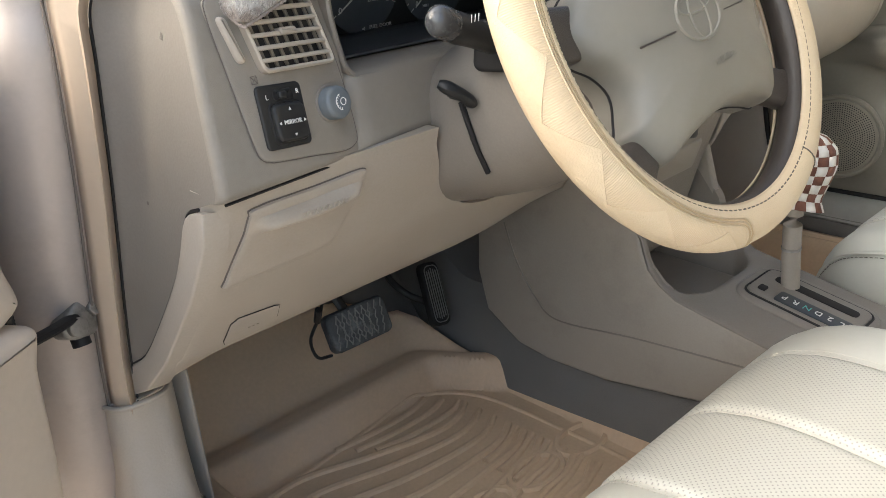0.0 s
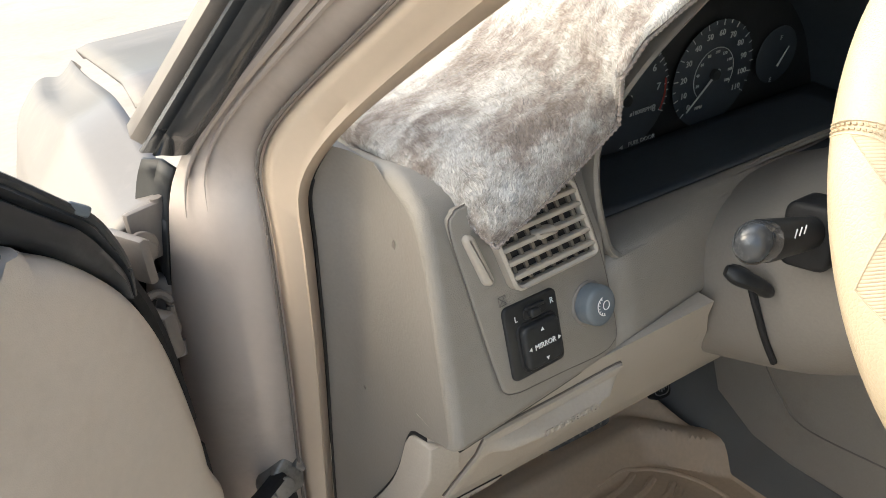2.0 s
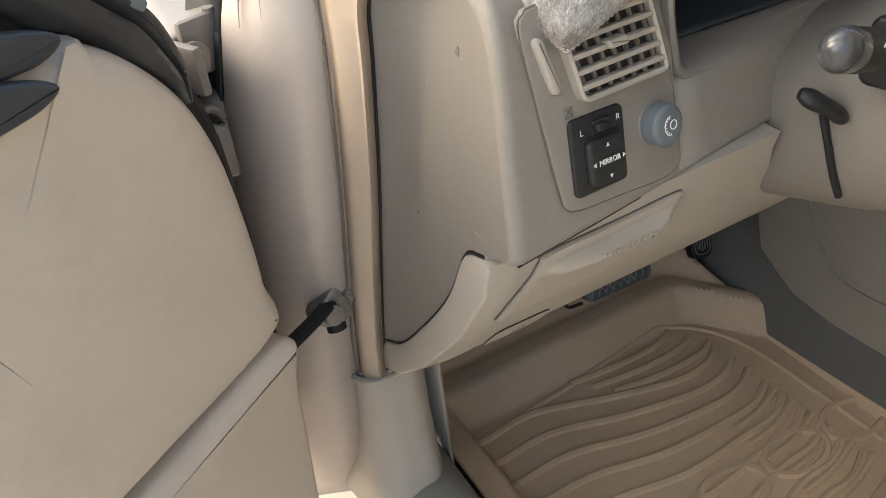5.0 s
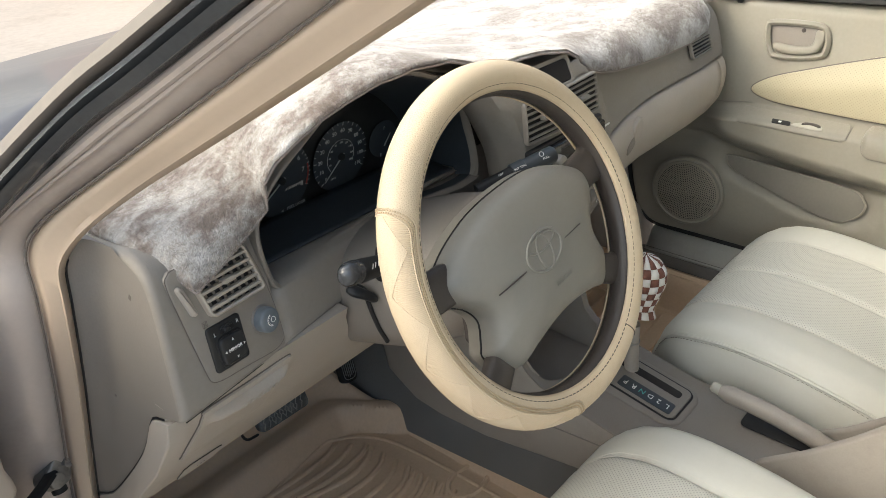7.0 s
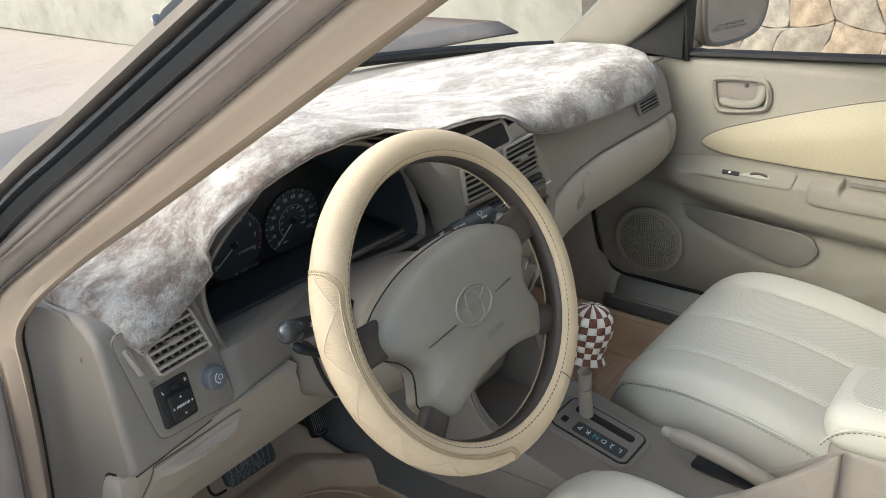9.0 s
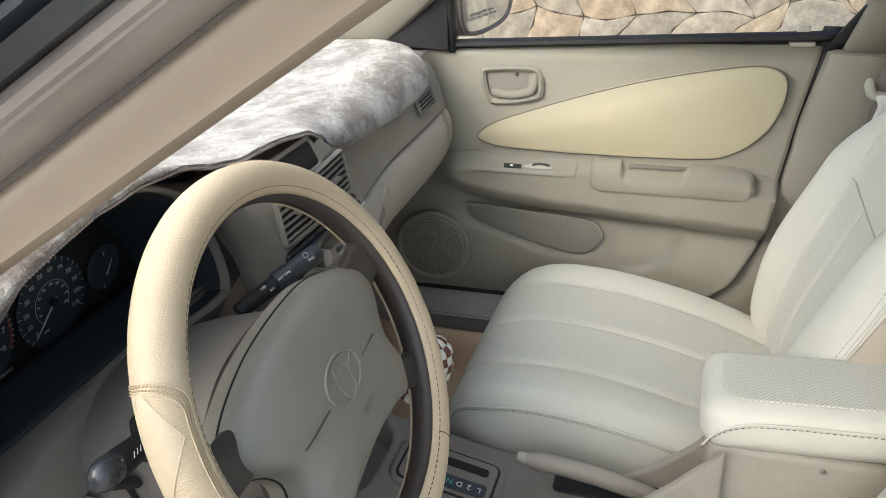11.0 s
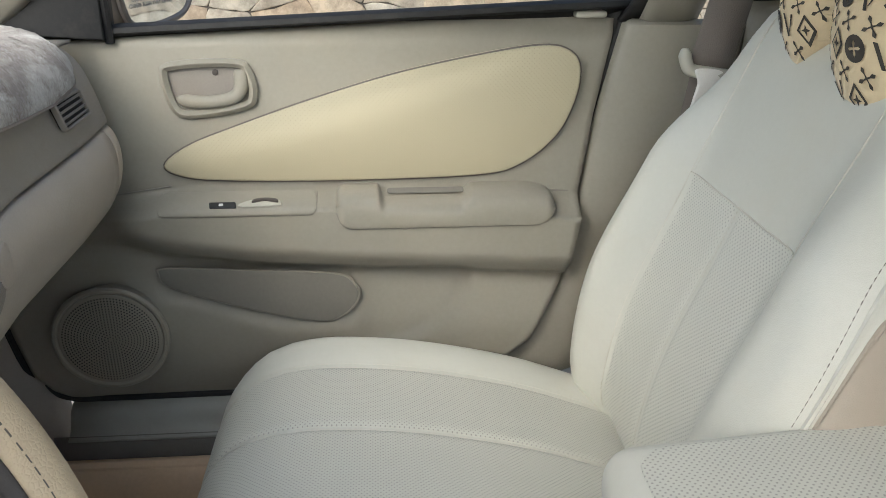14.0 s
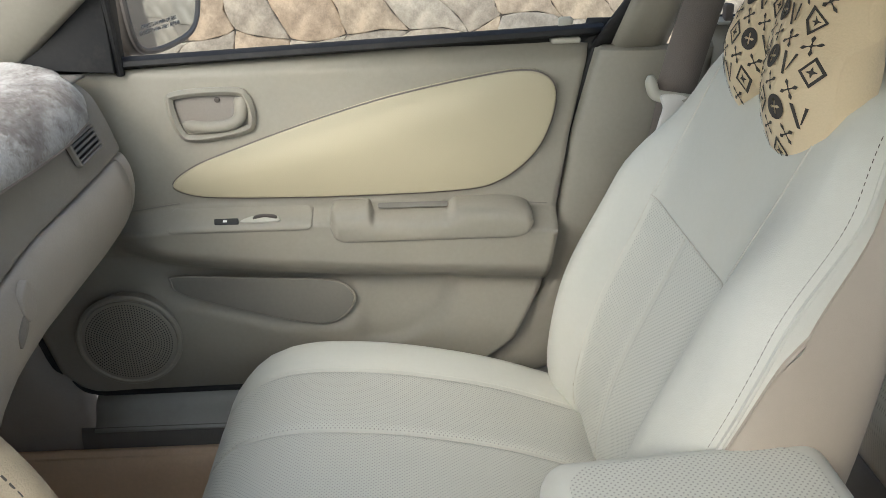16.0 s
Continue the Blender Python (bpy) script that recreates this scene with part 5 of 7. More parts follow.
def field(a_from, a_to, count):
    """Ribbed fields between raised pebbled facets, with a punched border that closes in an arch at both ends."""
    w = (a_to - a_from) / count
    arch = 6.5
    base = 0.0175 + 0.0020

    def top_at(a):
        t = min(1.0, max(0.0, min(a - a_from, a_to - a) / arch))
        return -34 + 112 * math.sqrt(max(0.0, 1 - (1 - t) ** 2))
    facet_rows, rib_rows = [], []
    for i, a in enumerate(np.linspace(a_from + 0.02, a_to - 0.02, 640)):
        top = top_at(a)
        z = min(zigzag(a, a_from, w), top - 0.5)
        facet_rows.append([rim_point(radians(a), radians(-34 + (z + 34) * k / 14), base + 0.0006 * math.sin(min(1.0, k / 3) * 1.5708)) for k in range(15)])
        rib = 0.00016 * (1 if i % 3 else -0.8)
        rib_rows.append([rim_point(radians(a), radians(z + (top - z) * k / 8), base + 0.0002 + rib) for k in range(9)])
    part("facet_band", loft(facet_rows), COVER, wheel, "raised pebbled facets", smooth=50)
    part("ribbed_field", loft(rib_rows), COVERFLAT, wheel, "cream ribbed field", smooth=10)
    for i in range(2 * count):
        a0, a1 = a_from + w * i / 2, a_from + w * (i + 1) / 2
        part("facet_seam", tube([rim_point(radians(a), radians(min(zigzag(a + (1e-4 if i % 2 == 0 else -1e-4), a_from, w), top_at(a))), base + 0.0006) for a in np.linspace(a0, a1, 12)], 0.0004, n=5), COVERFLAT, wheel)
    hole = material("punched_hole", (0.50, 0.39, 0.25), 0.7)
    for row in (79, 85, 92, 98):
        d = (row - 79) * 0.10
        turn = [radians(q) for q in np.linspace(0, 90, 24)]
        path = [(a_from - d + arch * (1 - math.cos(q)), -34 + (row + 34) * math.sin(q)) for q in turn]
        path += [(a, row) for a in np.linspace(a_from - d + arch, a_to + d - arch, 200)][1:-1]
        path += [(a_from + a_to - a, b) for a, b in reversed(path[:24])]
        pts = [rim_point(radians(a), radians(b), base + 0.0005) for a, b in path]
        if row in (79, 98):
            part("border_ridge", tube(pts, 0.0007, n=5), COVER, wheel)
        else:
            tagged(part("punching", join(*[tube([p, p + (q - p) * 0.55], 0.0008, n=5) for p, q in zip(pts, pts[1:])]), hole, wheel, smooth=0), kind="stuff")


field(150, 262, 5)
tagged(part("punching", join(*[tube([rim_point(radians(a), radians(b), 0.0196), rim_point(radians(a + 0.55), radians(b), 0.0196)], 0.0007, n=4) for b in (0, 7, 14) for a in np.arange(22, 80, 1.1)]), material("punched_hole", (0.50, 0.39, 0.25), 0.7), wheel, smooth=0), kind="stuff")
part("cover_joint", tube([rim_point(radians(-58), radians(b), 0.0198) for b in range(-60, 130, 10)], 0.0006, n=5), BROWNSTITCH, wheel)

# ---------------------------------------------------------------- centre stack details
def stack_pose(u, z, out=0.0, turn=0.0):
    a, b, c = (Vector(stack(u + du, z + dz)) for du, dz in ((0, 0), (0.02, 0), (0, 0.005)))
    return plane_at(tuple(a), tuple(b - a), tuple(c - a)) @ pose(0, 0, out, 0, 0, turn)


for u in (-0.42, 0.38):
    vent_grille(dash, stack_pose(u, 0.938, 0.0055), 0.084, 0.056, 7, 0, 0, DASH, VANE, WELL, deep=0.005, fill=0.34)
clock = part("clock_recess", plate(rect(0.086, 0.030, 0.006), stack_pose(-0.10, 0.980, 0.004), 0.001, 0.0005, back=0.006), WELL, dash, "dark clock window")
part("clock_frame", ring_of(rect(0.098, 0.042, 0.010), stack_pose(-0.10, 0.980, 0.004), 0.006, 0.0026, 0.001), DASH, clock)
part("coin_flap", plate(rect(0.036, 0.022, 0.004), stack_pose(0.62, 0.975, 0.003), 0.0018, 0.0012), DASH, dash)
radio = thing("car_radio", "black car radio with a glossy face in the centre stack", "radio")
GLOSS = material("glossy_black", (0.012, 0.014, 0.018), 0.12, vary=0.1, bump=0.0, coat=0.5)
part("chassis", plate(rect(0.186, 0.056, 0.004), stack_pose(0.0, 0.876, 0.0), 0.006, 0.002), BLACK, radio)
part("face", plate(rect(0.176, 0.046, 0.005), stack_pose(0.0, 0.876, 0.006), 0.009, 0.003), GLOSS, radio)
part("volume_knob", plate(disc(0.011, 24), stack_pose(-0.42, 0.876, 0.014), 0.012, 0.002), STEEL, radio)
for k in range(5):
    part("button", plate(rect(0.012, 0.006, 0.001), stack_pose(0.06 + 0.13 * k, 0.866, 0.015), 0.002, 0.0008), BLUEBLACK, radio)
part("slot", plate(rect(0.11, 0.003, 0.001), stack_pose(0.18, 0.890, 0.015), 0.0006, 0.0003), RUBBER, radio)
part("wordmark_bar", plate(rect(0.018, 0.003, 0.0005), stack_pose(0.66, 0.885, 0.015), 0.0004, 0.0002), WHITE, radio)
ac = part("climate_panel", plate(rect(0.165, 0.075, 0.008), stack_pose(0.22, 0.765, 0.0), 0.003, 0.002), DASH, dash)
for k in range(3):
    kb = part("climate_knob", plate(disc(0.017, 32), stack_pose(-0.12 + 0.36 * k, 0.768, 0.003), 0.016, 0.004), DASH, ac)
    part("pointer", plate(rect(0.002, 0.014, 0.0005), stack_pose(-0.12 + 0.36 * k, 0.768, 0.019) @ pose(0, 0.010, 0), 0.0006, 0.0002), WHITE, kb)
for k in range(2):
    part("climate_button", plate(rect(0.016, 0.010, 0.002), stack_pose(0.45, 0.722 - 0.016 * k, 0.0), 0.004, 0.001), BLACK, ac)
part("ashtray", plate(rect(0.11, 0.045, 0.006), stack_pose(0.2, 0.655, 0.0), 0.006, 0.004), CONSOLE, dash)
# flat dark plate painted as the shaded opening of the tray
part("tray_mouth_shade", plate(rect(0.11, 0.04, 0.005), stack_pose(0.2, 0.59, 0.0), 0.001, 0.0005), WELL, dash)

# passenger side: outer vent, glovebox pull
PV = plane_at((0.499, 0.1985, 0.877), (1, 0.03, 0.0), (0, 0.25, 1))
vent_grille(dash, PV, 0.090, 0.034, 5, 0, -0.15, DASH, VANE, WELL, tab=False, deep=0.005, fill=0.36)
part("glovebox_pull", plate([tuple(p) for p in spl([(-0.014, -0.017), (0.004, -0.019), (0.013, 0.0), (0.012, 0.018), (-0.006, 0.014), (-0.016, 0.0)], 30, closed=True)], plane_at((0.228, 0.178, 0.797), (1, 0, 0.35), (-0.3, 0.0, 1)), 0.003, 0.002, back=0.005), TAN, dash, "tan glovebox pull")
part("pull_recess", plate([tuple(p) for p in spl([(-0.016, -0.010), (0.010, -0.008), (0.014, 0.006), (-0.010, 0.004)], 24, closed=True)], plane_at((0.205, 0.1775, 0.776), (1, 0, 0.5), (-0.4, 0.0, 1)), 0.0012, 0.0008, back=0.004), DASH, dash)


# ---------------------------------------------------------------- passenger door details
def door_pose(y, z, out=0.0, turn=0.0):
    return plane_at((door_x(y, z), y, z), (0, -1, 0), (0.03, 0, 1)) @ pose(0, 0, out, 0, 0, turn)


handle_line = spl([(-0.135, 0.889), (-0.118, 0.905), (-0.035, 0.908), (-0.013, 0.893), (-0.008, 0.859), (-0.024, 0.840), (-0.097, 0.829), (-0.123, 0.841)], 60, closed=True)
hc = np.array((-0.071, 0.868))
HP = plane_at((door_x(0.07, 0.868) + 0.001, 0, 0.868), (0, -1, 0), (0.06, 0, 1))
hb = part("handle_bezel", ring_of([tuple(p - (0, 0.868)) for p in handle_line], HP, 0.011, 0.012, 0.005), DOORTRIM, door)
# same beige as the trim; the darker colour stands for shade in the well
part("handle_well", plate([tuple((hc - (0, 0.868)) + (p - hc) * 0.88) for p in handle_line], HP, 0.001, 0.0004), SIDE, hb)
lever = spl([(-0.113, -0.0125), (-0.085, -0.0165), (-0.055, -0.0150), (-0.036, -0.0085), (-0.0285, 0.004), (-0.0275, 0.026)], 26)
part("door_handle", tube([HP @ Vector((u, v, 0.0065 + 0.002 * math.sin(i / 25 * 3.14))) for i, (u, v) in enumerate(lever)], [0.005, 0.0072] + [0.0088] * 12 + [0.0088 + 0.0001 * k for k in range(10)] + [0.0095, 0.0075], n=12, flat=0.62, up=tuple(HP.to_3x3() @ Vector((0, 0, 1)))), DOORTRIM, hb, "beige inner door handle")
part("screw", plate(disc(0.0042, 16), HP @ pose(-0.062, 0.022, 0.001), 0.002, 0.0008), DARKBROWN, hb)

# window switch panel and pull cup on the armrest
def on_door(y, z, out=0.0):
    """A pose on the door trim with its z out of the surface."""
    d = 0.003
    p, a, b = (Vector((door_x(y + dy, z + dz), y + dy, z + dz)) for dy, dz in ((0, 0), (-d, 0), (0, d)))
    return plane_at(tuple(p), tuple(a - p), tuple(b - p)) @ pose(0, 0, out)


def sw_edge(y):
    """Lower and upper edge of the switch panel."""
    c = (corner_cut((y + 0.066) / 0.010) + corner_cut((0.148 - y) / 0.008)) * 0.006
    return 0.7060 + c, 0.7285 - 0.02 * max(0.0, y - 0.10) - c


def corner_cut(t):
    t = 1 - min(1.0, max(0.0, t))
    return 1 - math.sqrt(max(0.0, 1 - t * t))


sw_rows = []
for y in [0.148, 0.1475, 0.146, 0.144] + list(np.linspace(0.141, -0.054, 46)) + [-0.058, -0.061, -0.0635, -0.065, -0.066]:
    lo, hi = sw_edge(y)
    row = []
    for k, h in ((0.0, -0.001), (0.0, 0.0014), (0.05, 0.0022), (0.25, 0.0022), (0.5, 0.0022), (0.75, 0.0022), (0.95, 0.0022), (1.0, 0.0014), (1.0, -0.001)):
        row.append(on_door(y, lo + (hi - lo) * k, h).translation)
    sw_rows.append(row)
swp = part("switch_panel", loft(sw_rows, caps=True), DOORTRIM, door, smooth=60)
part("panel_groove", tube([on_door(y, sw_edge(y)[0] - 0.0006, 0.0).translation for y in np.linspace(0.145, -0.066, 40)] + [on_door(-0.0668, z, 0.0).translation for z in np.linspace(0.711, 0.727, 8)], 0.0008, n=5), SIDE, swp)
SW1, SW2 = on_door(0.060, 0.7165, 0.0022), on_door(0.008, 0.7175, 0.0022)
lock_sw = part("lock_switch", plate([(a - 0.18 * b, b) for a, b in rect(0.036, 0.0120, 0.002)], SW1, 0.0016, 0.0008), BLACK, swp, "black window switch")
part("lock_icon", plate(rect(0.006, 0.005, 0.001), SW1 @ pose(-0.002, 0.0, 0.0017), 0.0003, 0.0001), WHITE, lock_sw)
part("window_switch", plate([tuple(p) for p in spl([(-0.030, -0.006), (0.022, -0.006), (0.026, 0.0), (0.020, 0.0065), (-0.014, 0.0065)], 30, closed=True)], SW2, 0.0022, 0.001), IVORYPLASTIC, swp)
part("rocker", plate([tuple(p) for p in spl([(-0.016, -0.001), (0.0, 0.003), (0.018, -0.001), (0.016, 0.005), (0.0, 0.0075), (-0.013, 0.005)], 24, closed=True)], SW2 @ pose(0.004, 0.0, 0.0020), 0.0035, 0.0012), DARKBROWN, swp)
def corner_in(t, r):
    """How far a rounded corner of radius r is cut back, t from its start (0) to the end (1)."""
    t = min(1.0, max(0.0, t))
    return r * (1 - math.sqrt(max(0.0, 1 - t * t)))


def pad_low(y):
    return 0.684 + corner_in((y + 0.118) / 0.024, 0.024) + corner_in((-0.366 - y) / 0.032, 0.022)


def pull_pad(y):
    """Section of the raised pull pad on the armrest, with a grip notch in its top."""
    end = max(step(y, -0.104, -0.094), 1 - step(y, -0.398, -0.388))
    notch = step(-y, 0.150, 0.160) * (1 - step(-y, 0.266, 0.284))
    low = pad_low(y)
    top = 0.733 - 0.013 * notch - corner_in((-0.340 - y) / 0.058, 0.018) - corner_in((y + 0.106) / 0.012, 0.006)
    e = 0.005 * end
    return [(0.622, y, low), (0.6045, y, low), (0.5995 + e, y, low + 0.0008), (0.5982 + e, y, low + 0.004), (0.5980 + e, y, 0.5 * (low + top)), (0.5987 + e, y, top - 0.014), (0.602 + e, y, top - 0.008), (0.609 + e, y, top - 0.003), (0.622, y, top), (0.66, y, top + 0.001)]


pull = part("pull_cup", loft([pull_pad(y) for y in np.linspace(-0.094, -0.398, 120)], caps=True), DOORTRIM, door, smooth=50)
part("pull_joint", tube([(0.6035, y, pad_low(y) - 0.0010) for y in np.linspace(-0.094, -0.398, 60)], 0.0011, n=6), SIDE, door)
# dark plate painted for the shadow in the grip notch
part("grip_hollow_shade", plate(rect(0.108, 0.009, 0.004), plane_at((0.6385, -0.218, 0.7262), (0, -1, 0), (0.75, 0, 0.66)), 0.0015, 0.0005), DOORLOW, door)


def joint_z(y):
    return line([(-0.44, 0.712), (-0.1, 0.735), (0.11, 0.735), (0.25, 0.715)], y) + 0.004


for a, b in ((-0.425, -0.395), (0.135, 0.24)):
    part("panel_joint", tube([(door_x(y, joint_z(y)) - 0.0005, y, joint_z(y)) for y in np.linspace(a, b, 12)], 0.0010, n=6), SIDE, door)
# dark tube drawn as the shadow line in the groove round the insert
part("insert_groove_shade", tube([DP @ Vector((-(p[0] - 0.0), p[1], -0.001)) for p in oval], 0.0022, n=6, closed=True), BELT, door)

part("edge_gap", loft([[(0.684, door_right(z) + 0.02, z), (0.682, door_right(z) - 0.03, z)] for z in np.linspace(0.40, 0.99, 20)]), BLACK, door, solid=0.003)

# map pocket and speaker
pocket_line = spl([(-0.168, 0.608), (-0.151, 0.586), (-0.049, 0.551), (0.057, 0.525), (0.095, 0.533), (0.120, 0.560), (0.116, 0.584), (0.085, 0.602), (-0.044, 0.611), (-0.155, 0.617)], 60, closed=True)
PK = plane_at((0.640, 0, 0.57), (0, -1, 0), (0.02, 0, 1))
pk = part("map_pocket", ring_of([tuple(p - (0, 0.57)) for p in pocket_line], PK, 0.004, 0.0015, 0.001), DOORTRIM, door)
pc = np.array((-0.02, 0.57))
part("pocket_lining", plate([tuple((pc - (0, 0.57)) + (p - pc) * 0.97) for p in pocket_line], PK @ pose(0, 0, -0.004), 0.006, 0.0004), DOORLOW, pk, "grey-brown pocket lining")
SPK = plane_at((0.611, 0.236, 0.522), (0.06, -1, 0), (-0.03, 0, 1))
spk = part("speaker_grille", plate(disc(0.0722, 64), SPK, 0.0028, 0.0015, back=0.03), DOORTRIM, door, "round perforated speaker grille")
part("speaker_ring", ring_of(disc(0.0815, 72), SPK, 0.0095, 0.0036, 0.003), DOORTRIM, spk)
hole_v, hole_f = [], []
for k in range(1, 17):
    n = 6 * k
    for i in range(n):
        a = 6.28319 * (i + 0.5 * (k % 2)) / n
        for j in range(6):
            hole_v.append(tuple(SPK @ Vector((0.0041 * k * math.cos(a) + 0.00115 * math.cos(1.0472 * j), 0.0041 * k * math.sin(a) + 0.00125 * math.sin(1.0472 * j), 0.0031))))
        hole_f.append(tuple(range(len(hole_v) - 6, len(hole_v))))
tagged(part("grille_holes", (hole_v, hole_f), RUBBER, spk, smooth=0), kind="stuff")

# lower edge of the door, sill, kick panel on the far side
part("door_seal", tube(spl([(0.672, door_right(z) - 0.003, z) for z in np.linspace(0.96, 0.42, 16)] + [(0.652, -0.14, 0.4025), (0.648, 0.1, 0.4025), (0.646, 0.27, 0.4025), (0.646, 0.318, 0.406), (0.646, 0.346, 0.418), (0.643, 0.373, 0.449), (0.640, 0.389, 0.514), (0.640, 0.400, 0.58)], 110), 0.0055, n=8), RUBBER, door, "black door seal")
sill_p = thing("sill_trim", "greyish plastic sill trim under the passenger door", "sill trim", kind="structure")
part("tread", loft([spl([(0.70, y, 0.402), (0.66, y, 0.402), (0.636, y, 0.399), (0.625, y, 0.391), (0.615, y, 0.371), (0.606, y, 0.363), (0.598, y, 0.360)], 20) for y in np.linspace(0.318, -0.55, 12)]), SILL, sill_p, solid=0.004)
part("carpet_edge", loft([[(0.604, y, 0.363), (0.597, y, 0.348), (0.594, y, 0.24)] for y in np.linspace(0.34, -0.5, 6)]), CARPET, sill_p, solid=0.004)
def kick_row(z):
    y0 = line([(0.24, 0.322), (0.42, 0.340), (0.45, 0.372), (0.52, 0.392), (0.75, 0.408)], z)
    return spl([(0.668, y0, z), (0.650, y0 + 0.004, z), (0.630, y0 + 0.018, z), (0.61, y0 + 0.08, z), (0.597, 0.62, z), (0.60, 0.85, z)], 24)


part("kick_panel", loft([kick_row(z) for z in np.linspace(0.24, 0.75, 22)]), CONSOLE, sill_p, solid=0.004)

# side window, mirror
part("belt_seal", loft([[(0.664 + dx, y, 0.9475 - 0.046 * y + dz) for dx, dz in ((0.0, 0.001), (-0.003, 0.004), (-0.002, 0.009), (0.004, 0.012), (0.016, 0.012), (0.02, -0.01))] for y in np.linspace(0.30, -0.50, 30)]), RUBBER, door, "black window belt seal", solid=0.002)
win = part("window_1", sheet(lambda y, v: (0.682 - 0.17 * v * v - 0.05 * v, y * (1 - 0.3 * v) - 0.06 * v, 0.945 - 0.05 * y * (1 - v) + 0.33 * v), np.linspace(0.30, -0.52, 14), np.linspace(0, 1, 8)), GLASS)
win.visible_shadow = False
tagged(win, "clear side window above the passenger door", "window", kind="structure")
part("mirror_sail", plate([(-0.335, 0.946), (-0.196, 0.936), (-0.192, 1.055), (-0.205, 1.06)], plane_at((0.700, 0, 0), (0, -1, 0), (-0.05, 0, 1)) @ pose(0, 0, -0.045), 0.052, 0.004, back=0.0), RUBBER, door, "black mirror sail trim", smooth=20)
part("window_channel", tube([(0.662, 0.193, 0.93), (0.650, 0.190, 1.0), (0.625, 0.186, 1.10), (0.60, 0.182, 1.2)], 0.006, n=8), RUBBER, door)
part("window_rear_channel", loft([[(0.668 - 0.5 * v * 0.2, -0.486 - 0.62 * v * 0.3 - d, 0.955 + 0.3 * v) for v in np.linspace(0, 1, 8)] for d in (-0.004, 0.006, 0.012, 0.022)]), RUBBER, door, solid=0.008)
pin = part("lock_pin", rbox((0.012, 0.021, 0.036), pose(0.680, -0.447, 0.975), 0.004, 3), IVORYPLASTIC, door, "ivory lock pin")
part("pin_base", rbox((0.022, 0.044, 0.009), pose(0.677, -0.447, 0.9615), 0.004, 3), IVORYPLASTIC, pin)

mirror = thing("wing_mirror", "champagne painted wing mirror outside the passenger window", "wing mirror")
MM = plane_at((0.885, 0.183, 1.000), (0.93, -0.33, 0), (0, 0.05, 1))
mirror_line = [tuple(p) for p in spl([(-0.085, 0.055), (-0.095, 0.0), (-0.085, -0.052), (-0.055, -0.070), (0.01, -0.070), (0.065, -0.058), (0.092, -0.025), (0.098, 0.02), (0.085, 0.06), (0.0, 0.07)], 60, closed=True)]
part("housing", plate([(a * 1.1, b * 1.1) for a, b in mirror_line], MM @ pose(0, 0, -0.075), 0.072, 0.012), PAINT, mirror)
part("rim", ring_of([(a * 1.08, b * 1.08) for a, b in mirror_line], MM, 0.010, 0.006, 0.003), PAINT, mirror)
MIRROR = bpy.data.materials.new("mirror_glass")
MIRROR.use_nodes = True
mb = MIRROR.node_tree.nodes["Principled BSDF"]
mb.inputs["Metallic"].default_value, mb.inputs["Roughness"].default_value, mb.inputs["Base Color"].default_value = 1.0, 0.03, (0.75, 0.77, 0.78, 1)
mg = part("mirror_glass", plate(mirror_line, MM, 0.002, 0.001), MIRROR, mirror, smooth=0)
lettering("OBJECTS IN MIRROR ARE\nCLOSER THAN THEY APPEAR", 0.0086, MM @ pose(-0.022, -0.036, 0.0022), material("etched_grey", (0.20, 0.20, 0.20), 0.5), mg)
part("stalk", tube(spl([(0.69, 0.262, 0.930), (0.75, 0.258, 0.922), (0.80, 0.256, 0.924), (0.85, 0.252, 0.94)], 14), [0.016 + 0.0012 * k for k in range(14)], n=20, flat=0.6), PAINT, mirror)

# ---------------------------------------------------------------- centre pillar, belt, rear
bp = thing("centre_pillar", "beige centre pillar trim beside the passenger seat", "trim", kind="structure")


def bp_row(z, grow=0.0):
    r = door_right(min(z, 0.97)) - 0.004
    return spl([(0.676, r + 0.001, z), (0.660, r - 0.001, z), (0.648, r - 0.010, z), (0.640, r - 0.05, z), (0.640, r - 0.10, z), (0.65, r - 0.16, z), (0.68, r - 0.20, z)], 24)


part("lower_cover", loft([bp_row(z) for z in list(np.linspace(0.38, 0.95, 30))] + [[(p[0] + 0.01, p[1], 0.957) for p in bp_row(0.957)]]), DOORTRIM, bp, solid=0.005)
part("upper_cover", loft([spl([(0.672 - 0.14 * v, -0.505 - 0.12 * v, 0.95 + 0.4 * v), (0.652 - 0.14 * v, -0.515 - 0.12 * v, 0.95 + 0.4 * v), (0.647 - 0.14 * v, -0.54 - 0.12 * v, 0.95 + 0.4 * v), (0.648 - 0.14 * v, -0.575 - 0.1 * v, 0.95 + 0.4 * v), (0.665 - 0.14 * v, -0.592 - 0.1 * v, 0.95 + 0.4 * v)], 16) for v in np.linspace(0, 1, 8)]), DOORTRIM, bp, solid=0.005)
belt = thing("seat_belt", "taupe seat belt with white latch hanging by the pillar", "seat belt")
belt_mid = spl([(0.600, -0.690, 1.28), (0.588, -0.640, 1.12), (0.580, -0.605, 1.00), (0.576, -0.583, 0.905)], 16)
part("webbing", loft([[p + np.array((0.004, 0.0255, 0.004)), p, p + np.array((-0.006, -0.026, -0.002))] for p in belt_mid]), BELT, belt, solid=0.0014)
part("webbing_tail", loft([[p + np.array((0.0, 0.022, 0.0)), p + np.array((0.004, -0.022, 0.0))] for p in spl([(0.585, -0.585, 0.90), (0.60, -0.57, 0.75), (0.61, -0.55, 0.55), (0.60, -0.53, 0.45)], 12)]), BELT, belt, solid=0.0014)
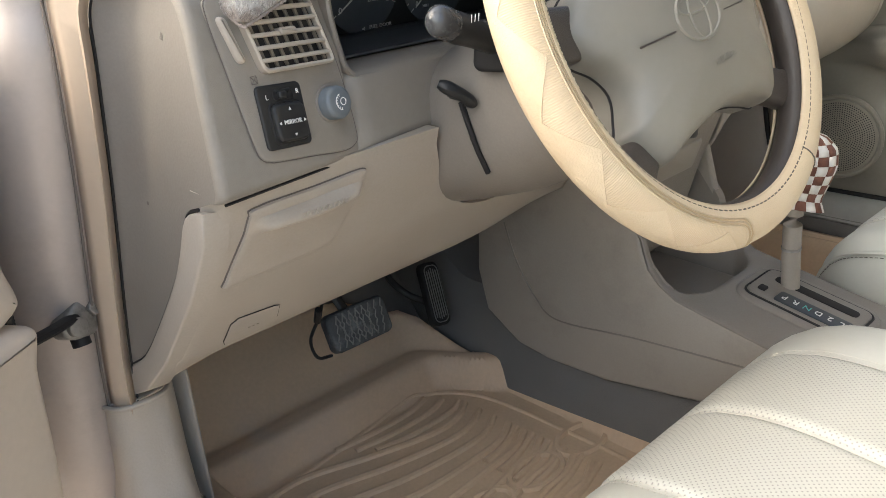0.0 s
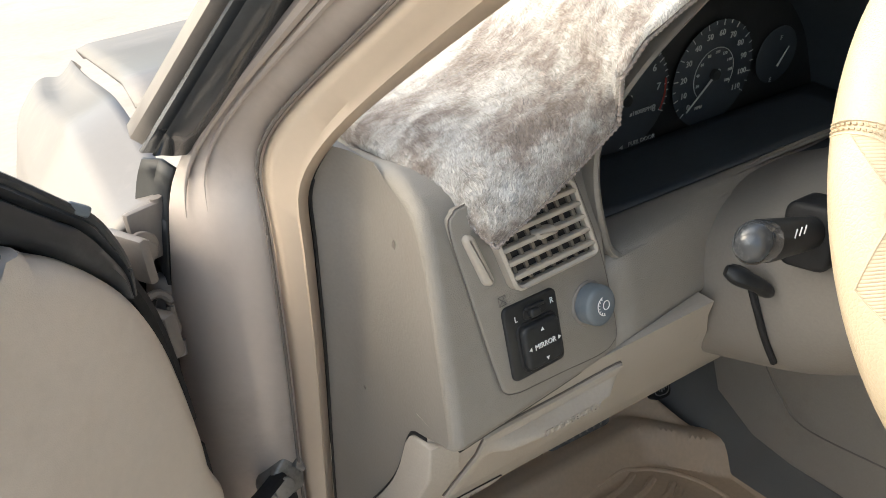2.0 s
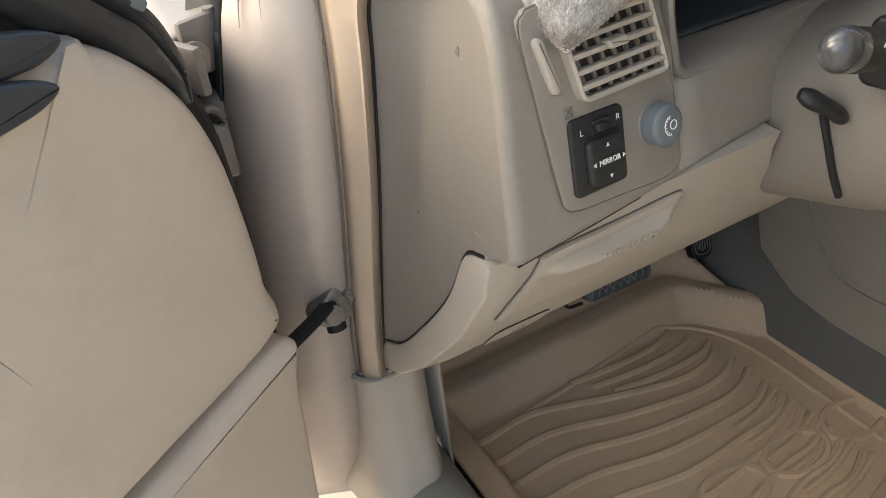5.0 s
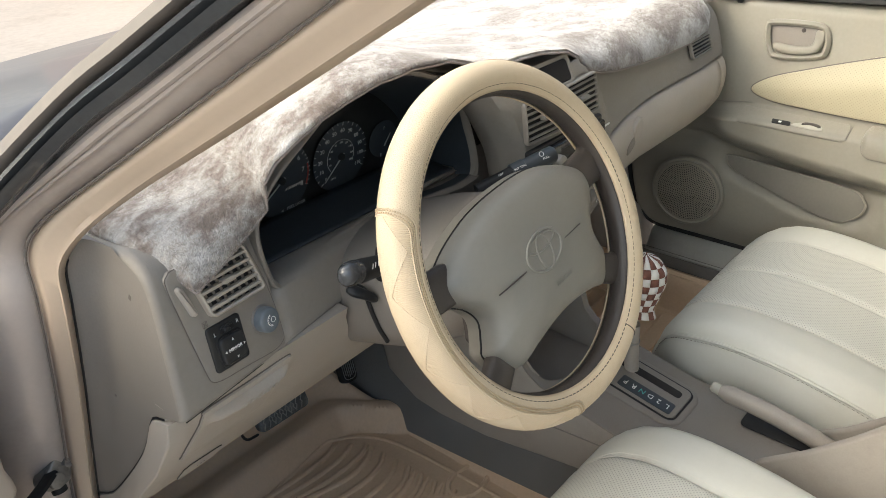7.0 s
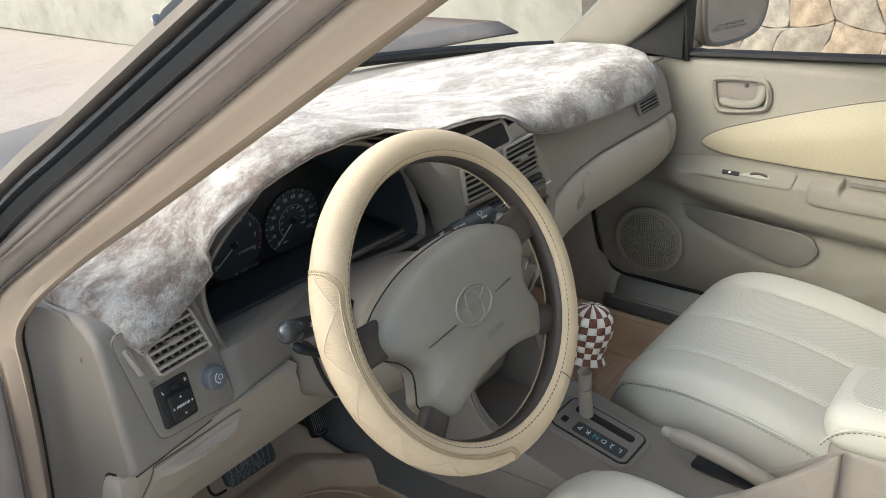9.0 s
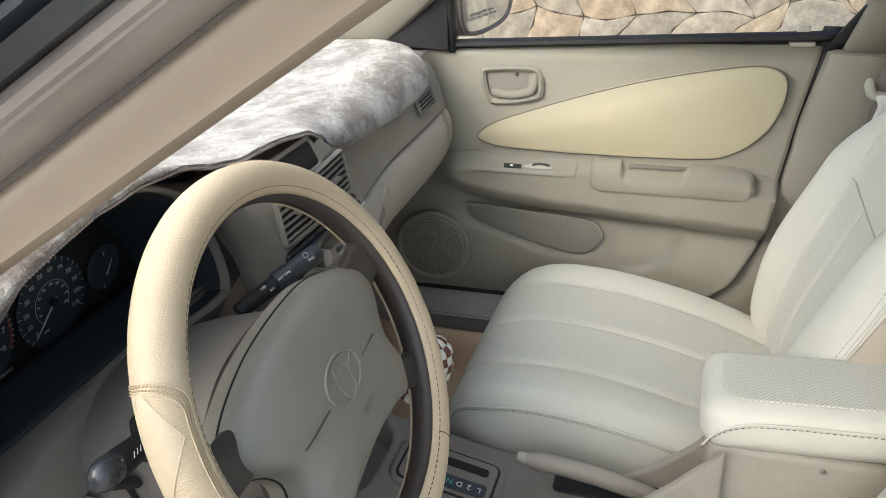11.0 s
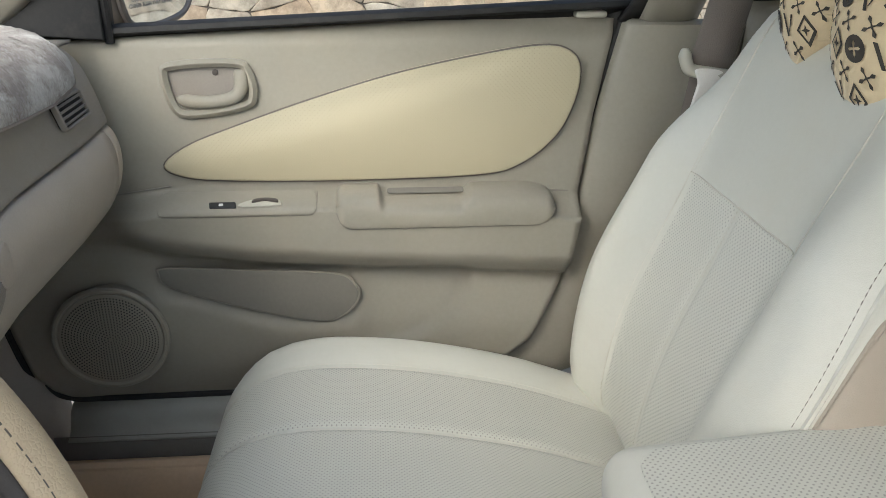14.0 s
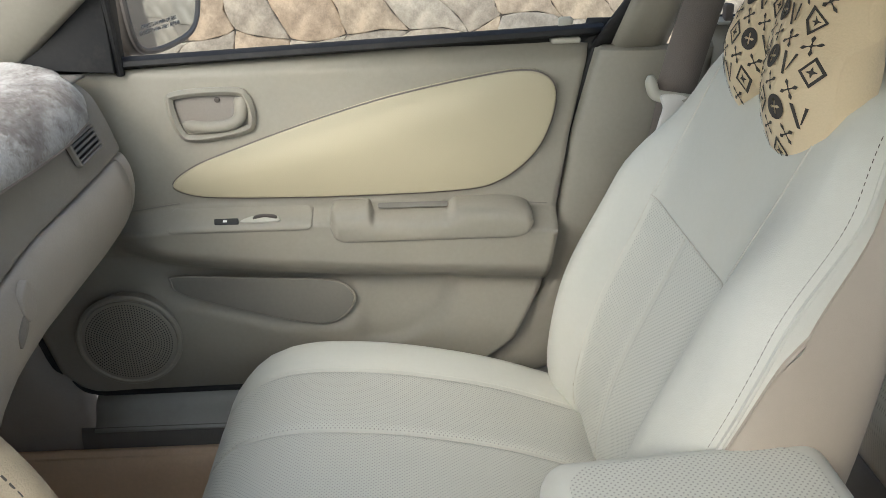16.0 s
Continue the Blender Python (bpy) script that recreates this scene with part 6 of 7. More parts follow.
part("latch_loop", tube(spl([(0.579, -0.549, 0.928), (0.578, -0.552, 0.912), (0.577, -0.560, 0.901), (0.574, -0.590, 0.896), (0.571, -0.628, 0.890)], 24), [0.0045, 0.0060, 0.0075, 0.0085] + [0.0085] * 20, n=12, flat=1.1, up=(1, 0, 0)), IVORYPLASTIC, belt, "ivory latch loop")
tongue = part("latch_tongue", plate([tuple(p) for p in spl([(-0.012, 0.018), (0.024, 0.014), (0.022, -0.004), (0.010, -0.022), (0.004, -0.040), (-0.014, -0.038), (-0.012, -0.020), (-0.008, 0.0)], 40, closed=True)], plane_at((0.568, -0.574, 0.886), (0.1, -1, 0), (0, -0.12, 1)), 0.005, 0.002), WHITECHECK, belt, "white latch tongue")
part("latch_slot", plate(rect(0.012, 0.011, 0.001), plane_at((0.568, -0.574, 0.886), (0.1, -1, 0), (0, -0.12, 1)) @ pose(-0.005, -0.030, 0.005), 0.0006, 0.0002), BLACK, tongue)
rear_door = thing("door_2", "beige rear door trim behind the centre pillar", "car door", kind="structure")
part("door_panel", sheet(lambda y, z: (0.665 + 0.02 * step(z, 0.94, 0.97), y, z), np.linspace(-0.66, -1.5, 8), np.linspace(0.4, 0.975, 12)), DOORTRIM, rear_door, solid=0.02)
part("belt_seal", tube([(0.668, -0.62, 0.984), (0.668, -1.5, 1.0)], 0.008, n=8), RUBBER, rear_door)
rp = part("lock_pin", plate(rect(0.012, 0.024, 0.003), plane_at((0.655, -0.675, 0.998), (0, -1, 0), (0, 0, 1)), 0.006, 0.002, back=0.006), BELT, rear_door)
part("pin_base", plate(rect(0.036, 0.014, 0.006), plane_at((0.655, -0.675, 0.985), (0, -1, 0), (0.9, 0, 0.5)), 0.004, 0.0015), IVORYPLASTIC, rp)
rear = thing("rear_bench", "ivory leatherette rear bench seat", "car seat")
part("cushion", loft([spl([(x, -0.98, 0.25), (x, -0.93, 0.38), (x, -0.95, 0.47), (x, -1.05, 0.50), (x, -1.3, 0.48), (x, -1.45, 0.46)], 24) for x in np.linspace(-0.62, 0.62, 10)]), PERF, rear, solid=0.01)
part("backrest", loft([spl([(x, -1.38, 0.46), (x, -1.42, 0.6), (x, -1.5, 0.85), (x, -1.58, 0.98), (x, -1.66, 0.98)], 20) for x in np.linspace(-0.62, 0.62, 10)]), IVORY, rear, solid=0.01)
part("rear_bulkhead", sheet(lambda x, z: (x, -1.7 - 0.3 * (z - 0.2), z), np.linspace(-0.72, 0.72, 4), np.linspace(0.2, 1.0, 4)), HEADLINER, shell, solid=0.01)
part("near_rear_side", sheet(lambda y, z: (-0.70, y, z), np.linspace(-0.62, -1.7, 4), np.linspace(0.2, 0.96, 4)), HEADLINER, shell, solid=0.01)
part("near_sill", loft([spl([(-0.76, y, 0.33), (-0.745, y, 0.372), (-0.72, y, 0.385), (-0.685, y, 0.38), (-0.668, y, 0.35), (-0.66, y, 0.24)], 16) for y in np.linspace(0.42, -0.62, 8)]), SILL, shell, solid=0.004)
kick = thing("cowl_trim", "tan plastic cowl side trim at the foot of the pillar", "trim", kind="structure")
part("cover", loft([spl([(-0.746 - 0.05 * f, 0.43, z), (-0.748 - 0.03 * f, 0.398 - 0.05 * f, z), (-0.735 - 0.02 * f, 0.386 - 0.07 * f, z), (-0.715 - 0.02 * f, 0.384 - 0.07 * f, z), (-0.694, 0.388 - 0.06 * f, z), (-0.676, 0.42, z), (-0.668, 0.50, z), (-0.665, 0.80, z)], 30) for z, f in ((0.537, 0.12), (0.535, 0.0), (0.50, 0.0), (0.45, 0.05), (0.40, 0.25), (0.36, 0.6))]), TAN, kick, solid=0.004)
part("cap", plate([(-0.746, -0.43), (-0.748, -0.398), (-0.735, -0.386), (-0.715, -0.384), (-0.694, -0.388), (-0.676, -0.42), (-0.668, -0.50)], Matrix.Identity(4) @ pose(0, 0, 0.5355) @ Matrix.Diagonal((1, -1, 1, 1)), 0.001, 0.0005), TAN, kick)
part("kick_carpet", sheet(lambda y, z: (-0.664, y, z), np.linspace(0.40, 0.86, 4), np.linspace(0.22, 0.60, 4)), CONSOLE, floor, solid=0.004)

# ---------------------------------------------------------------- seat details
def seat_line(cx, d, ys, lift=0.002):
    return [(cx + d * (0.235 - 0.045 * step(y, -0.05, 0.075) ** 2) / 0.235, y, seat_top(d, y) + lift) for y in ys]


UP, FW = np.array((0, -0.268, 0.963)), np.array((0, 0.963, 0.268))


def back_point(cx, px, h, lift=0.0):
    w = line(BACK_W, h)
    t = line(BACK_T, h)
    c = min(1.0, abs(px) / w) ** 2
    q = math.sqrt(max(0.0, 1 - c * c))
    return np.array((cx, -0.435, 0.45)) + np.array((px, 0, 0)) + UP * h + FW * (back_face(px, h, w, t, q) + lift)


for st, cx in ((passenger_seat, 0.325), (driver_seat, -0.372)):
    long = [0.06, 0.05, 0.035, 0.015, 0.0] + list(np.linspace(-0.03, -0.44, 24))
    for d in (-0.139, 0.0, 0.139):
        stitches(seat_line(cx, d - 0.0035, long), STITCH, st, 0.003, 0.003, 0.0005)
        stitches(seat_line(cx, d + 0.0035, long), STITCH, st, 0.003, 0.003, 0.0005)
    for s in (-1, 1):
        edge_line = [(cx + s * 0.2335 * (1 - 0.1915 * step(y, -0.05, 0.075) ** 2), y, line(SEAT_BASE, y) - 0.020) for y in [0.070, 0.065, 0.055, 0.04, 0.02, 0.0] + list(np.linspace(-0.03, -0.45, 16))]
        part("piping", tube(edge_line, 0.0028, n=6), IVORY, st)
        stitches([(p[0] + s * 0.001, p[1], p[2] - 0.006) for p in edge_line], BROWNSTITCH if s < 0 else STITCH, st, 0.004, 0.003, 0.0005)
    for a, b in ((-0.136, -0.002), (0.002, 0.130)):
        part("back_panel", loft([[back_point(cx, a + (b - a) * k / 24, h, 0.002 - 0.003 * (bell(k, 0, 1.2) + bell(k, 24, 1.2))) for k in range(25)] for h in np.linspace(0.03, 0.362, 40)]), PERFBACK, st, "perforated ivory back panel")
    part("back_seam", tube([back_point(cx, x, 0.363, 0.001) for x in np.linspace(-0.138, 0.132, 30)], 0.0010, n=5), STITCH, st)
    for x in (-0.138, 0.132):
        part("back_seam", tube([back_point(cx, x, h, 0.0002) for h in np.linspace(0.03, 0.58, 50)], 0.0008, n=5), STITCH, st)
        stitches([back_point(cx, x - 0.004, h, 0.001) for h in np.linspace(0.37, 0.58, 30)], STITCH, st, 0.003, 0.003, 0.0004)
    stitches([back_point(cx, 0.0, h, 0.001) for h in np.linspace(0.03, 0.36, 40)], STITCH, st, 0.003, 0.003, 0.0005)
    hs = list(np.linspace(0.02, 0.56, 40))
    for s in (-1, 1):
        def hem_k(h, d):
            return min(0.9995, line([(0, 0.935), (0.236, 0.955), (0.37, 0.985), (0.50, 0.995), (0.6, 0.995)], h) + d)
        for d, mat in ((0.0, IVORY), (0.014, SEATSIDE)):
            part("back_piping", tube([back_point(cx, s * line(BACK_W, h) * hem_k(h, d), h, 0.001) for h in hs], 0.0028, n=6), mat, st)
        stitches([back_point(cx, s * line(BACK_W, h) * hem_k(h, -0.018), h, 0.001) for h in hs], BROWNSTITCH, st, 0.004, 0.003, 0.0004)
        stitches([back_point(cx, s * line(BACK_W, h) * hem_k(h, 0.022), h, 0.001) for h in hs], BROWNSTITCH, st, 0.004, 0.003, 0.0004)
        rows = []
        for h in hs:
            w, t = line(BACK_W, h) + 0.0036, line(BACK_T, h)
            a0 = math.acos(min(1.0, hem_k(h, 0.016) ** 2))
            row = []
            for a in np.linspace(a0, -1.1, 24):
                c, q = math.cos(a), math.sin(a)
                px = s * w * abs(c) ** 0.5
                pn = back_face(px, h, w, t, q) if q > 0 else -t * abs(q) ** 0.6 - 0.06
                row.append(np.array((cx + px, -0.435, 0.45)) + UP * h + FW * (pn + (0.0042 if q > 0 else 0.0)))
            rows.append(row)
        part("side_cover", loft(rows), SEATSIDE, st, "taupe leatherette side panel")

# headrest pillow with printed motifs
pillow = thing("headrest_pillow", "tan velvet headrest pillow with dark brown printed motifs", "pillow")
PLM = plane_at((0.297, -0.632, 1.052), (-1, 0, -0.04), (-0.04, -0.22, 0.97))


def pillow_rim(a):
    """Bone-shaped outline: notched above and below."""
    c, s = math.cos(a), math.sin(a)
    x = 0.136 * math.copysign(abs(c) ** 0.70, c)
    y = 0.134 * math.copysign(abs(s) ** 0.70, s) * (1 + 0.44 * max(0.0, c) * max(0.0, -s))
    return x * (1 - 0.16 * bell(y, 0, 0.05)), y * (1 - 0.40 * bell(x, 0, 0.045))


def pillow_at(x, y, front=True):
    """A point of the pillow over the flat place x, y."""
    bx, by = pillow_rim(math.atan2(y / 0.134, x / 0.136))
    r = min(1.0, math.hypot(x, y) / math.hypot(bx, by))
    lobes = 1 + 0.35 * (bell(abs(x), 0.084, 0.055) * bell(abs(y), 0.065, 0.06)) - 0.15 * bell(x, 0, 0.03)
    return PLM @ Vector((x, y, 0.050 * lobes * (1 - r ** 2.4) ** 0.60 * (1 if front else -0.6)))


def pillow_ring(k, front=True):
    return [pillow_at(k * bx, k * by, front) for bx, by in (pillow_rim(t) for t in np.linspace(0, 6.28319, 97)[:-1])]


part("cushion", loft([pillow_ring(k) for k in (0.01, 0.15, 0.3, 0.45, 0.6, 0.72, 0.82, 0.9, 0.95, 0.985, 0.9999)] + [pillow_ring(k, False) for k in (0.985, 0.95, 0.85, 0.6, 0.3, 0.01)], closed=True), PILLOW, pillow, smooth=80)


def motif(kind, u, v, size, turn):
    ct, st = math.cos(radians(turn)), math.sin(radians(turn))

    def lay(a, b):
        x, y = u + size * (a * ct - b * st), v + size * (a * st + b * ct)
        p = pillow_at(x, y)
        n = (pillow_at(x + 0.002, y) - p).cross(pillow_at(x, y + 0.002) - p).normalized()
        return tuple(p + n * 0.0012)
    f = lambda pts: ([lay(a, b) for a, b in pts], [tuple(range(len(pts)))])
    if kind == 0:
        return join(*[f([(0.12 * math.cos(q + 2.2), 0.12 * math.sin(q + 2.2)), (0.75 * math.cos(q - 0.26), 0.75 * math.sin(q - 0.26)), (1.0 * math.cos(q), 1.0 * math.sin(q)), (0.75 * math.cos(q + 0.26), 0.75 * math.sin(q + 0.26)), (0.12 * math.cos(q - 2.2), 0.12 * math.sin(q - 2.2))]) for q in (0.4, 1.97, 3.54, 5.11)])
    if kind == 1:
        out = [(1, 0), (0, 1.25), (-1, 0), (0, -1.25)]
        inn = [(0.72, 0), (0, 0.9), (-0.72, 0), (0, -0.9)]
        v_ = [lay(a, b) for a, b in out + inn]
        fr = (v_, [(0, 1, 5, 4), (1, 2, 6, 5), (2, 3, 7, 6), (3, 0, 4, 7)])
        return join(fr, f([(0.45, 0), (0.12, 0.12), (0, 0.5), (-0.12, 0.12), (-0.45, 0), (-0.12, -0.12), (0, -0.5), (0.12, -0.12)]))
    if kind == 2:
        outer = disc(1.0, 20)
        petals = [((0.62 * (0.55 + 0.45 * math.cos(4 * t))) * math.cos(t), (0.62 * (0.55 + 0.45 * math.cos(4 * t))) * math.sin(t)) for t in np.linspace(0, 6.28319, 21)[:-1]]
        v_ = [lay(a, b) for a, b in outer + petals]
        return v_, [(i, (i + 1) % 20, 20 + (i + 1) % 20, 20 + i) for i in range(20)]
    return join(f([(-0.8, 0.9), (-0.45, 0.9), (0.2, -0.9), (-0.1, -0.9)]), f([(0.5, 0.9), (0.75, 0.9), (0.3, -0.5), (0.15, -0.6)]))


prints = []
for j in range(-9, 8):
    for i in range(-8, 9):
        u, v = (i + 0.5 * (j % 2)) * 0.026, j * 0.0205
        bx, by = pillow_rim(math.atan2(v / 0.134, u / 0.136))
        if math.hypot(u, v) < (0.915 if u < 0.09 else 0.85) * math.hypot(bx, by):
            kind = 0 if j % 2 else (1, 2, 3)[(i + j // 2) % 3]
            prints.append(motif(kind, u, v, 0.0096 if kind == 0 else 0.0112, 8 + 5 * math.sin(i * 3 + j * 5)))
tagged(part("print", join(*prints), PRINT, pillow, smooth=0), kind="stuff")

# ---------------------------------------------------------------- console details
GM = plane_at((-0.026, 0.008, 0.4805), (1, 0, 0), (0, 0.976, 0.2))
part("crease", tube([CS @ Vector((-y, z, 0.006)) for y, z in spl([(0.406, 0.545), (0.385, 0.49), (0.35, 0.44), (0.308, 0.415), (0.18, 0.43), (0.039, 0.442), (-0.1, 0.45)], 40)], 0.0014, n=6), SIDE, console)
gate = part("gear_gate", plate(rect(0.106, 0.164, 0.030, 8), GM, 0.008, 0.005), SIDE, console)
part("gate_groove", tube([GM @ Vector((*p, 0.0080)) for p in rect(0.081, 0.139, 0.0135, 6)], 0.0018, n=6, closed=True), RUBBER, gate)
part("gate_plate", plate(rect(0.078, 0.136, 0.012, 5), GM @ pose(0, 0, 0.008), 0.003, 0.002), SIDE, gate)
part("gate_slot", plate(rect(0.016, 0.108, 0.006, 4, 0.017, -0.002), GM @ pose(0, 0, 0.0105), 0.0015, 0.0005), WELL, gate)
ind = part("gear_indicator", plate(rect(0.026, 0.092, 0.004, 4, -0.021, -0.014), GM @ pose(0, 0, 0.0105), 0.0022, 0.001), BLUEBLACK, gate, "blue-black gear indicator window")
for k, t in enumerate(("P", "R", "N", "D", "2", "L")):
    lettering(t, 0.0135, GM @ pose(-0.021, 0.022 - 0.0145 * k, 0.0128, 0, 0, 90), material("indicator_green", (0.1, 0.42, 0.38), 0.5) if t == "N" else WHITE, ind)
part("lock_button", plate(rect(0.012, 0.010, 0.002), GM @ pose(-0.020, 0.052, 0.0105), 0.003, 0.001), WELL, gate)

lever_t = thing("gear_lever", "gear lever with a brown and white checked knit cover", "gear lever")
lev = spl([(-0.010, 0.036, 0.478), (-0.012, 0.040, 0.55), (-0.014, 0.040, 0.60), (-0.008, 0.040, 0.66)], 12)
part("stem", tube(lev, 0.0115, n=16), CONSOLE, lever_t)
part("stem_ring", tube([(-0.0115, 0.040, 0.548), (-0.0118, 0.040, 0.5515)], 0.0123, n=16), STEEL, lever_t)


def boot(i, j):
    h, a = i / 8, 6.28319 * j / 16
    r = line([(0, 0.030), (0.15, 0.024), (0.35, 0.029), (0.6, 0.034), (0.8, 0.031), (0.93, 0.02), (1.0, 0.003)], h)
    c = np.array((-0.016, 0.040, 0.604)) + np.array((0.024, 0.0, 0.090)) * h
    return tuple(c + np.array((r * math.cos(a), r * math.sin(a) * 1.1, -0.3 * r * math.cos(a) * (1 - h))))


for i in range(8):
    for j in range(16):
        cell = [[boot(i + a / 2, j + b / 2) for b in range(3)] for a in range(3)]
        part("knit_check", loft(cell), BROWNCHECK if (i + j) % 2 else WHITECHECK, lever_t, solid=0.002, side=1)

brake_t = thing("handbrake", "mauve plastic handbrake lever with an ivory button", "handbrake")
hbl = spl([(0.013, -0.100, 0.502), (0.014, -0.15, 0.499), (0.015, -0.21, 0.489), (0.017, -0.28, 0.470), (0.018, -0.34, 0.452)], 16)
part("grip", tube(hbl, [0.009] + [0.0125] * 9 + [0.012, 0.011, 0.0105, 0.010, 0.0095, 0.0095], n=14, flat=1.15), CONSOLE, brake_t)
part("button", tube([(0.013, -0.103, 0.502), (0.0127, -0.090, 0.505), (0.0126, -0.086, 0.506)], [0.0085, 0.0085, 0.006], n=14), IVORYPLASTIC, brake_t, "ivory release button")
part("slot", plate(rect(0.045, 0.20, 0.01), plane_at((0.018, -0.24, 0.4665), (1, 0, 0), (0, 1, 0.02)), 0.002, 0.001), RUBBER, brake_t)
for x, outline in ((0.060, [(0.20, 0.40), (0.36, 0.40), (0.36, 0.585), (0.324, 0.538), (0.27, 0.487), (0.21, 0.447)]), (-0.068, [(0.19, 0.40), (0.36, 0.40), (0.36, 0.64), (0.33, 0.609), (0.30, 0.575), (0.25, 0.525), (0.212, 0.494), (0.19, 0.475)])):
    part("rear_rail", plate(outline, plane_at((x, 0, 0), (0, -1, 0), (0, 0, 1)), 0.010, 0.005), CONSOLE, console)

pad_line_low = spl([(-0.0670, -0.332, 0.641), (-0.0672, -0.345, 0.660), (-0.0668, -0.370, 0.676), (-0.0664, -0.41, 0.684), (-0.0662, -0.50, 0.690), (-0.0660, -0.565, 0.694)], 40)
part("pad_seam", tube([p + np.array((0.0006, 0, 0)) for p in pad_line_low], 0.0016, n=6), IVORY, box)
stitches([p + np.array((-0.0010, 0, -0.003)) for p in pad_line_low], BROWNSTITCH, box, 0.004, 0.003, 0.0006)
part("bolt", plate(disc(0.004, 14), plane_at((-0.057, -0.47, 0.622), (0, -1, 0), (0, 0, 1)), 0.002, 0.001), STEEL, box)

# ---------------------------------------------------------------- pedals
brake_p = thing("brake_pedal", "worn black rubber brake pedal", "pedal")
BP = plane_at((-0.386, 0.467, 0.456), (1, -0.03, 0.0), (0.0, 0.42, 0.9))
WORN = material("worn_pedal_rubber", (0.050, 0.055, 0.060), 0.55, vary=0.35, fine=300, bump=0.4, dirt=(0.20, 0.215, 0.23), dirt_amount=0.75, dirt_scale=45)
TREAD = material("scuffed_tread", (0.20, 0.20, 0.195), 0.6, vary=0.4, fine=300, bump=0.3, dirt=(0.07, 0.072, 0.075), dirt_amount=0.8, dirt_scale=70)
part("pad", plate(rect(0.098, 0.054, 0.010), BP, 0.012, 0.005, back=0.004), WORN, brake_p)
for k in range(8):
    for lean in (-1, 1):
        if lean < 0 and k in (0, 6, 7):
            continue
        part("tread", tube([BP @ Vector((-0.038 + 0.0107 * k + lean * a, b, 0.0122)) for a, b in ((-0.0062, -0.0225), (-0.0015, -0.014), (-0.0035, -0.011), (0.0010, -0.003), (-0.0010, 0.0), (0.0035, 0.009), (0.0015, 0.012), (0.0062, 0.0225))], 0.0010, n=5), TREAD, brake_p)
part("arm", tube(spl([(-0.392, 0.475, 0.466), (-0.402, 0.50, 0.52), (-0.40, 0.54, 0.62)], 10), 0.009, n=8, flat=0.6), BLACK, brake_p)
acc = thing("accelerator_pedal", "black ribbed accelerator pedal", "pedal")
AP = plane_at((-0.181, 0.538, 0.402), (1, -0.03, -0.16), (-0.02, 0.42, 0.9))
part("pad", plate(rect(0.037, 0.104, 0.011), AP, 0.010, 0.003, back=0.003), RUBBER, acc)
part("rib", tube([AP @ Vector((*p, 0.0105)) for p in rect(0.027, 0.092, 0.009, 6)], 0.0009, n=5, closed=True), TREAD, acc)
for k in range(5):
    part("rib", plate(rect(0.0016, 0.084 - 0.004 * abs(k - 2), 0.0007), AP @ pose(-0.009 + 0.0045 * k, 0, 0.010), 0.0014, 0.0005), TREAD, acc)
part("arm", tube(spl([(-0.190, 0.546, 0.39), (-0.215, 0.565, 0.41), (-0.228, 0.60, 0.45), (-0.235, 0.64, 0.56)], 10), 0.006, n=8), BLACK, acc)
wire = thing("loose_cable", "thin black cable hanging under the dash", "cable")
part("cable", tube(spl([(-0.475, 0.40, 0.56), (-0.472, 0.42, 0.52), (-0.478, 0.44, 0.48), (-0.465, 0.45, 0.445), (-0.44, 0.455, 0.435)], 20), 0.0022, n=6), RUBBER, wire)
part("plug", tube([(-0.476, 0.415, 0.53), (-0.474, 0.425, 0.51)], 0.005, n=8), BLACK, wire)

# ---------------------------------------------------------------- mat ribs
def rib_line(points, r=0.0062, n=24):
    return tube([(p[0], p[1], mat_z(p[0], p[1]) + 0.0040) for p in spl(points, n)], r, n=8, flat=0.9)


for k in range(3):
    part("rib", rib_line([(-0.425 + 0.02 * k, 0.502 - 0.022 * k), (-0.35 + 0.015 * k, 0.494 - 0.024 * k), (-0.285 + 0.02 * k, 0.494 - 0.024 * k), (-0.245 + 0.016 * k, 0.506 - 0.024 * k)], 0.0055), MAT, mat_d)
for k in range(9):
    o = 0.030 * k
    part("rib", rib_line([(-0.590, 0.480 - 0.040 * k), (-0.50, 0.486 - 0.042 * k), (-0.40, 0.452 - 0.038 * k), (-0.30, 0.424 - o), (-0.245, 0.428 - o), (-0.212 + 0.001 * k, 0.446 - o)], 0.0060, 30), MAT, mat_d)
for k in range(9):
    o = 0.0285 * k
    part("rib", rib_line([(-0.300 - 0.002 * k, 0.318 - o), (-0.255, 0.324 - o), (-0.208 + 0.002 * k, 0.340 - o)], 0.0055), MAT, mat_d)
part("border_rib", rib_line([(-0.57, 0.488), (-0.45, 0.497), (-0.30, 0.515), (-0.235, 0.510), (-0.190, 0.46), (-0.172, 0.38), (-0.168, 0.2), (-0.170, 0.0)], 0.004, 60), MAT, mat_d)
for k in range(3):
    part("embossed_oval", tube([(-0.37 + 0.10 * k + 0.045 * math.cos(t), 0.25 + 0.028 * math.sin(t), 0.2505) for t in np.linspace(0, 6.28319, 30)[:-1]], 0.0055, n=6, closed=True), MAT, mat_d)
for k in range(12):
    part("rib", tube([(x, 0.475 - 0.037 * k + 0.03 * (x - 0.3), 0.2495) for x in np.linspace(0.15, 0.515, 10)], 0.0055, n=6, flat=0.8), MAT, mat_p)
part("border_rib", tube(spl([(0.13, 0.02, 0.2495), (0.13, 0.47, 0.2495), (0.16, 0.50, 0.2495), (0.50, 0.515, 0.2495), (0.53, 0.49, 0.2495), (0.53, 0.0, 0.2495)], 50), 0.005, n=6), MAT, mat_p)

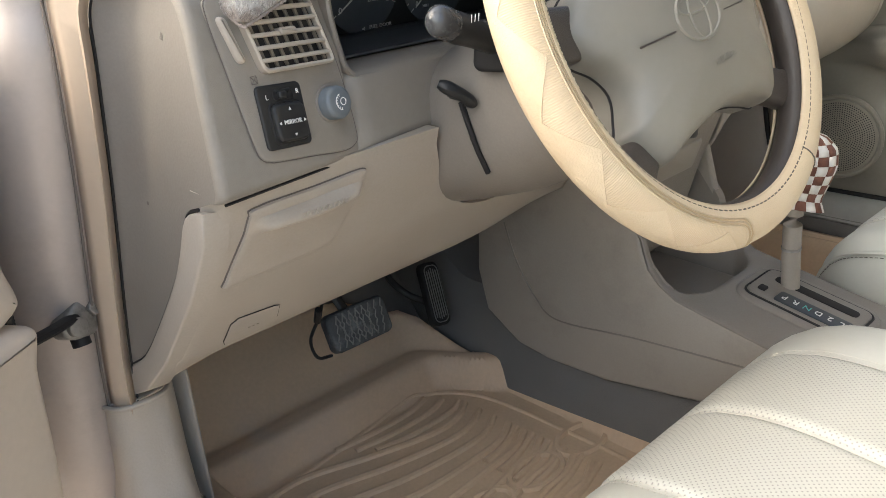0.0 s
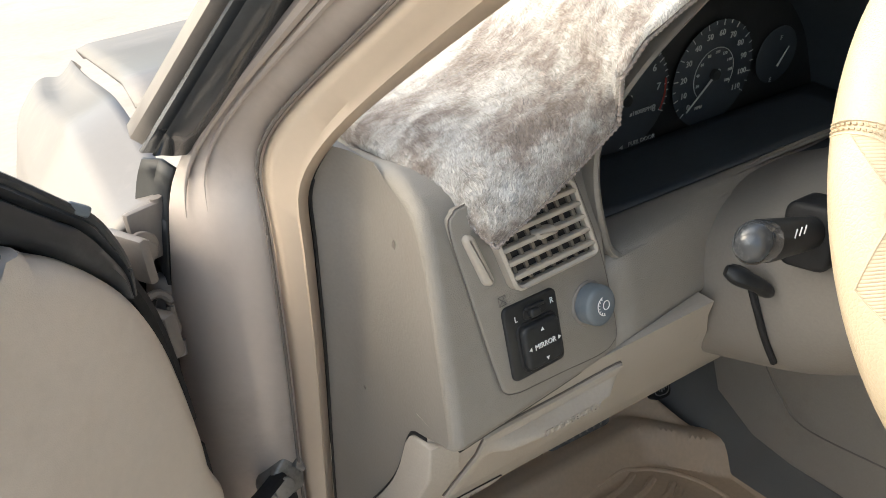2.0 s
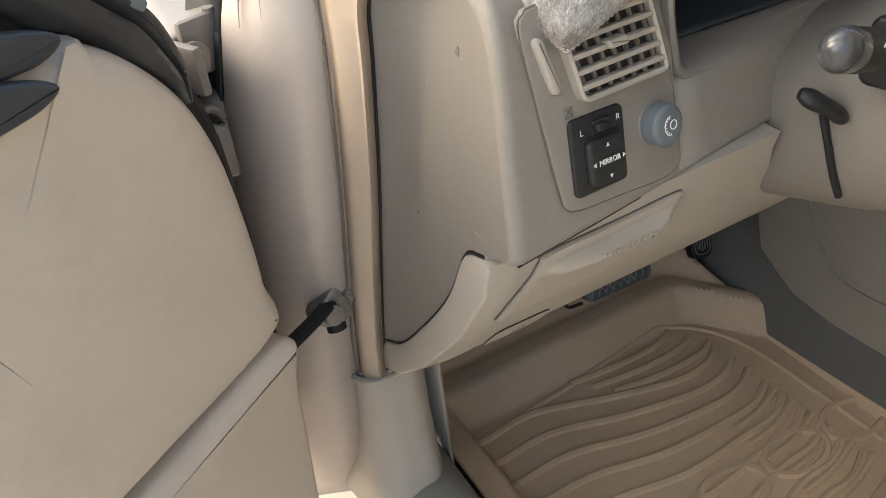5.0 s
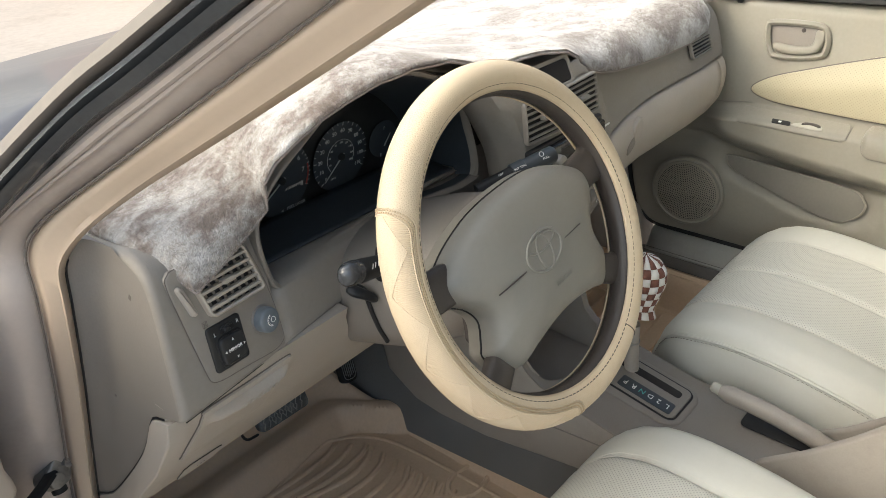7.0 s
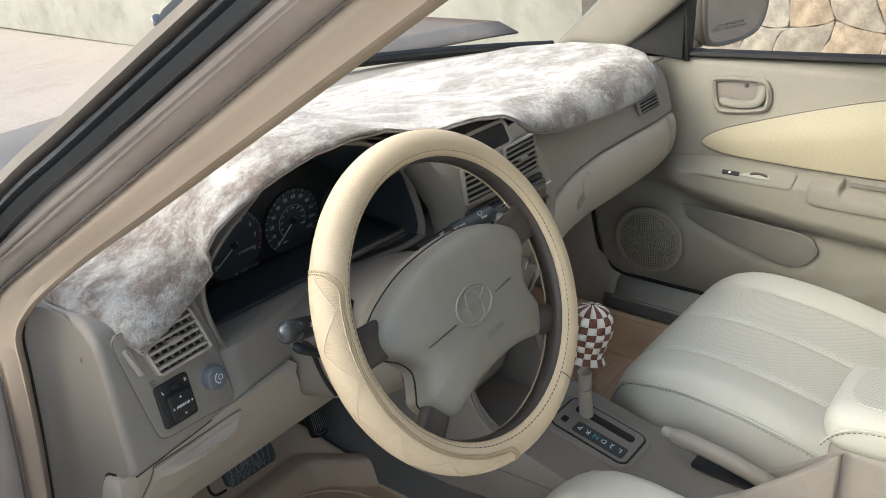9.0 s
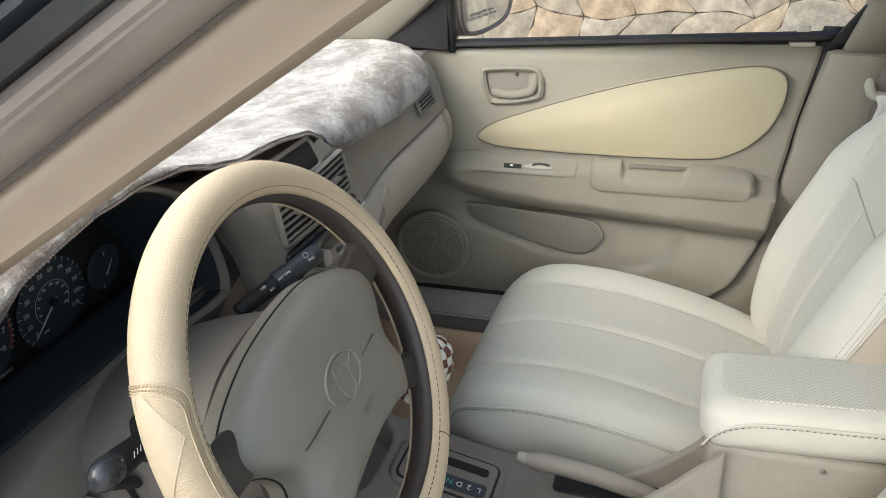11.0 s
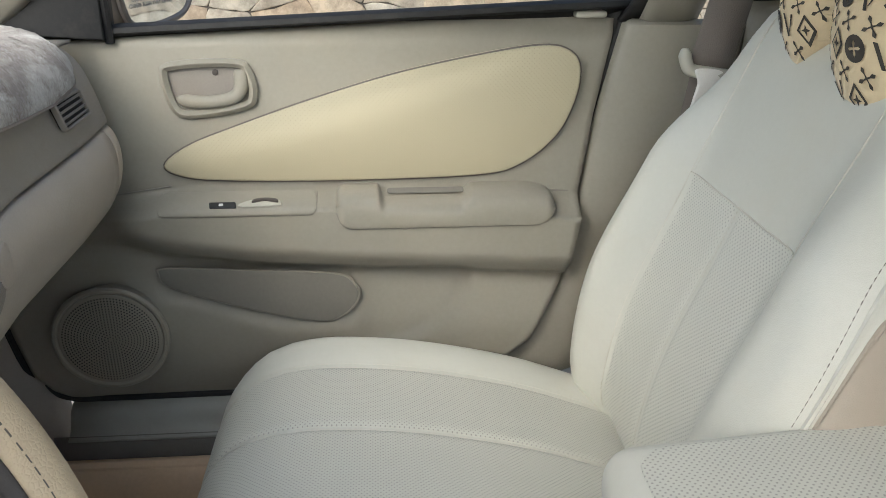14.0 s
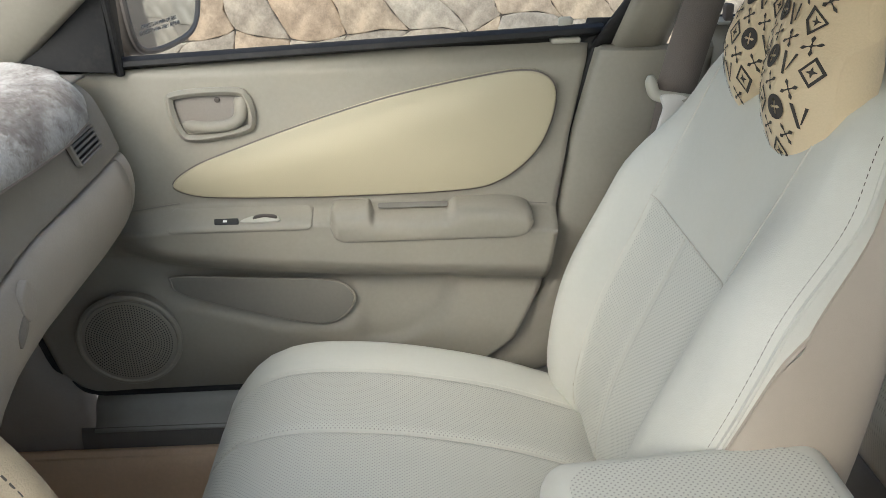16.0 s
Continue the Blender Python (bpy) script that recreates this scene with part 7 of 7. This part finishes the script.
# ---------------------------------------------------------------- driver's door, standing open
near_door = thing("door_3", "beige driver door standing open, black upper frame", "car door", kind="structure")
DD = Matrix((Vector((-0.82, -0.57, 0)).normalized(), Vector((0, 0, 1)), Vector((0.57, -0.82, 0)).normalized())).transposed().to_4x4()
DD.translation = (-0.80 + 0.0, 0.33 + 0.0, 0.0)
OFF = (np.array((-0.86, 0.285)) - np.array((-0.80, 0.33))) @ np.array((0.57, -0.82))
# lighter copy of DOORTRIM: daylight on the open door is in the colour
NEARTRIM = material("door_vinyl_lit_copy", (0.56, 0.49, 0.415), 0.5, vary=0.06, bump=0.08, cells=700, dirt=(0.36, 0.3, 0.25), dirt_amount=0.3)
panel_line = [tuple(p) for p in spl([(0.122, 0.952), (0.30, 0.955), (0.70, 0.95), (0.72, 0.70), (0.60, 0.692), (0.20, 0.690), (0.034, 0.692), (0.026, 0.740), (0.026, 0.783), (0.032, 0.844), (0.048, 0.891), (0.074, 0.926), (0.100, 0.946)], 90, closed=True)]
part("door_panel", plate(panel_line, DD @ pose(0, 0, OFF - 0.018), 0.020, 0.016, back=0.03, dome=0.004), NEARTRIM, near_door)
low_panel = [tuple(p) for p in spl([(0.032, 0.686), (0.20, 0.684), (0.60, 0.686), (0.72, 0.68), (0.72, 0.40), (0.40, 0.38), (0.10, 0.39), (0.052, 0.45), (0.038, 0.55), (0.030, 0.64)], 70, closed=True)]
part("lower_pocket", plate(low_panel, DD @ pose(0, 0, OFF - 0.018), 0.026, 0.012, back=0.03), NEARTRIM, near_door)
sash_out = spl([(0.040, 0.884), (0.0375, 0.902), (0.041, 0.920), (0.050, 0.941), (0.064, 0.956), (0.098, 0.990), (0.122, 1.010), (0.20, 1.068), (0.35, 1.16), (0.50, 1.23)], 50)
sash_in = spl([(0.050, 0.889), (0.056, 0.902), (0.072, 0.921), (0.090, 0.942), (0.114, 0.961), (0.135, 0.980), (0.21, 1.034), (0.36, 1.128), (0.51, 1.20)], 50)
frame_rows = []
for k, h in ((0.0, -0.040), (0.0, -0.018), (0.04, -0.011), (0.16, -0.007), (0.24, -0.010), (0.30, -0.012), (0.36, -0.006), (0.60, -0.003), (0.80, -0.005), (0.88, -0.010), (0.94, -0.012), (1.0, -0.016), (1.0, -0.040)):
    frame_rows.append([DD @ Vector((*(a + (b - a) * k), OFF + h)) for a, b in zip(sash_out, sash_in)])
SEALBLACK = material("dusty_black_seal", (0.030, 0.031, 0.033), 0.35, vary=0.3, bump=0.08, dirt=(0.12, 0.115, 0.11), dirt_amount=0.45, dirt_scale=30)
part("window_frame", loft(frame_rows, caps=True), SEALBLACK, near_door, "black rubber window frame", smooth=50)
part("frame_lip", tube([DD @ Vector((*p, OFF - 0.012)) for p in sash_out], 0.0035, n=8), SEALBLACK, near_door)
part("torn_edge", rbox((0.014, 0.007, 0.005), DD @ pose(0.058, 0.952, OFF - 0.010, 10, 20, 40), 0.002), GREYKNOB, near_door)
for k, (a, b) in enumerate((((0.125, 0.961), 0.0), ((0.140, 0.948), 0.012))):
    part("sail_trim", plate([tuple(p) for p in spl([(a[0] if isinstance(a, tuple) else a, 0.963 - 0.018 * k), (0.20, 0.985 - 0.02 * k), (0.34, 1.03 - 0.02 * k), (0.34, 0.93 - 0.01 * k), (0.20, 0.952 - 0.02 * k), (0.135 + 0.012 * k, 0.951 - 0.016 * k)], 40, closed=True)], DD @ pose(0, 0, OFF - 0.004 + b * 0.6), 0.010, 0.003), BLUEBLACK, near_door, "dark blue-black mirror sail trim")
part("door_shell", plate([(0.018, 0.92), (0.018, 0.42), (0.05, 0.36), (0.8, 0.36), (0.8, 0.95), (0.10, 0.95)], DD @ pose(0, 0, OFF - 0.16), 0.115, 0.01), INNERPAINT, near_door)
part("shell_seal", tube([DD @ Vector((a, b, OFF - 0.028)) for a, b in spl([(0.045, 0.92), (0.022, 0.86), (0.016, 0.78), (0.018, 0.66), (0.028, 0.5), (0.04, 0.42)], 24)], 0.008, n=8), RUBBER, near_door)

# dusty paint, darkened for the shade the hinges stand in
HINGE = material("dusty_shaded_hinge_paint", (0.21, 0.185, 0.165), 0.55, metal=0.2, vary=0.15, bump=0.1, dirt=(0.1, 0.09, 0.08), dirt_amount=0.5, dirt_scale=25)
hg = part("hinge", join(rbox((0.034, 0.008, 0.040), pose(-0.806, 0.388, 0.890, 0, 0, 18), 0.003), rbox((0.008, 0.042, 0.034), pose(-0.826, 0.372, 0.884, 0, 0, 24), 0.003), tube([(-0.797, 0.392, 0.893), (-0.797, 0.392, 0.912)], 0.0045, n=10)), HINGE, near_door, "dusty painted steel hinge")
HB = plane_at((-0.818, 0.374, 0.886), (0.95, 0.3, 0), (0, 0, 1))
part("washer", plate(disc(0.0125, 28), HB, 0.003, 0.001), HINGE, hg)
part("hex_bolt", plate(disc(0.0085, 6), HB @ pose(0, 0, 0.003, 0, 0, 12), 0.006, 0.001), HINGE, hg, smooth=0)
hg2 = part("hinge", join(rbox((0.034, 0.024, 0.050), pose(-0.806, 0.390, 0.830, 0, 8, 20), 0.010, 4), rbox((0.012, 0.05, 0.036), pose(-0.828, 0.37, 0.826, 0, 0, 30), 0.004)), HINGE, near_door, "dusty painted cast hinge")
part("hinge_eye", tube([(-0.822, 0.372, 0.848), (-0.829, 0.366, 0.840), (-0.824, 0.368, 0.830)], 0.005, n=8), RUBBER, hg2)
part("hinge_lip", tube(spl([(-0.829, 0.366, 0.850), (-0.818, 0.368, 0.853), (-0.811, 0.369, 0.845), (-0.814, 0.369, 0.832), (-0.828, 0.366, 0.812)], 14), 0.0032, n=8), HINGE, hg2)
part("hinge_pin", tube([(-0.812, 0.378, 0.806), (-0.814, 0.376, 0.795)], 0.006, n=10), STEEL, hg2)
check = thing("door_check", "greasy steel door check strap on the pillar", "door check")
DARKSTEEL = material("greasy_steel", (0.26, 0.245, 0.225), 0.5, metal=0.6, vary=0.3, bump=0.2, dirt=(0.04, 0.035, 0.03), dirt_amount=0.6, dirt_scale=60)
CK = plane_at((-0.757, 0.382, 0.643), (0.95, 0.25, 0), (0.1, 0.25, 1))
part("bracket", plate([tuple(p) for p in spl([(-0.022, -0.012), (0.004, -0.016), (0.012, 0.0), (0.016, 0.018), (0.006, 0.024), (-0.014, 0.012), (-0.026, 0.002)], 30, closed=True)], CK, 0.010, 0.003, back=0.01), DARKSTEEL, check)
for a, b, r in ((0.010, 0.008, 0.0085), (-0.013, -0.003, 0.0095)):
    part("bolt", plate(disc(r, 6 if a > 0 else 20), CK @ pose(a, b, 0.010), 0.006, 0.0015), DARKSTEEL, check, smooth=25)
arm_pts = spl([(-0.766, 0.374, 0.650), (-0.784, 0.358, 0.653), (-0.802, 0.343, 0.657), (-0.822, 0.326, 0.662)], 12)
part("strap", tube(arm_pts, 0.0078, n=8, flat=0.55), RUBBER, check)
part("roller", tube([(-0.764, 0.378, 0.632), (-0.764, 0.374, 0.620)], 0.009, n=12), RUBBER, check)



# ---------------------------------------------------------------- plush dashboard cover
plush_keys = [(-0.684, 0.300, 0.944), (-0.683, 0.262, 0.948), (-0.673, 0.222, 0.937), (-0.654, 0.184, 0.906), (-0.6126, 0.189, 0.920), (-0.576, 0.196, 0.934), (-0.552, 0.194, 0.950), (-0.556, 0.187, 0.972), (-0.562, 0.180, 0.984), (-0.549, 0.174, 1.004), (-0.522, 0.171, 1.018), (-0.490, 0.170, 1.030), (-0.458, 0.168, 1.038), (-0.407, 0.166, 1.048), (-0.353, 0.166, 1.050), (-0.295, 0.164, 1.044), (-0.25, 0.160, 1.030), (-0.20, 0.158, 1.018),
              (-0.13, 0.149, 1.016), (-0.06, 0.149, 1.002), (-0.02, 0.157, 0.984), (0.03, 0.178, 0.958), (0.08, 0.190, 0.935), (0.14, 0.192, 0.919), (0.25, 0.195, 0.906), (0.35, 0.196, 0.899), (0.45, 0.198, 0.895), (0.53, 0.201, 0.902), (0.58, 0.221, 0.918), (0.615, 0.262, 0.940)]
plush_arr = np.array(plush_keys)
hem = np.concatenate(([0], np.cumsum(np.linalg.norm(np.diff(plush_arr, axis=0), axis=1))))
hem /= hem[-1]
plush_run = np.maximum.accumulate(plush_arr[:, 0])


def plush(s, v):
    """s: along the hem; v: 0 hanging front edge .. 1 at the windscreen."""
    ex, ey, ez = (float(np.interp(s, hem, plush_arr[:, k])) for k in range(3))
    even = 0.93 * float(np.interp(s, hem, plush_run)) + 0.07 * (-0.676 + 1.301 * s)
    x = ex + (even - ex) * step(v, 0.0, 0.5)
    back = 0.66 - 0.24 * (x / 0.65) ** 2
    y1 = max(0.275, ey + 0.07)
    z1 = top_z(x, y1) + 0.014
    if v < 0.3:
        t = v / 0.3 * math.pi / 2
        y, z = ey + (y1 - ey) * (1 - math.cos(t)), ez + (z1 - ez) * math.sin(t)
    else:
        k = (v - 0.3) / 0.7
        y = y1 + (back - y1) * k
        z = top_z(x, y) + 0.014
    w = noise.noise(Vector((x * 9, y * 9, 1.7))) * 0.006 + noise.noise(Vector((x * 30, y * 30, 4.2))) * 0.002
    return Vector((x, y, z + w * (0.4 + 0.6 * min(1, v * 4))))


us = np.linspace(0, 1, 190)
vs = np.concatenate((np.linspace(0, 0.3, 30), np.linspace(0.315, 1, 44)))
cover_grid = [[plush(u, v) for v in vs] for u in us]
smoothed = np.array([[tuple(p) for p in r] for r in cover_grid])
for k in range(10):
    smoothed[1:-1, 5:] = 0.25 * smoothed[:-2, 5:] + 0.5 * smoothed[1:-1, 5:] + 0.25 * smoothed[2:, 5:]
    smoothed[:, 3:-1] = 0.15 * smoothed[:, 2:-2] + 0.7 * smoothed[:, 3:-1] + 0.15 * smoothed[:, 4:]
cover_grid = [[Vector(p) for p in r] for r in smoothed]
cover = thing("dashboard_cover", "mottled grey-brown plush dashboard cover with dark edging", "dashboard cover")
PLUSH = bpy.data.materials.new("mottled_plush")
PLUSH.use_nodes = True
pn, pl = nodes_of(PLUSH)
pb = pn["Principled BSDF"]
pb.inputs["Roughness"].default_value = 0.9
pb.inputs["Sheen Weight"].default_value = 0.5
pco = pn.new("ShaderNodeTexCoord")
pmap = pn.new("ShaderNodeMapping")
pmap.inputs["Scale"].default_value = (1.0, 1.9, 1.0)
pmap.inputs["Rotation"].default_value = (0, 0, 0.5)
pl.new(pco.outputs["Object"], pmap.inputs["Vector"])
pz = pn.new("ShaderNodeTexNoise")
pz.inputs["Scale"].default_value, pz.inputs["Detail"].default_value, pz.inputs["Roughness"].default_value = 12.0, 8.0, 0.72
pl.new(pmap.outputs["Vector"], pz.inputs["Vector"])
pr = pn.new("ShaderNodeValToRGB")
for e, (p, c) in zip([pr.color_ramp.elements[0], pr.color_ramp.elements[1], pr.color_ramp.elements.new(0.5), pr.color_ramp.elements.new(0.60)],
                     ((0.41, (0.180, 0.143, 0.118)), (0.62, (0.56, 0.55, 0.52)), (0.47, (0.265, 0.225, 0.195)), (0.54, (0.42, 0.395, 0.36)))):
    e.position, e.color = p, (*c, 1)
pl.new(pz.outputs["Fac"], pr.inputs["Fac"])
pl.new(pr.outputs["Color"], pb.inputs["Base Color"])
pf = pn.new("ShaderNodeTexNoise")
pf.inputs["Scale"].default_value = 260
pl.new(pco.outputs["Object"], pf.inputs["Vector"])
pbp = pn.new("ShaderNodeBump")
pbp.inputs["Strength"].default_value, pbp.inputs["Distance"].default_value = 0.6, 0.004
pl.new(pf.outputs["Fac"], pbp.inputs["Height"])
pl.new(pbp.outputs["Normal"], pb.inputs["Normal"])
part("cloth", loft(cover_grid), PLUSH, cover, solid=0.005, side=0)
part("edging", tube([p + Vector((0, -0.001, -0.002)) for p in [plush(u, 0) for u in np.linspace(0, 1, 1201)]], [0.0015 + 0.0004 * (1, -0.4, -1)[i % 3] for i in range(1201)], n=6), material("edging_grey", (0.31, 0.268, 0.245), 0.9, vary=0.3, fine=600, bump=0.6), cover, "brownish-grey overlocked edging")

PILE = PLUSH.copy()
PILE.name = "plush_fibre"
fn, fl = nodes_of(PILE)
fg = fn.new("ShaderNodeNewGeometry")
fr = fn.new("ShaderNodeMapRange")
fr.inputs["To Min"].default_value, fr.inputs["To Max"].default_value = 0.65, 1.30
fl.new(fg.outputs["Random Per Island"], fr.inputs["Value"])
fm = fn.new("ShaderNodeMix")
fm.data_type, fm.blend_type = "RGBA", "MULTIPLY"
fm.inputs["Factor"].default_value = 1.0
fb = fn["Principled BSDF"]
fl.new(fb.inputs["Base Color"].links[0].from_socket, fm.inputs["A"])
fl.new(fr.outputs["Result"], fm.inputs["B"])
fl.new(fm.outputs["Result"], fb.inputs["Base Color"])
fl.remove(fb.inputs["Normal"].links[0])

# the pile: short leaning fibres in tufts
rng = np.random.default_rng(5)
N = 460000
G = np.array([[tuple(p) for p in r] for r in cover_grid])
iu = rng.random(N) * (len(us) - 1.001)
near = rng.random(N)
iv = np.where(near < 0.48, rng.random(N) * 30, 30 + rng.random(N) * (len(vs) - 31.001))
a, b = iu.astype(int), iv.astype(int)
fu, fv = (iu - a)[:, None], (iv - b)[:, None]
P = (G[a, b] * (1 - fu) + G[a + 1, b] * fu) * (1 - fv) + (G[a, b + 1] * (1 - fu) + G[a + 1, b + 1] * fu) * fv
TU = G[a + 1, b] - G[a, b]
TV = G[a, b + 1] - G[a, b]
NO = np.cross(TU, TV)
NO /= np.maximum(np.linalg.norm(NO, axis=1), 1e-12)[:, None]
NO *= np.sign(np.mean(NO[:, 2]))
keep = (NO[:, 2] > -0.15) & (np.linalg.norm(TU, axis=1) > 1e-4)
P, TU, TV, NO = P[keep], TU[keep], TV[keep], NO[keep]
N = len(P)
swirl = np.array([noise.noise(Vector((p[0] * 26, p[1] * 26, p[2] * 26))) * 1.2 + noise.noise(Vector((p[0] * 110, p[1] * 110, p[2] * 110))) * 1.1 for p in P])
TU /= np.linalg.norm(TU, axis=1)[:, None]
TV /= np.linalg.norm(TV, axis=1)[:, None]
comb = TU * np.sin(swirl)[:, None] + TV * np.cos(swirl)[:, None]
side_v = np.cross(comb, NO)
length = (0.0024 + 0.0016 * rng.random(N))[:, None]
tip = P + NO * length * 0.5 + comb * length * (0.5 + 0.5 * rng.random(N)[:, None])
wide = side_v * 0.00055
tuft = np.array([noise.noise(Vector((p[0] * 150, p[1] * 260, p[2] * 260))) for p in P])[:, None]
P = P + NO * (0.0024 + 0.0010 * tuft)
tip = tip + NO * (0.0015 + 0.0012 * tuft)
shade_n = NO + comb * (0.9 * tuft) + side_v * (0.25 * rng.standard_normal(N)[:, None])
shade_n /= np.linalg.norm(shade_n, axis=1)[:, None]
V = np.stack((P - wide, P + wide, tip), axis=1).reshape(-1, 3)
me = bpy.data.meshes.new("pile")
me.vertices.add(3 * N)
me.vertices.foreach_set("co", V.ravel())
me.loops.add(3 * N)
me.loops.foreach_set("vertex_index", np.arange(3 * N, dtype=np.int32))
me.polygons.add(N)
me.polygons.foreach_set("loop_start", np.arange(0, 3 * N, 3, dtype=np.int32))
me.update()
me.validate()
me.shade_smooth()
me.normals_split_custom_set_from_vertices(np.repeat(shade_n, 3, axis=0))
me.materials.append(PILE)
pile = new("pile_layer", me)
pile.parent = cover
tagged(pile, kind="stuff")

# ---------------------------------------------------------------- walls beside the yard
STONE = bpy.data.materials.new("rubble_stone")
STONE.use_nodes = True
sn, sl = nodes_of(STONE)
sb = sn["Principled BSDF"]
sb.inputs["Roughness"].default_value = 0.85
so = sn.new("ShaderNodeObjectInfo")
sr = sn.new("ShaderNodeValToRGB")
STONES = ((0.0, (0.56, 0.49, 0.38)), (0.3, (0.50, 0.39, 0.28)), (0.55, (0.55, 0.51, 0.43)), (0.8, (0.47, 0.41, 0.33)), (1.0, (0.38, 0.35, 0.30)))
for p, c in STONES[1:-1]:
    sr.color_ramp.elements.new(p)
for i, (p, c) in enumerate(STONES):
    sr.color_ramp.elements[i].color = (*c, 1)
sl.new(so.outputs["Random"], sr.inputs["Fac"])
sc = sn.new("ShaderNodeTexCoord")
sz = sn.new("ShaderNodeTexNoise")
sz.inputs["Scale"].default_value, sz.inputs["Detail"].default_value, sz.inputs["Roughness"].default_value = 16, 9, 0.75
sl.new(sc.outputs["Object"], sz.inputs["Vector"])
sm = sn.new("ShaderNodeMix")
sm.data_type, sm.blend_type = "RGBA", "MULTIPLY"
sm.inputs["Factor"].default_value = 0.75
sg = sn.new("ShaderNodeValToRGB")
sg.color_ramp.elements[0].position, sg.color_ramp.elements[0].color = 0.38, (0.42, 0.40, 0.38, 1)
sg.color_ramp.elements[1].position, sg.color_ramp.elements[1].color = 0.62, (1.05, 1.03, 1.0, 1)
sl.new(sz.outputs["Fac"], sg.inputs["Fac"])
sl.new(sr.outputs["Color"], sm.inputs["A"])
sl.new(sg.outputs["Color"], sm.inputs["B"])
sl.new(sm.outputs["Result"], sb.inputs["Base Color"])
sbp = sn.new("ShaderNodeBump")
sbp.inputs["Strength"].default_value, sbp.inputs["Distance"].default_value = 0.45, 0.02
sl.new(sz.outputs["Fac"], sbp.inputs["Height"])
sl.new(sbp.outputs["Normal"], sb.inputs["Normal"])
stone_wall = thing("stone_wall", "rubble stone wall of ochre and grey stones with dark joints", "stone wall", kind="structure")
part("backing", rbox((0.3, 6.0, 2.4), pose(2.81, -1.4, 1.18), 0.02), material("dark_mortar", (0.12, 0.105, 0.09), 0.9, vary=0.3, bump=0.4), stone_wall)
rnd = random.Random(11)
cols, rows_n, cw, ch = 20, 10, 0.20, 0.145
corner = {}
for i in range(cols + 1):
    for j in range(rows_n + 1):
        corner[i, j] = (-2.6 + i * cw + rnd.uniform(-0.055, 0.055) + (0.08 if j % 2 else 0), j * ch + 0.05 + rnd.uniform(-0.04, 0.04))
mids = {}


def mid_of(a, b):
    k = tuple(sorted((a, b)))
    if k not in mids:
        p, q = np.array(corner[a]), np.array(corner[b])
        mids[k] = (p + q) / 2 + np.array((rnd.uniform(-0.025, 0.025), rnd.uniform(-0.022, 0.022)))
    return mids[k]


for i in range(cols):
    for j in range(rows_n):
        ring = []
        cs = [(i, j), (i + 1, j), (i + 1, j + 1), (i, j + 1)]
        for a_, b_ in zip(cs, cs[1:] + cs[:1]):
            ring += [np.array(corner[a_]), mid_of(a_, b_)]
        smooth_ring = [tuple(p) for p in spl(ring, 16, closed=True)]
        c = np.mean(np.array(smooth_ring), axis=0)
        loc = [(-(p[0] - c[0]), p[1] - c[1]) for p in smooth_ring]
        d = rnd.uniform(0.006, 0.016)
        ins = [(x * 0.965, y * 0.955) for x, y in loc]
        st_ = part("stone", plate(ins, plane_at((0, 0, 0), (0, -1, 0), (0, 0, 1)), d, 0.005, back=0.02), STONE, stone_wall, smooth=60)
        st_.location = (2.66, float(c[0]), float(c[1]))
PINK = material("pink_brick", (0.42, 0.25, 0.20), 0.8, vary=0.15, coarse=3, bump=0.3, dirt=(0.3, 0.22, 0.18), dirt_amount=0.5, dirt_scale=3)
brick_wall = thing("brick_wall", "faded pink brick wall with a ledge", "brick wall", kind="structure")
part("base", rbox((0.3, 8.0, 0.56), pose(3.30, 5.65, 0.26), 0.01), material("grey_plaster", (0.34, 0.33, 0.29), 0.85, vary=0.25, coarse=3, bump=0.3, dirt=(0.2, 0.22, 0.15), dirt_amount=0.6, dirt_scale=4), brick_wall)
part("ledge", rbox((0.34, 8.0, 0.045), pose(3.27, 5.65, 0.545), 0.008), PINK, brick_wall)
part("mortar", rbox((0.2, 8.0, 1.8), pose(3.30, 5.65, 1.46), 0.01), material("pale_mortar", (0.40, 0.36, 0.32), 0.9), brick_wall)
brick_mesh = rbox((0.10, 0.112, 0.42), Matrix.Identity(4), 0.006, 1)
first = None
for k in range(60):
    for r in range(2):
        if first is None:
            first = part("brick", brick_mesh, PINK, brick_wall, smooth=0)
            ob = first
        else:
            ob = new("brick", first.data)
            ob.parent = brick_wall
        ob.location = (3.165, 1.74 + 0.128 * k + (0.064 if r else 0), 0.785 + 0.435 * r)
